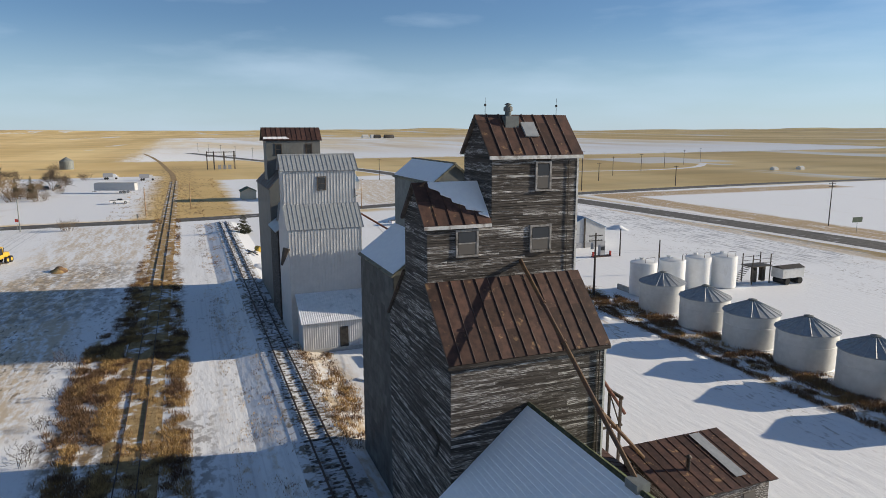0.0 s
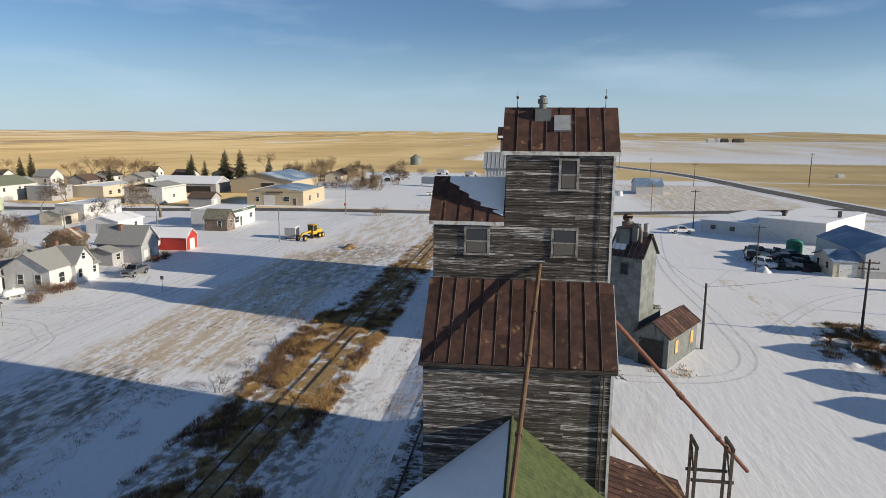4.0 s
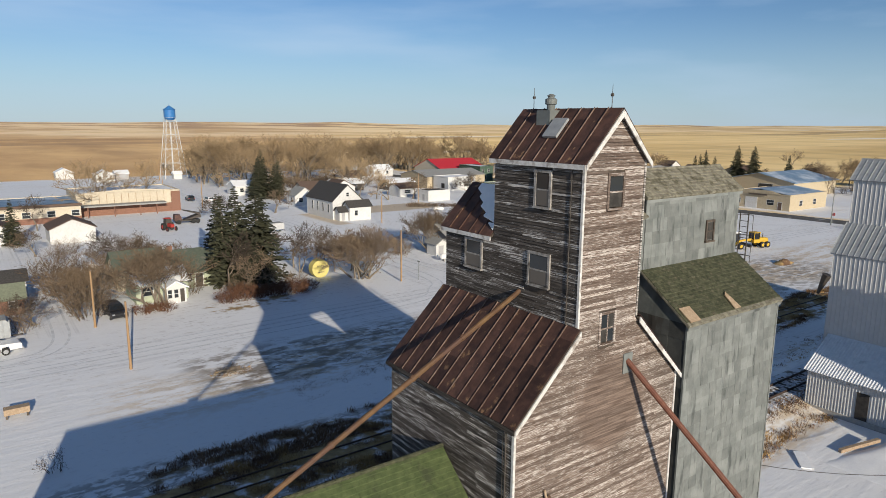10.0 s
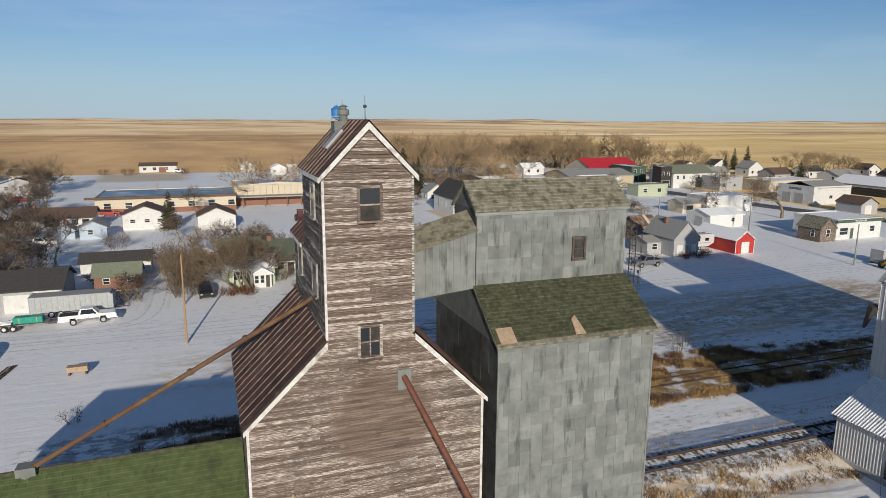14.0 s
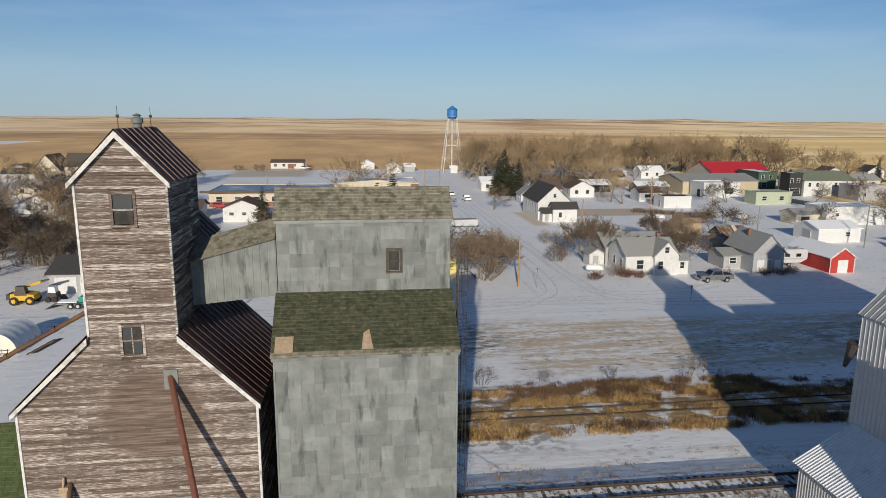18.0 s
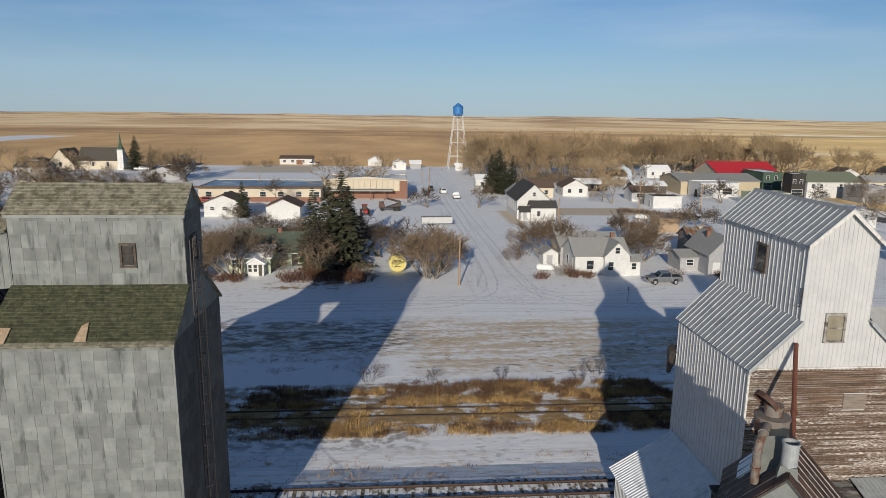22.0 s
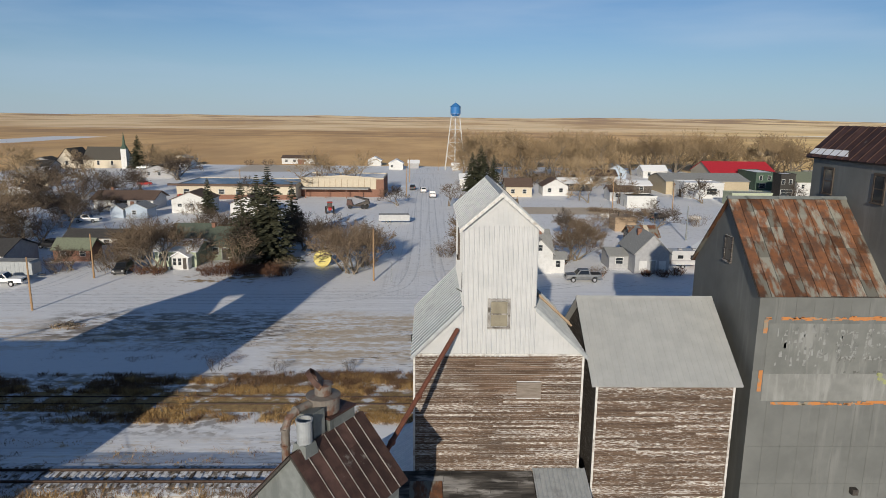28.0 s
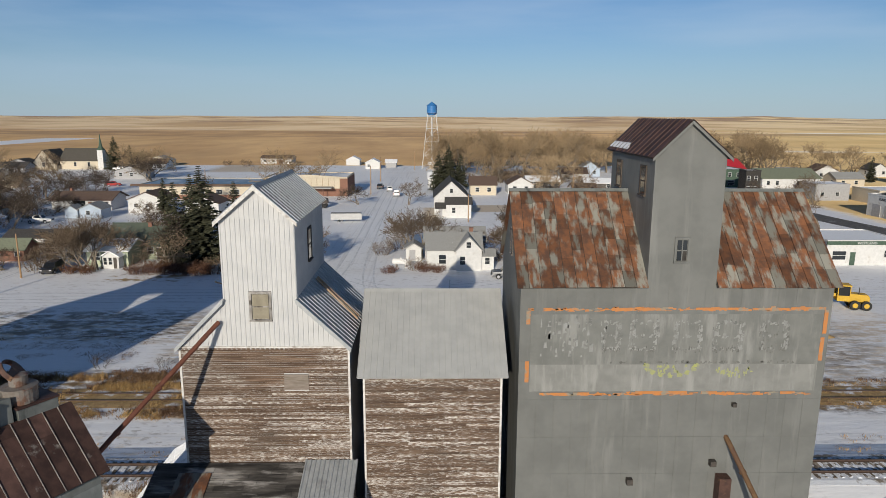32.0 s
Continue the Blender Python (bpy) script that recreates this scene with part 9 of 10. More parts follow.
plant(B1, 3.2, [(-25.4, 71.5, 3.2), (-25.0, 74.8, 4.0), (-25.2, 78.2, 4.2), (-25.6, 82.0, 4.8), (-26.0, 86.0, 5.6), (-26.4, 90.0, 5.0), (-32.1, 70.4, 2.9), (-17.8, 95.5, 4.5), (-20.5, 93.0, 4.0), (-15.0, 97.0, 4.2), (-12.0, 77.0, 2.6), (-10.5, 92.0, 3.6), (-18.5, 104, 3.6), (-15.4, 105, 3.8), (-21.5, 102, 3.4), (-12.6, 104, 3.2), (-1.5, 86, 3.0), (14.6, 75.5, 2.4), (-5.5, 73.6, 2.6), (2.0, 72.4, 2.4),
                (30.0, 88, 3.0), (27.6, 84, 2.6), (33.5, 72.5, 2.2), (46.8, 78.5, 2.4), (51, 70, 1.8), (130, 45.9, 3.0), (-25, 110, 3), (31, 100, 3), (102, 113, 3), (98, 120, 3), (-63, 97, 3.4), (-70, 118, 3.4), (58, 100, 2.8), (-52, 286, 3.6), (-62, 290, 3), (-30, 287, 3), (86, 119, 3), (-36, 92, 3.4), (-38, 112, 3.4), (-12, 116, 3)]
      + scatter(rnd_t, 22, -84, -44, 82, 140, 2.2, 4.2, [(-46, -30, 60, 96), (-55, -28, 96, 150)]) + scatter(rnd_t, 12, 205, 250, 64, 92, 2.4, 4.4) + scatter(rnd_t, 26, -104, -46, 78, 170, 2.4, 4.6, [(-62, -28, 96, 150)]) + scatter(rnd_t, 16, 240, 330, 60, 130, 2.4, 4.4) + [(-9.5, 90.5, 3.4), (-7.0, 92.5, 3.6), (-12.5, 93.0, 3.2), (-22.0, 118.0, 3.2), (-9.0, 97.0, 3.0)] + scatter(rnd_t, 34, 44, 160, 204, 232, 2, 4.5, houses), rnd_t)
B2 = bush(82, 1.6, 2.6, "low rust-coloured clipped hedge", BRUSH_RED, 44, "hedge")
plant(B2, 1.6, [(-19.5, 70.0, 1.5), (-17.0, 69.7, 1.4), (-9.0, 69.6, 1.9), (-7.0, 69.8, 2.1), (-5.0, 69.6, 1.7), (-3.0, 69.5, 1.8), (-1.0, 69.4, 1.9), (0.8, 69.3, 2.1), (2.4, 69.4, 1.6), (-6.2, 74.6, 1.3), (35.2, 71.2, 1.5), (37.2, 70.6, 1.3), (-4, 71.6, 1.5), (-1.6, 71.4, 1.4), (29.5, 70.0, 1.3), (-38, 84, 1.5), (58.5, 70.2, 1.2), (61, 70.0, 1.2), (63.5, 70.8, 1.3)], rnd_t)
B3 = bush(83, 1.5, 2.0, "row of dry brown garden shrubs", TWIG, 24, "hedge")
strew(B3, [(66.6 + 0.9 * k, 141.5 - 0.55 * k) for k in range(16)], rnd_t, 0.7, 1.0)
B4 = bush(84, 2.2, 1.6, "thin leafless sapling in dry grass", TWIG_GREY, 9, "sapling")
strew(B4, [(10.2, 31.0), (17.0, 31.2), (4.2, 31.0), (26.5, 32.0), (-33.0, 33.0), (27.5, 29.5), (24.5, 30.5)], rnd_t, 0.55, 0.85)


# ---- grass ----
def tufts(name, boxes, material, label, seed, blade=1.3):
    rnd, s = random.Random(seed), Shape()
    for x0, x1, y0, y1, count, tall in boxes:
        for _ in range(count):
            x, y = rnd.uniform(x0, x1), rnd.uniform(y0, y1)
            if noise.noise(Vector((x * 0.16, y * 0.5, seed))) + 0.6 * noise.noise(Vector((x * 0.7, y * 0.9, seed))) < 0.04:
                continue
            if 23.15 < y < 24.95 and rnd.random() < (0.7 if min(abs(y - 23.33), abs(y - 24.77)) < 0.25 else 0.3):
                continue
            for _ in range(9):
                a, t = rnd.uniform(0, 6.283), tall * rnd.uniform(0.3, 1.1)
                w = 0.014 + 0.022 * rnd.random()
                c, d = math.cos(a), math.sin(a)
                lean = rnd.uniform(0.1, 1.0) * blade
                px, py = x + rnd.gauss(0, 0.2), y + rnd.gauss(0, 0.2)
                z = bank(py)
                s.add([(px - d * w, py + c * w, z - 0.02), (px + d * w, py - c * w, z - 0.02), (px + c * lean * t, py + d * lean * t, z + t)], [(0, 1, 2)])
    return single(name, s, material, label, "grass", kind="stuff")


tufts("dry_grass", [(-26, -10, 20.0, 27.0, 4200, 0.32), (-10, 34, 20.0, 27.2, 11000, 0.36), (34, 66, 20.6, 27.2, 4600, 0.32), (66, 150, 21.0, 27.6, 6000, 0.26), (66, 130, 12.6, 17.5, 700, 0.2), (14, 32, 25, 30.0, 2600, 0.5), (-4, 7, 25.5, 29, 1300, 0.45), (-26, 50, 12.6, 17, 800, 0.16)], DRY_GRASS, "tall golden dry grass along the old track", 3)
tufts("dark_weeds", [(-28, 8, 25.8, 30.0, 4200, 0.3), (8, 36, 27.5, 30.5, 2400, 0.42), (34, 68, 25.5, 28.2, 1500, 0.3), (-14, 6, 33, 42, 1000, 0.12), (-24, 40, 20, 27, 1300, 0.26)], BROWN_GRASS, "dark brown weeds poking out of the snow", 5)
tufts("bin_weeds", [(-20, 36, -37.8, -31.0, 9500, 0.42), (24, 31, -32, -28, 500, 0.35), (-3, 24, 6.0, 9.6, 900, 0.3)], BROWN_GRASS, "brown weeds along the row of bins", 6)
tufts("gold_weeds", [(-16, 36, -36.8, -33.0, 1300, 0.5), (14, 24, -13, -8, 200, 0.25), (22, 30, -31, -27.5, 300, 0.35), (-2, 20, 5.5, 9.6, 900, 0.35), (143, 300, 6, 40, 2500, 0.35)], DRY_GRASS, "golden weeds along bins and sheds", 8)


def heap(name, x, y, r, high, material, label, seed, squash=0.6):
    """An uneven low mound with a ragged foot."""
    s, n, rings = Shape(), 28, 9
    at = lambda p, q, k: noise.noise(Vector((p * k, q * k, seed * 3.7)))
    vs = []
    for k in range(rings + 1):
        for i in range(n):
            a = 2 * math.pi * i / n
            q = r * k / rings * (1 + 0.28 * at(math.cos(a), math.sin(a), 1.3) + 0.12 * at(math.cos(a), math.sin(a), 4.0))
            px, py = x + q * math.cos(a), y + q * squash * math.sin(a)
            t = k / rings
            z = high * (1 - t * t * (3 - 2 * t)) * (1 + 0.45 * at(px, py, 3.0 / r) + 0.25 * at(px, py, 9.0 / r))
            vs.append((px, py, -0.06 if k == rings else z))
    fs = [tuple(range(n))]
    for k in range(rings):
        fs += [(k * n + i, (k + 1) * n + i, (k + 1) * n + (i + 1) % n, k * n + (i + 1) % n) for i in range(n)]
    return single(name, s.add(vs, fs), material, label, "mound", smooth=True)


heap("straw_pile", 78.5, 40.0, 2.6, 0.8, DRY_GRASS, "flattened straw pile on thin snow", 1)
heap("snow_bank", 68.0, 7.6, 5.0, 0.8, SNOW, "ploughed snow bank beside the track", 5)
heap("snow_bank", 68.0, -36.0, 2.4, 0.8, SNOW, "small snow heap by the scrap yard", 6)
heap("snow_bank", 84.0, -77.5, 4.0, 0.8, SNOW, "snow heap behind the metal building", 7)
for k in range(12):
    heap("snow_bank", -12 + 4.1 * k, -30.2 + 0.4 * (k % 3), 1.6, 0.25, SNOW, "low ridge of drifted snow by the bins", 20 + k)


# ---- vehicles ----
def wheel(parent, x, y, r=0.38):
    w = part("wheel", Shape().tube((x, y - 0.13, r), (x, y + 0.13, r), r, n=20), TYRE, parent)
    part("rim", Shape().tube((x, y - 0.14, r), (x, y + 0.14, r), r * 0.6, n=14), CHROME, w)


def cabin(x0, x1, z0, z1, half, front, back, tuck=0.16):
    """A tapered cab with raked ends."""
    return Shape().add([(x0, -half, z0), (x1, -half, z0), (x1, half, z0), (x0, half, z0), (x0 + back, -half + tuck, z1), (x1 - front, -half + tuck, z1), (x1 - front, half - tuck, z1), (x0 + back, half - tuck, z1)],
                       [(3, 2, 1, 0), (4, 5, 6, 7), (0, 1, 5, 4), (2, 3, 7, 6), (1, 2, 6, 5), (3, 0, 4, 7)])


def hull(profile, half, shoulder=0.06):
    """A car's lower body: the side outline pushed across, narrower at the top edge."""
    n = len(profile)
    zmax = max(z for _, z in profile)
    vs = []
    for s in (-1, 1):
        vs += [(x, s * (half - (shoulder if z > zmax - 0.12 else 0)), z) for x, z in profile]
    return Shape().add(vs, [tuple(range(n)), tuple(range(n, 2 * n))[::-1]] + [(i, n + i, n + (i + 1) % n, (i + 1) % n) for i in range(n)])


def pickup(paint, label, length=5.8, two_tone=None):
    base = thing("pickup_truck", (0, 0, 0), label, "pickup truck", "parked vehicles")
    L = length / 2
    prof = [(-L, 0.55), (-1.95, 0.5), (-1.85, 0.9), (-1.25, 0.9), (-1.15, 0.48), (1.25, 0.48), (1.35, 0.9), (1.95, 0.9), (2.05, 0.5), (L, 0.55), (L, 1.0), (L - 0.15, 1.12), (1.1, 1.18), (-L, 1.2)]
    body = part("body", hull(prof, 0.97), paint, base)
    part("cab", cabin(-0.95, 1.25, 1.15, 1.85, 0.93, 0.62, 0.22), paint, base)
    part("windscreen", Shape().add([(1.235, -0.78, 1.24), (1.235, 0.78, 1.24), (0.69, 0.68, 1.80), (0.69, -0.68, 1.80)], [(0, 1, 2, 3)]), TINTED, base)
    for s in (-1, 1):
        part("side_window", Shape().prism([(-0.75, s * 0.935, 1.24), (0.95, s * 0.935, 1.24), (0.55, s * 0.80, 1.78), (-0.62, s * 0.80, 1.78)], (0, s * 0.012, 0.004)), TINTED, base)
        part("headlight", Shape().box(L - 0.03, L + 0.02, s * 0.75 - 0.16, s * 0.75 + 0.16, 0.85, 1.02), CHROME, base)
        part("tail_light", Shape().box(-L - 0.02, -L + 0.03, s * 0.86 - 0.08, s * 0.86 + 0.08, 0.8, 1.1), RED_PAINT, base)
        part("mirror", Shape().box(0.75, 0.9, s * 1.08 - 0.1, s * 1.08 + 0.1, 1.25, 1.42), TYRE, base)
        part("door_seam", Shape().box(0.08, 0.1, s * 0.973 - 0.004, s * 0.973 + 0.004, 0.6, 1.15), TYRE, base)
        for x in (-1.55, 1.65):
            wheel(base, x, s * 0.83)
        if two_tone:
            part("lower_trim", Shape().box(-1.14, 1.24, s * 0.975 - 0.006, s * 0.975 + 0.006, 0.5, 0.75), two_tone, base)
    part("bed", Shape().box(-L + 0.12, -1.05, -0.78, 0.78, 1.195, 1.215), BLACK_WALL, base)
    part("grille", Shape().box(L - 0.02, L + 0.025, -0.55, 0.55, 0.72, 1.0), TYRE, base)
    part("bumper", Shape().box(L - 0.05, L + 0.12, -0.95, 0.95, 0.45, 0.65), CHROME, base)
    part("rear_bumper", Shape().box(-L - 0.12, -L + 0.05, -0.93, 0.93, 0.48, 0.65), CHROME, base)
    return base


def wagon_car(paint, label):
    base = thing("parked_car", (0, 0, 0), label, "car", "parked vehicles")
    prof = [(-2.3, 0.45), (-1.75, 0.4), (-1.65, 0.78), (-1.05, 0.78), (-0.95, 0.38), (1.0, 0.38), (1.1, 0.78), (1.7, 0.78), (1.8, 0.42), (2.3, 0.48), (2.3, 0.85), (2.1, 0.98), (1.1, 1.05), (-2.25, 1.08)]
    part("body", hull(prof, 0.92), paint, base)
    part("cab", cabin(-2.15, 1.15, 1.04, 1.68, 0.88, 0.7, 0.28), paint, base)
    part("windscreen", Shape().add([(1.13, -0.74, 1.12), (1.13, 0.74, 1.12), (0.5, 0.64, 1.64), (0.5, -0.64, 1.64)], [(0, 1, 2, 3)]), TINTED, base)
    for s in (-1, 1):
        part("side_window", Shape().prism([(-1.85, s * 0.885, 1.12), (0.85, s * 0.885, 1.12), (0.4, s * 0.755, 1.62), (-1.7, s * 0.755, 1.62)], (0, s * 0.012, 0.004)), TINTED, base)
        part("headlight", Shape().box(2.26, 2.32, s * 0.68 - 0.16, s * 0.68 + 0.16, 0.7, 0.86), CHROME, base)
        part("tail_light", Shape().box(-2.33, -2.26, s * 0.78 - 0.1, s * 0.78 + 0.1, 0.8, 1.02), RED_PAINT, base)
        for x in (-1.35, 1.4):
            wheel(base, x, s * 0.8, 0.34)
    part("rear_window", Shape().add([(-2.16, -0.7, 1.14), (-2.16, 0.7, 1.14), (-1.94, 0.62, 1.6), (-1.94, -0.62, 1.6)], [(0, 3, 2, 1)]), TINTED, base)
    part("bumper", Shape().box(2.28, 2.4, -0.9, 0.9, 0.38, 0.58), paint, base)
    return base


def set_down(ob, x, y, turn):
    ob.matrix_basis = pose(x, y, 0, 0, 0, turn)


p = pickup(CAR_SILVER, "silver crew-cab pickup parked on packed snow", 5.3)
set_down(p, 47.8, 66.9, 180)
p = pickup(CAR_WHITE, "white long-bed pickup with dark lower trim parked by a trailer", 6.2, CAR_SILVER)
set_down(p, -36.0, 62.7, 5)
p = pickup(CAR_WHITE, "white pickup with tool boxes parked in a building's shade", 6.0)
set_down(p, 110.8, -31.2, -82)
set_down(copy_thing(p, Matrix()), 191.0, 39.5, -83)
for x, y, a in ((-100, 262, 10), (25.5, 170, 92), (-52, 118, 5)):
    copy_thing(p, pose(x, y, 0, 0, 0, a))
c = wagon_car(CAR_BLACK, "black car parked at the alley mouth")
set_down(c, -22.6, 70.8, -85)
for x, y, a in ((74.5, -38.8, 185), (79.0, -37.2, 170), (84.5, -40.2, 200), (77.0, -42.5, 165), (82.0, -44.5, 10), (19.0, 190, 88), (258, 72, 30), (262, 68, 20), (-44.0, 89.5, 175), (80.0, 128.0, 25)):
    copy_thing(c, pose(x, y, 0, 0, 0, a))
c = wagon_car(CAR_WHITE, "white car parked in snow")
set_down(c, -36.5, 99.0, 170)
for x, y, a in ((-32, 296, 0), (22.5, 183, 95), (270, 80, 10), (72, -37.5, 200), (-45.5, 132, 40)):
    copy_thing(c, pose(x, y, 0, 0, 0, a))
c = wagon_car(RED_PAINT, "small red car near the school")
set_down(c, -44.5, 158.6, 0)
copy_thing(c, pose(-72.0, 196, 0, 0, 0, 15))


def box_trailer(x0, x1, y0, y1, z0, z1, label, material, name="stock_trailer"):
    base = thing(name, ((x0 + x1) / 2, (y0 + y1) / 2, 0), label, "trailer")
    b = part("box", Shape().prism([(x0, y0, z0), (x1, y0, z0), (x1, y0, z1 - 0.3), (x1 - 0.3, y0, z1), (x0, y0, z1)], (0, y1 - y0, 0)), material, base)
    ribs(b, (x0, y0, z0), (x1, y0, z0), (x1, y0, z1 - 0.05), (x0, y0, z1 - 0.05), 0.6, 0.03, material)
    part("roof", Shape().box(x0 - 0.05, x1 - 0.25, y0 - 0.05, y1 + 0.05, z1, z1 + 0.06), GREY_SHINGLE, base)
    for k in (0.25, 0.36):
        for y in (y0 + 0.1, y1 - 0.1):
            wheel(base, x0 + (x1 - x0) * k, y, 0.4)
    part("hitch", Shape().box(x1, x1 + 1.2, (y0 + y1) / 2 - 0.1, (y0 + y1) / 2 + 0.1, 0.5, 0.62), STEEL_DARK, base)
    return base


box_trailer(-42.8, -33.6, 66.0, 68.4, 0.7, 2.65, "long ribbed aluminium stock trailer parked by the garage", GALV)
t = box_trailer(-6.0, 6.0, -1.25, 1.25, 1.0, 3.7, "long white semi trailer parked on snow", WHITE_STEEL, "semi_trailer")
t.matrix_basis = pose(233.5, 44.0, 0, 0, 0, 68) @ Matrix.Diagonal((1.3, 1.05, 1.05, 1))
copy_thing(t, pose(16.5, 121.0, 0, 0, 0, 4) @ Matrix.Diagonal((0.45, 0.8, 0.5, 1)))


def camper():
    base = thing("camper_trailer", (66.8, 76.5, 0), "white camper trailer parked between house and red shed", "camper")
    prof = [(64.2, 0.7), (68.2, 0.7), (69.4, 1.3), (69.5, 2.6), (69.1, 3.0), (64.4, 3.05), (64.2, 2.8)]
    b = part("shell", Shape().prism([(x, 75.3, z) for x, z in prof], (0, 2.4, 0)), WHITE_STEEL, base)
    part("stripe", Shape().box(64.2, 68.6, 75.27, 75.3, 1.3, 1.5), GREY_PAINT, base)
    for x in (65.2, 67.3):
        part("window", Shape().box(x, x + 0.9, 75.26, 75.3, 1.75, 2.3), TINTED, base)
    for x in (65.6, 68.0):
        part("roof_vent", Shape().box(x, x + 0.6, 76.2, 76.8, 3.03, 3.22), GREY_PAINT, base)
    wheel(base, 66.2, 75.5, 0.36)
    wheel(base, 66.2, 77.5, 0.36)


camper()


def grader():
    base = thing("road_grader", (88.6, 51.2, 0), "yellow road grader parked on snow", "road grader")
    m = pose(88.6, 51.2, 0, 0, 0, 165)
    parts = []
    def put(name, shape, mat, lab=""):
        ob = part(name, shape, mat, base, lab)
        ob.matrix_parent_inverse = Matrix()
        return ob
    put("frame", Shape().prism([(-0.2, -0.18, 1.5), (3.4, -0.18, 1.35), (4.2, -0.18, 0.8), (4.3, -0.18, 1.1), (3.5, -0.18, 1.7), (-0.2, -0.18, 1.9)], (0, 0.36, 0)), YELLOW_PAINT)
    put("engine_hood", Shape().prism([(-3.2, -0.6, 1.0), (-0.9, -0.6, 1.0), (-0.9, -0.6, 2.0), (-3.0, -0.6, 1.9), (-3.2, -0.6, 1.6)], (0, 1.2, 0)), YELLOW_PAINT)
    put("cab_frame", Shape().box(-0.95, 0.55, -0.72, 0.72, 1.0, 1.7).box(-1.0, 0.6, -0.78, 0.78, 2.95, 3.1).box(-0.95, -0.85, -0.72, -0.62, 1.7, 2.95).box(0.45, 0.55, -0.72, -0.62, 1.7, 2.95).box(-0.95, -0.85, 0.62, 0.72, 1.7, 2.95).box(0.45, 0.55, 0.62, 0.72, 1.7, 2.95), YELLOW_PAINT)
    put("cab_glass", Shape().box(-0.85, 0.45, -0.64, 0.64, 1.7, 2.95), TINTED)
    put("blade", Shape().prism([(1.2, -1.7, 0.3), (1.35, -1.7, 0.35), (1.25, -1.7, 0.95), (1.1, -1.7, 0.9)], (0.9, 3.4, 0)), STEEL_DARK)
    put("exhaust", Shape().tube((-2.0, 0.3, 1.9), (-2.0, 0.3, 2.8), 0.06, n=8), STEEL_DARK)
    for x, y in ((-2.8, -0.9), (-2.8, 0.9), (-1.5, -0.9), (-1.5, 0.9), (4.0, -0.9), (4.0, 0.9)):
        w = put("wheel", Shape().tube((x, y - 0.2, 0.6), (x, y + 0.2, 0.6), 0.6, n=20), TYRE)
        part("rim", Shape().tube((x, y - 0.21, 0.6), (x, y + 0.21, 0.6), 0.32, n=12), YELLOW_PAINT, w)
    base.matrix_basis = m


grader()
fb = thing("fish_house", (88.2, 55.6, 0), "small white box shelter standing beside the grader", "shelter")
part("box", Shape().box(86.9, 89.5, 54.4, 56.8, 0.25, 2.5), GREY_PAINT, fb)
part("door", Shape().box(87.5, 88.9, 54.35, 54.4, 0.4, 2.2), TINTED, fb)
part("roof", Shape().box(86.8, 89.6, 54.3, 56.9, 2.5, 2.6), SNOW, fb)
part("skid", Shape().box(86.9, 89.5, 54.5, 54.7, 0, 0.25).box(86.9, 89.5, 56.5, 56.7, 0, 0.25), DARK_TIMBER, fb)

# far trucks and machines on the east lot
for x, y, lab in ((314, 53, "white grain truck parked on the far lot"), (300, 36, "dark truck parked on the far lot")):
    tr = thing("farm_truck", (x, y, 0), lab, "truck")
    part("cab", Shape().prism([(x - 1.1, y - 3.2, 0.8), (x - 1.1, y - 0.9, 0.8), (x - 1.1, y - 0.9, 2.6), (x - 1.1, y - 2.2, 2.6), (x - 1.1, y - 2.5, 1.7), (x - 1.1, y - 3.2, 1.6)], (2.2, 0, 0)), CAR_WHITE, tr)
    part("box", Shape().box(x - 1.2, x + 1.2, y - 0.8, y + 3.4, 1.1, 3.0), GREY_PAINT, tr)
    for yy in (y - 2.3, y + 1.6, y + 2.6):
        part("wheel", Shape().tube((x - 1.15, yy, 0.5), (x + 1.15, yy, 0.5), 0.5, n=16), TYRE, tr)


# ---- other small things ----
def propane(x, y, turn):
    base = thing("propane_tank", (0, 0, 0), "white propane tank lying on low supports in snow", "propane tank", "propane tanks")
    part("shell", Shape().tube((-1.3, 0, 0.85), (1.3, 0, 0.85), 0.5, n=16).tube((1.3, 0, 0.85), (1.55, 0, 0.85), 0.5, 0.2, 16).tube((-1.3, 0, 0.85), (-1.55, 0, 0.85), 0.5, 0.2, 16), TANK_WHITE, base)
    for s in (-0.8, 0.8):
        part("support", Shape().box(s - 0.1, s + 0.1, -0.35, 0.35, 0, 0.45), CONCRETE, base)
    part("valve_dome", Shape().lathe(0, 0, [(0.18, 1.33), (0.18, 1.5), (0.05, 1.56)], 10), TANK_WHITE, base)
    base.matrix_basis = pose(x, y, 0, 0, 0, turn)


propane(67.5, 128.3, -25)
propane(31.2, 74.5, -15)
propane(88.0, 125.5, 10)
bale = thing("round_bale", (7.3, 76.0, 0), "round straw bale painted yellow standing in a yard", "bale")
part("straw_roll", Shape().tube((7.3, 75.3, 1.42), (7.3, 76.7, 1.42), 1.4, n=32), STRAW_YELLOW, bale)
part("painted_mark", Shape().box(6.75, 6.9, 75.26, 75.3, 1.7, 1.95).box(7.7, 7.85, 75.26, 75.3, 1.7, 1.95).box(6.8, 7.8, 75.26, 75.3, 0.85, 0.95), DARK_TIMBER, bale)
feeder = thing("feed_box", (-34.4, 44.6, 0), "rusty open metal feed box on snow", "trough")
part("tray", Shape().box(-35.3, -33.5, 44.2, 45.0, 0.35, 0.85), BARE_WOOD, feeder)
part("leg", Shape().box(-35.2, -35.05, 44.3, 44.9, 0, 0.35), DARK_TIMBER, feeder)
part("leg", Shape().box(-33.75, -33.6, 44.3, 44.9, 0, 0.35), DARK_TIMBER, feeder)
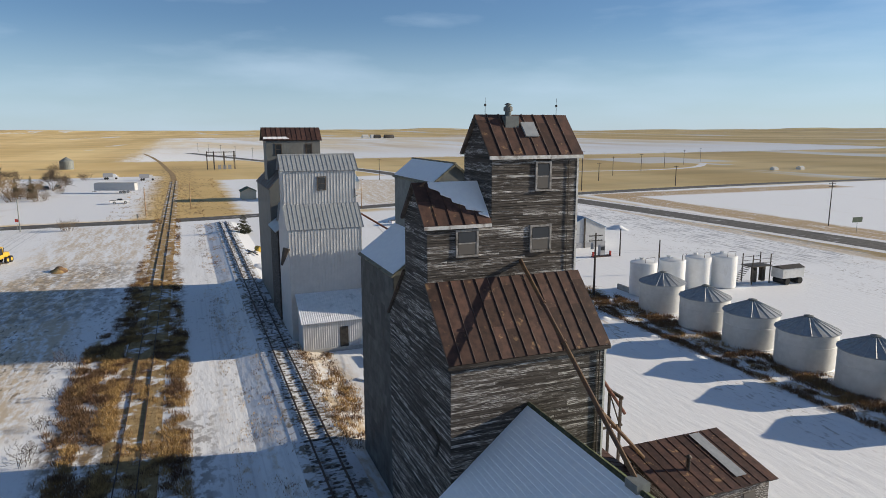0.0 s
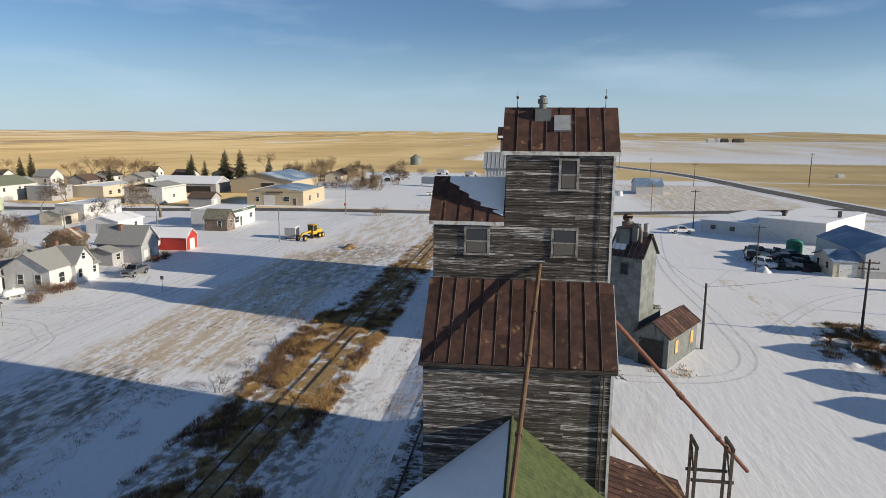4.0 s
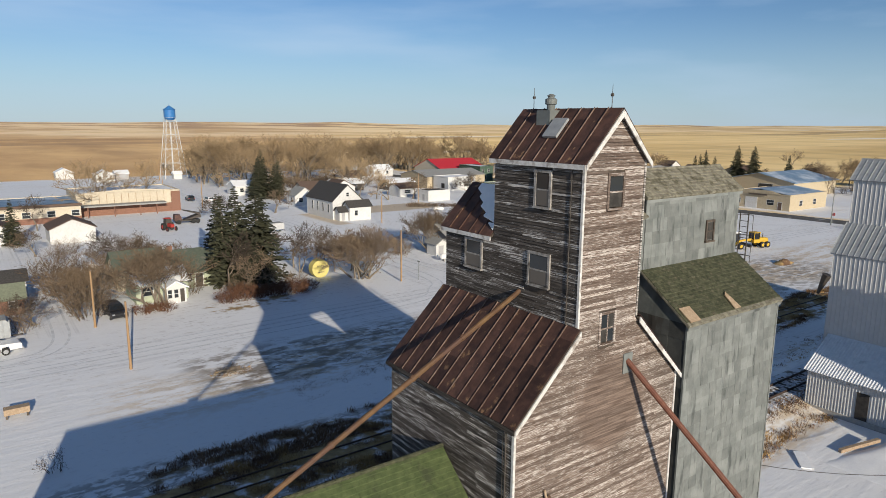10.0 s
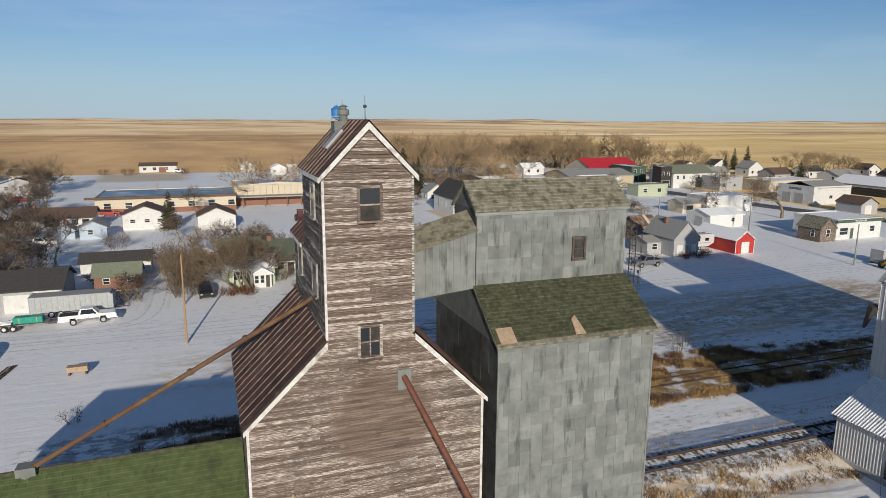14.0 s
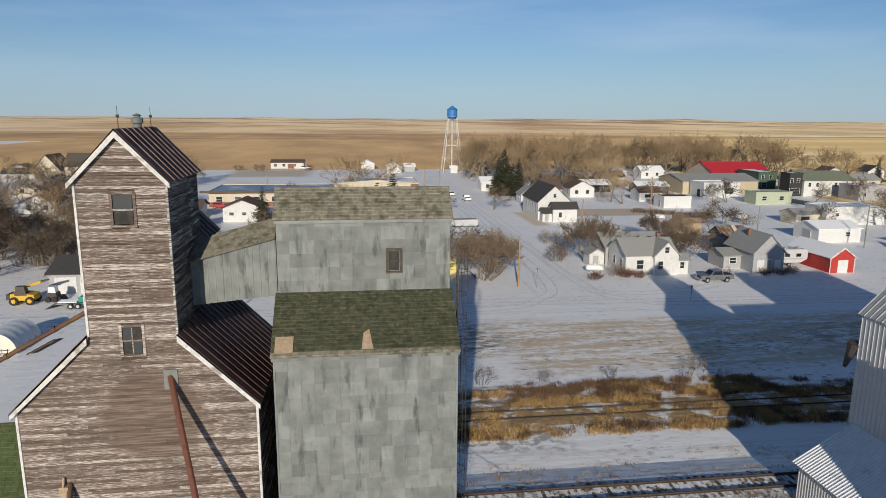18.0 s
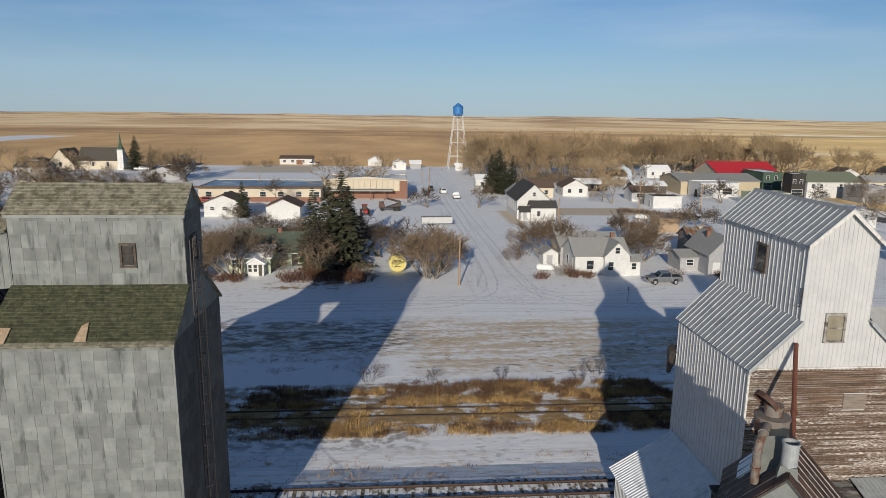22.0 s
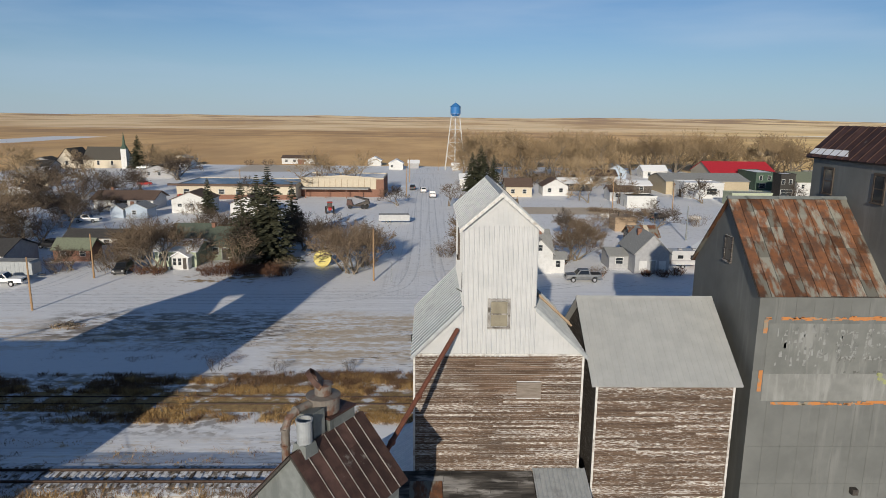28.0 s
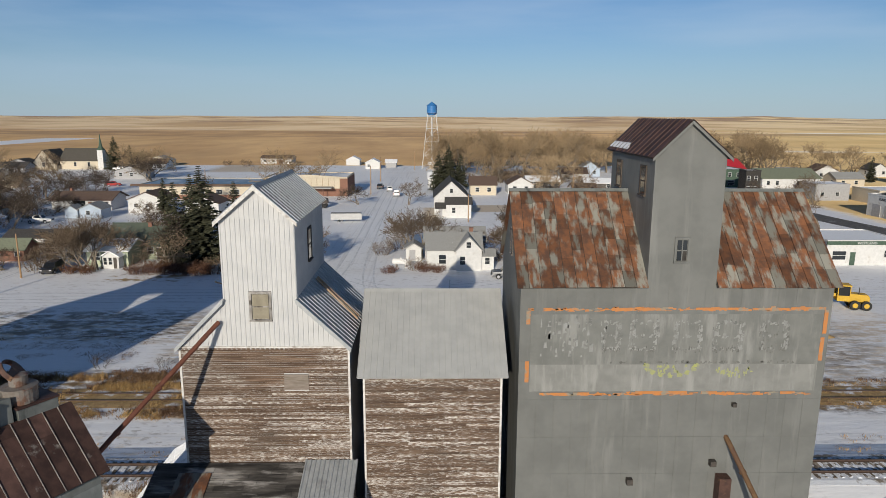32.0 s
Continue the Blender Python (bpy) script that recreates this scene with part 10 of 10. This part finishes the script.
tanbox = flat_block("plywood_shed", (64.8, 69.5, 111.0, 116.0), 3.0, BARE_WOOD, "square plywood shed with a flat roof", "shed", roof_mat=BARE_WOOD, parapet=0.02, group="")
part("stove_pipe", Shape().tube((66, 113, 3), (66, 113, 3.9), 0.08, n=8), STEEL_DARK, tanbox)
gt = thing("green_tank", (87.3, -47.8, 0), "squat green plastic tank in the scrap yard", "tank")
part("shell", Shape().lathe(87.3, -47.8, [(1.5, 0), (1.5, 2.2), (1.2, 2.6), (0.3, 2.9)], 24), surf("green_plastic", (0.03, 0.19, 0.12), (0.04, 0.23, 0.15), 2, rough=0.5), gt)
rnd_s = random.Random(9)
for k in range(70):
    t = rnd_s.random()
    x, y = 70 + 18 * t + rnd_s.uniform(-1.5, 1.5), -43.5 + rnd_s.uniform(-3.2, 4.5)
    s = Shape()
    w, d, h = rnd_s.uniform(0.5, 1.6), rnd_s.uniform(0.4, 1.2), rnd_s.uniform(0.4, 1.3)
    s.add([(x - w, y - d, 0), (x + w, y - d, 0), (x + w, y + d, 0), (x - w, y + d, 0), (x - w * 0.7, y - d * 0.8, h), (x + w * 0.5, y - d * 0.7, h * 0.8), (x + w * 0.7, y + d * 0.8, h), (x - w * 0.6, y + d * 0.6, h * 0.9)],
          [(3, 2, 1, 0), (4, 5, 6, 7), (0, 1, 5, 4), (1, 2, 6, 5), (2, 3, 7, 6), (3, 0, 4, 7)])
    single("scrap_piece", s, (STEEL_DARK, TYRE, RUST_DARK, CONCRETE)[k % 4], "dark scrap metal piled on snow", "scrap", "scrap yard")
pump = thing("fuel_island", (55.5, -53.1, 0), "fuel pump island with red curbs", "fuel pump")
part("curb", Shape().box(55.0, 56.0, -55.0, -51.2, 0, 0.22), RUST_DARK, pump)
part("pump_body", Shape().box(55.1, 55.9, -53.6, -52.6, 0.35, 2.2), GREY_PAINT, pump)
part("pump_face", Shape().box(55.05, 55.1, -53.5, -52.7, 1.3, 2.0), TINTED, pump)
part("bollard", Shape().box(55.3, 55.6, -51.4, -51.1, 0, 1.0), RED_PAINT, pump)
part("bollard", Shape().box(55.3, 55.6, -55.2, -54.9, 0, 1.0), RED_PAINT, pump)
fw = thing("farm_wagon", (26.5, -67.0, 0), "pale farm wagon with a dark cover parked by the tanks", "wagon")
part("box", Shape().prism([(25.5, -69.6, 1.0), (27.7, -69.6, 1.0), (27.7, -69.6, 2.5), (25.5, -69.6, 2.5)], (0, 4.4, 0)), WHITE_PAINT, fw)
part("cover", Shape().prism([(25.4, -69.7, 2.5), (27.8, -69.7, 2.5), (26.6, -69.7, 2.9)], (0, 4.6, 0)), STEEL_DARK, fw)
for y in (-68.8, -66.2):
    part("wheel", Shape().tube((25.4, y, 0.5), (27.8, y, 0.5), 0.5, n=16), TYRE, fw)
cistern = single("stock_tank", Shape().lathe(26.6, -30.8, [(1.0, 0), (1.05, 0.6), (0.95, 0.62), (0.95, 0.5)], 24), GALV, "round galvanised stock tank filled with snow", "trough")
sub = thing("substation", (384, -2, 0), "wooden electric substation frame standing in dry grass", "substation")
for x in (380, 388):
    for y in (-10, -4, 2, 6):
        part("post", Shape().tube((x, y, 0), (x, y, 11), 0.2, n=6), POLE_DARK, sub)
for z in (8, 10.4):
    part("beam", Shape().box(379.8, 380.2, -10.5, 6.5, z, z + 0.4), POLE_DARK, sub)
for y in (-8, -5, -2):
    part("transformer", Shape().box(383, 385, y, y + 1.8, 0, 2.6), GREY_PAINT, sub)
farbin = single("far_grain_bin", Shape().lathe(420, 87, [(4, 0), (4, 5.0), (0.4, 7.5)], 24), GALV_OLD, "galvanised grain bin at the edge of the fields", "grain bin")
lumber = thing("timber_stack", (116, 10, 0), "stack of dark railway timbers beside a conifer", "timber")
for k in range(7):
    part("timber", Shape().box(112.5 + 1.6 * (k % 4), 113.6 + 1.6 * (k % 4), 7.8 + 0.3 * (k // 4), 10.4, 0.02 + 0.3 * (k // 4), 0.3 + 0.3 * (k // 4)), DARK_TIMBER, lumber)
S3 = spruce(73, 4.6, 4.4, "low broad conifer near the track")
strew(S3, [(110.0, 7.2)], rnd_t, 1.0, 1.01)
dig = thing("old_implement", (82, 7.4, 0), "old rusty implement with a yellow part beside the track", "farm machine")
part("frame", Shape().tube((78.5, 7.2, 0.5), (84.5, 8.6, 0.6), 0.1, n=6).tube((80, 9.2, 0.5), (83.5, 6.8, 0.7), 0.1, n=6), STEEL_DARK, dig)
part("hopper", Shape().tube((82.6, 6.2, 0.8), (84.4, 6.8, 0.8), 0.55, n=12), YELLOW_PAINT, dig)
part("wheel", Shape().tube((80.2, 8.6, 0.4), (80.4, 8.8, 0.4), 0.4, n=12), TYRE, dig)
# far farmsteads along the horizon
for x, y, count in ((1480, -400, 5), (2040, -1180, 8), (245, -304, 1), (245, -325, 1), (339, -163, 1)):
    for k in range(count):
        a, b = x + (count > 1) * rnd_s.uniform(-45, 45), y + (count > 1) * rnd_s.uniform(-35, 35)
        w, z = (7, land(a, b) - 0.6) if count > 1 else (1.7, 0.0)
        tint_of = (WHITE_PAINT, GREY_BOARDS, DARK_SHINGLE)[k % 3]
        single("farm_building" if count > 1 else "hut", Shape().prism([(a - w, b - w, z), (a + w, b - w, z), (a + w, b - w, z + w * 0.75), (a, b - w, z + w * 1.25), (a - w, b - w, z + w * 0.75)], (0, 2 * w, 0)), tint_of,
               "distant farm building on the plain" if count > 1 else "small white hut standing in a golden field", "farm building" if count > 1 else "hut")


# ---- ramp, yard things west of the alley, ground litter ----
def snow_ramp():
    """Snow-covered drive rising to the garage door, steep on its sides."""
    s, nx, ny = Shape(), 26, 26
    vs = []
    for i in range(nx + 1):
        t = i / nx
        x = 19.9 - 8.4 * t
        half = 2.1 + 2.6 * t
        mid = -0.95 - 0.5 * t
        for j in range(ny + 1):
            q = -1 + 2 * j / ny
            y = mid + q * half + 0.12 * noise.noise(Vector((x * 0.9, q * 3, 2.0)))
            side = 1 - max(0.0, (abs(q) - 0.72) / 0.28) ** 1.5
            rise = (1 - t) ** 1.3
            z = 0.72 * rise * side + 0.06 * noise.noise(Vector((x * 0.8, y * 0.8, 5.0))) * side * (1 - t * 0.5) + 0.02 * (1 - t)
            edge = abs(q) > 0.999 or i == nx
            vs.append((x, y, -0.06 if edge else max(z, 0.005)))
    for i in range(nx):
        s_ = i * (ny + 1)
        s.f += [(s_ + j, s_ + j + 1, s_ + ny + 2 + j, s_ + ny + 1 + j) for j in range(ny)]
    s.v = vs
    single("snow_ramp", s, SNOW, "snow-covered drive ramp rising to the garage door", "ramp", smooth=True)
    beam = single("timber_beam", Shape().prism([(14.2, 2.75, 0.02), (17.6, 1.5, 0.4), (17.6, 1.5, 0.66), (14.2, 2.75, 0.28)], (0.1, 0.26, 0)), BARE_WOOD, "old timber edging the snowy ramp", "timber")
    slab = single("fallen_board", Shape().prism([(9.6, 3.4, 0.04), (11.4, 4.9, 0.12), (11.9, 4.3, 0.12), (10.1, 2.8, 0.04)], (0, 0, 0.06)), SNOW, "snow-covered board lying by the elevator", "board")
    rnd = random.Random(12)
    for k in range(6):
        x, y, a = rnd.uniform(12.6, 16.0), rnd.uniform(-6.0, -4.6), rnd.uniform(0, 3.1)
        c, d, l = math.cos(a), math.sin(a), rnd.uniform(0.15, 0.4)
        single("scrap_stick", Shape().prism([(x - c * l, y - d * l, 0.01), (x + c * l, y + d * l, 0.05), (x + c * l - d * 0.06, y + d * l + c * 0.06, 0.05), (x - c * l - d * 0.06, y - d * l + c * 0.06, 0.01)], (0, 0, 0.05)),
               DARK_TIMBER, "broken stick lying on trodden snow", "stick", "sticks by the ramp")


snow_ramp()


def arched_hut():
    base = thing("arched_hut", (-45.3, 47.3, 0), "white fabric hut with an arched roof on snow", "hut")
    x, y0, y1, r, n = -45.3, 44.6, 50.1, 2.2, 20
    vs, fs = [], []
    rows = 16
    for k in range(rows + 1):
        y = y0 + (y1 - y0) * k / rows
        sag = 0.05 * (1 if k % 4 else 0)
        for i in range(n + 1):
            a = math.pi * i / n
            vs.append((x + (r - sag) * math.cos(a), y, (r + 0.1 - sag) * math.sin(a)))
    for k in range(rows):
        fs += [(k * (n + 1) + i, k * (n + 1) + i + 1, (k + 1) * (n + 1) + i + 1, (k + 1) * (n + 1) + i) for i in range(n)]
    part("cover", Shape().add(vs, fs), TARP_WHITE, base, smooth=True)
    for y, way in ((y0 + 0.05, 0.04), (y1 - 0.05, -0.04)):
        part("end_panel", Shape().prism([(x + (r - 0.06) * math.cos(math.pi * i / n), y, (r + 0.04) * math.sin(math.pi * i / n)) for i in range(n + 1)], (0, way, 0)), TARP_CREAM, base, "cream end panel")
    for k in range(5):
        part("hoop", Shape().tube((x + r + 0.02, y0 + k * 1.37, 0), (x + r + 0.02, y0 + k * 1.37, 0.7), 0.035, n=6), GALV_OLD, base)
    fence = thing("low_fence", (-45.5, 43.6, 0), "low rusty fence rails in front of the hut", "fence")
    for z in (0.35, 0.7):
        part("rail", Shape().tube((-49.0, 43.7, z), (-43.6, 43.6, z), 0.035, n=6), RUST, fence)
    for k in range(5):
        part("post", Shape().tube((-48.8 + 1.3 * k, 43.65, 0), (-48.8 + 1.3 * k, 43.65, 0.85), 0.04, n=6), RUST, fence)
    for k in range(4):
        single("loose_plank", Shape().prism([(-42.0 + 0.22 * k, 44.0 + 0.2 * k, 0.02), (-41.2 + 0.2 * k, 48.6 + 0.1 * k, 0.06), (-41.05 + 0.2 * k, 48.6 + 0.1 * k, 0.06), (-41.85 + 0.22 * k, 44.0 + 0.2 * k, 0.02)], (0, 0, 0.09)),
               (DARK_TIMBER, BARE_WOOD, GREY_BOARDS, DARK_TIMBER)[k], "long weathered plank lying in snow", "plank", "planks by the hut")


TARP_WHITE = surf("white_tarpaulin", (0.66, 0.69, 0.72), (0.74, 0.76, 0.78), 2, stain=(0.56, 0.60, 0.64), stain_at=(0.55, 0.7), rough=0.45, bump=0.2, fine=3)
TARP_CREAM = surf("cream_tarpaulin", (0.66, 0.63, 0.54), (0.73, 0.70, 0.61), 2, rough=0.5, bump=0.1)
TEAL_WRAP = surf("teal_wrap", (0.02, 0.25, 0.19), (0.03, 0.33, 0.25), 3, rough=0.4)
arched_hut()


def telehandler():
    base = thing("telehandler", (-51.3, 64.6, 0), "yellow telescopic handler with its boom raised", "loader")
    part("body", Shape().prism([(-53.0, 63.9, 0.6), (-50.0, 63.9, 0.6), (-50.0, 63.9, 1.3), (-51.0, 63.9, 1.5), (-52.9, 63.9, 1.5)], (0, 1.9, 0)), YELLOW_PAINT, base)
    part("cab", cabin(-0.75, 0.75, 1.3, 2.5, 0.5, 0.3, 0.15), STEEL_DARK, base).location = (-51.6, 64.3, 0)
    part("boom", Shape().prism([(-53.0, 65.3, 1.5), (-49.6, 65.3, 2.6), (-49.6, 65.3, 2.95), (-53.0, 65.3, 1.85)], (0, 0.4, 0)), YELLOW_PAINT, base)
    part("boom_tip", Shape().prism([(-49.7, 65.36, 2.62), (-48.6, 65.36, 2.95), (-48.6, 65.36, 3.15), (-49.7, 65.36, 2.9)], (0, 0.28, 0)), STEEL_DARK, base)
    part("ballast_block", Shape().box(-53.5, -52.9, 64.0, 65.7, 0.7, 1.4), STEEL_DARK, base)
    for x in (-52.5, -50.5):
        for y in (63.65, 65.65):
            w = part("wheel", Shape().tube((x, y, 0.55), (x, y + 0.4, 0.55), 0.55, n=18), TYRE, base)
            part("rim", Shape().tube((x, y - 0.01, 0.55), (x, y + 0.41, 0.55), 0.28, n=12), YELLOW_PAINT, w)
    sk = thing("skid_loader", (-48.3, 65.6, 0), "small white skid loader with a black bucket", "loader")
    part("body", Shape().prism([(-49.0, 65.0, 0.5), (-47.6, 65.0, 0.5), (-47.7, 65.0, 1.2), (-48.9, 65.0, 1.3)], (0, 1.3, 0)), STEEL_DARK, sk)
    part("cab", Shape().prism([(-48.8, 65.15, 1.2), (-47.8, 65.15, 1.2), (-47.9, 65.15, 2.0), (-48.7, 65.15, 2.05)], (0, 1.0, 0)), CAR_WHITE, sk)
    part("bucket", Shape().prism([(-47.5, 64.9, 0.1), (-46.8, 64.9, 0.1), (-47.2, 64.9, 0.7), (-47.5, 64.9, 0.7)], (0, 1.6, 0)), TYRE, sk)
    for x in (-48.75, -47.9):
        for y in (64.75, 66.2):
            part("wheel", Shape().tube((x, y, 0.38), (x, y + 0.3, 0.38), 0.38, n=14), TYRE, sk)


def flatbed():
    base = thing("flatbed_trailer", (-43.2, 62.3, 0), "grey flatbed trailer with ramps on trodden snow", "trailer")
    part("deck", Shape().box(-46.3, -40.0, 61.3, 63.4, 0.62, 0.76), GALV_OLD, base)
    part("tongue", Shape().prism([(-40.0, 61.9, 0.6), (-38.9, 62.3, 0.6), (-38.9, 62.4, 0.6), (-40.0, 62.8, 0.6)], (0, 0, 0.12)), STEEL_DARK, base)
    part("tail_ramp", Shape().slab((-47.6, 61.4, 0.06), (-47.6, 63.3, 0.06), (-46.3, 63.3, 0.72), (-46.3, 61.4, 0.72), 0.08), STEEL_DARK, base)
    for x in (-44.4, -43.5):
        for y in (61.05, 63.4):
            w = part("wheel", Shape().tube((x, y, 0.38), (x, y + 0.24, 0.38), 0.38, n=16), TYRE, base)
            part("rim", Shape().tube((x, y - 0.01, 0.38), (x, y + 0.25, 0.38), 0.2, n=12), CHROME, w)
        part("fender", Shape().box(x - 0.45, x + 0.45, 61.0, 61.3, 0.8, 0.84), STEEL_DARK, base)
    load = thing("wrapped_bundle", (-42.0, 62.3, 0.76), "bundle of lumber in bright teal wrapping on the trailer", "bundle")
    part("wrap", Shape().prism([(-43.6, 61.7, 0.77), (-40.6, 61.7, 0.77), (-40.6, 61.7, 1.4), (-40.7, 61.7, 1.46), (-43.5, 61.7, 1.46), (-43.6, 61.7, 1.4)], (0, 1.2, 0)), TEAL_WRAP, load)
    for x in (-43.0, -41.2):
        part("strap", Shape().box(x, x + 0.06, 61.68, 62.92, 0.77, 1.475), YELLOW_PAINT, load)
    for k in range(3):
        single("snowy_plank", Shape().box(-46.2, -43.8, 61.6 + 0.5 * k, 61.95 + 0.5 * k, 0.765, 0.9), SNOW, "snow-covered plank on the trailer deck", "plank", "planks on the trailer")


telehandler()
flatbed()


def farm_tractor(x, y, turn, paint, label):
    base = thing("farm_tractor", (0, 0, 0), label, "tractor")
    part("hood", Shape().prism([(0.1, -0.4, 0.9), (1.9, -0.4, 0.9), (1.95, -0.4, 1.35), (1.7, -0.4, 1.55), (0.1, -0.4, 1.6)], (0, 0.8, 0)), paint, base)
    part("cab", cabin(-1.3, 0.2, 1.1, 2.6, 0.7, 0.2, 0.1), STEEL_DARK, base)
    part("cab_roof", Shape().box(-1.35, 0.15, -0.72, 0.72, 2.6, 2.72), paint, base)
    part("exhaust", Shape().tube((0.9, 0.3, 1.5), (0.9, 0.3, 2.6), 0.05, n=8), STEEL_DARK, base)
    part("axle", Shape().box(-1.2, 1.6, -0.3, 0.3, 0.55, 1.1), STEEL_DARK, base)
    for s in (-1, 1):
        for wx, r, w in ((-0.7, 0.82, 0.42), (1.45, 0.5, 0.28)):
            y0 = s * 0.95 - w / 2
            q = part("wheel", Shape().tube((wx, y0, r), (wx, y0 + w, r), r, n=20), TYRE, base)
            part("rim", Shape().tube((wx, y0 - 0.01, r), (wx, y0 + w + 0.01, r), r * 0.5, n=14), paint, q)
    base.matrix_basis = pose(x, y, 0, 0, 0, turn)


farm_tractor(-0.4, 135.4, -80, RED_PAINT, "old red farm tractor parked near the school")
old = thing("gravel_truck", (6.0, 144.0, 0), "dark old truck with a tipped steel bed near the school", "truck")
part("chassis", Shape().box(3.0, 8.6, 143.2, 144.8, 0.6, 0.9), STEEL_DARK, old)
part("cab", cabin(-0.8, 0.9, 0.9, 2.3, 0.95, 0.45, 0.1), RUST_DARK, old).location = (3.6, 144.0, 0)
part("bed", Shape().prism([(5.0, 142.9, 1.0), (8.8, 142.9, 1.3), (8.6, 142.9, 2.4), (4.9, 142.9, 3.3), (4.9, 142.9, 3.1), (8.3, 142.9, 2.1)], (0, 2.2, 0)), STEEL_DARK, old)
for x in (3.7, 7.0, 8.0):
    for y in (142.95, 144.75):
        part("wheel", Shape().tube((x, y, 0.5), (x, y + 0.3, 0.5), 0.5, n=16), TYRE, old)
wire([(-2.9, 2.3, 5.2), (16.6, -8.6, 4.1)], r=0.018, sag=1.2)
wire([(9.4, -3.0, 3.55), (12.5, -0.4, 7.4)], r=0.012, sag=0.1)


def brush_pile(x, y):
    base = thing("brush_pile", (x, y, 0), "pile of broken branches and dry weeds on snow", "brush pile")
    rnd, sticks = random.Random(17), Shape()
    for _ in range(70):
        a, r = rnd.uniform(0, 6.283), 1.5 * rnd.random() ** 0.7
        p = Vector((x + r * math.cos(a) * 1.2, y + r * math.sin(a) * 0.6, rnd.uniform(0.02, 0.45) * (1.2 - r / 1.6)))
        w = Vector((rnd.gauss(0, 1), rnd.gauss(0, 0.7), rnd.gauss(0.1, 0.22))).normalized() * rnd.uniform(0.4, 1.1)
        q = p + w
        sticks.tube(p, (q.x, q.y, max(q.z, 0.03)), rnd.uniform(0.02, 0.055), 0.012, 5)
    part("branch_tangle", sticks, BARK, base)["kind"] = "stuff"
    weeds = Shape()
    for _ in range(160):
        a, r = rnd.uniform(0, 6.283), 1.7 * rnd.random() ** 0.6
        px, py, t, b = x + r * math.cos(a) * 1.2, y + r * math.sin(a) * 0.6, rnd.uniform(0.08, 0.28), rnd.uniform(0, 6.283)
        weeds.add([(px - 0.03, py, -0.01), (px + 0.03, py, -0.01), (px + 0.2 * math.cos(b), py + 0.2 * math.sin(b), t)], [(0, 1, 2)])
    part("dry_weeds", weeds, DRY_GRASS, base)["kind"] = "stuff"


brush_pile(-17.0, 44.2)


# ---- tyre tracks pressed into the snow ----
TRACK_SNOW = surf("pressed_snow", (0.64, 0.645, 0.66), (0.78, 0.79, 0.81), 1.2, stain=(0.84, 0.86, 0.88), stain_at=(0.50, 0.62), stain_scale=0.8, rough=0.7, bump=0.3, fine=20)


def tyre_tracks(line, level, gauge=1.6, wide=0.28):
    """A pair of wheel marks along a smooth line."""
    pts = eased(line, 10)
    for side in (-0.5, 0.5):
        shifted_line = []
        for i, p in enumerate(pts):
            a, b = pts[max(i - 1, 0)], pts[min(i + 1, len(pts) - 1)]
            d = Vector((b[0] - a[0], b[1] - a[1])).normalized()
            wob = 0.05 * noise.noise(Vector((p[0] * 0.3, p[1] * 0.3, side)))
            shifted_line.append((p[0] - d.y * (gauge * side + wob), p[1] + d.x * (gauge * side + wob)))
        ribbon("tyre_track", shifted_line, wide, level + (0.0005 if side > 0 else 0), TRACK_SNOW, "tyre mark pressed into thin snow", "tyre track")


for k, line in enumerate(([(-70, 57.4), (-30, 57.0), (0, 57.8), (40, 57.2), (90, 56.6), (134, 55.5)],
             [(-60, 55.0), (-20, 54.4), (10, 55.6), (17.5, 59.5), (21.5, 68), (22.0, 100), (21.5, 160), (22.0, 230)],
             [(134, 53.0), (80, 54.0), (40, 55.2), (30, 58.5), (26.5, 68), (25.5, 110), (25.0, 200)],
             [(24.0, 66), (30, 61.5), (40, 62.2), (47, 64.8)],
             [(-45, 60.0), (-34, 59.4), (-29.5, 63), (-28.6, 75), (-28.8, 100), (-29, 140)],
             [(24, 118), (40, 119.5), (70, 118), (92, 110), (100, 96), (120, 66), (128, 58)],
             [(13, -4), (14, -14), (20, -19), (34, -20), (70, -20), (112, -26)],
             [(30, -24), (50, -40), (58, -60), (46, -80), (30, -92), (10, -100)])):
    tyre_tracks(line, 0.003 + 0.001 * k)
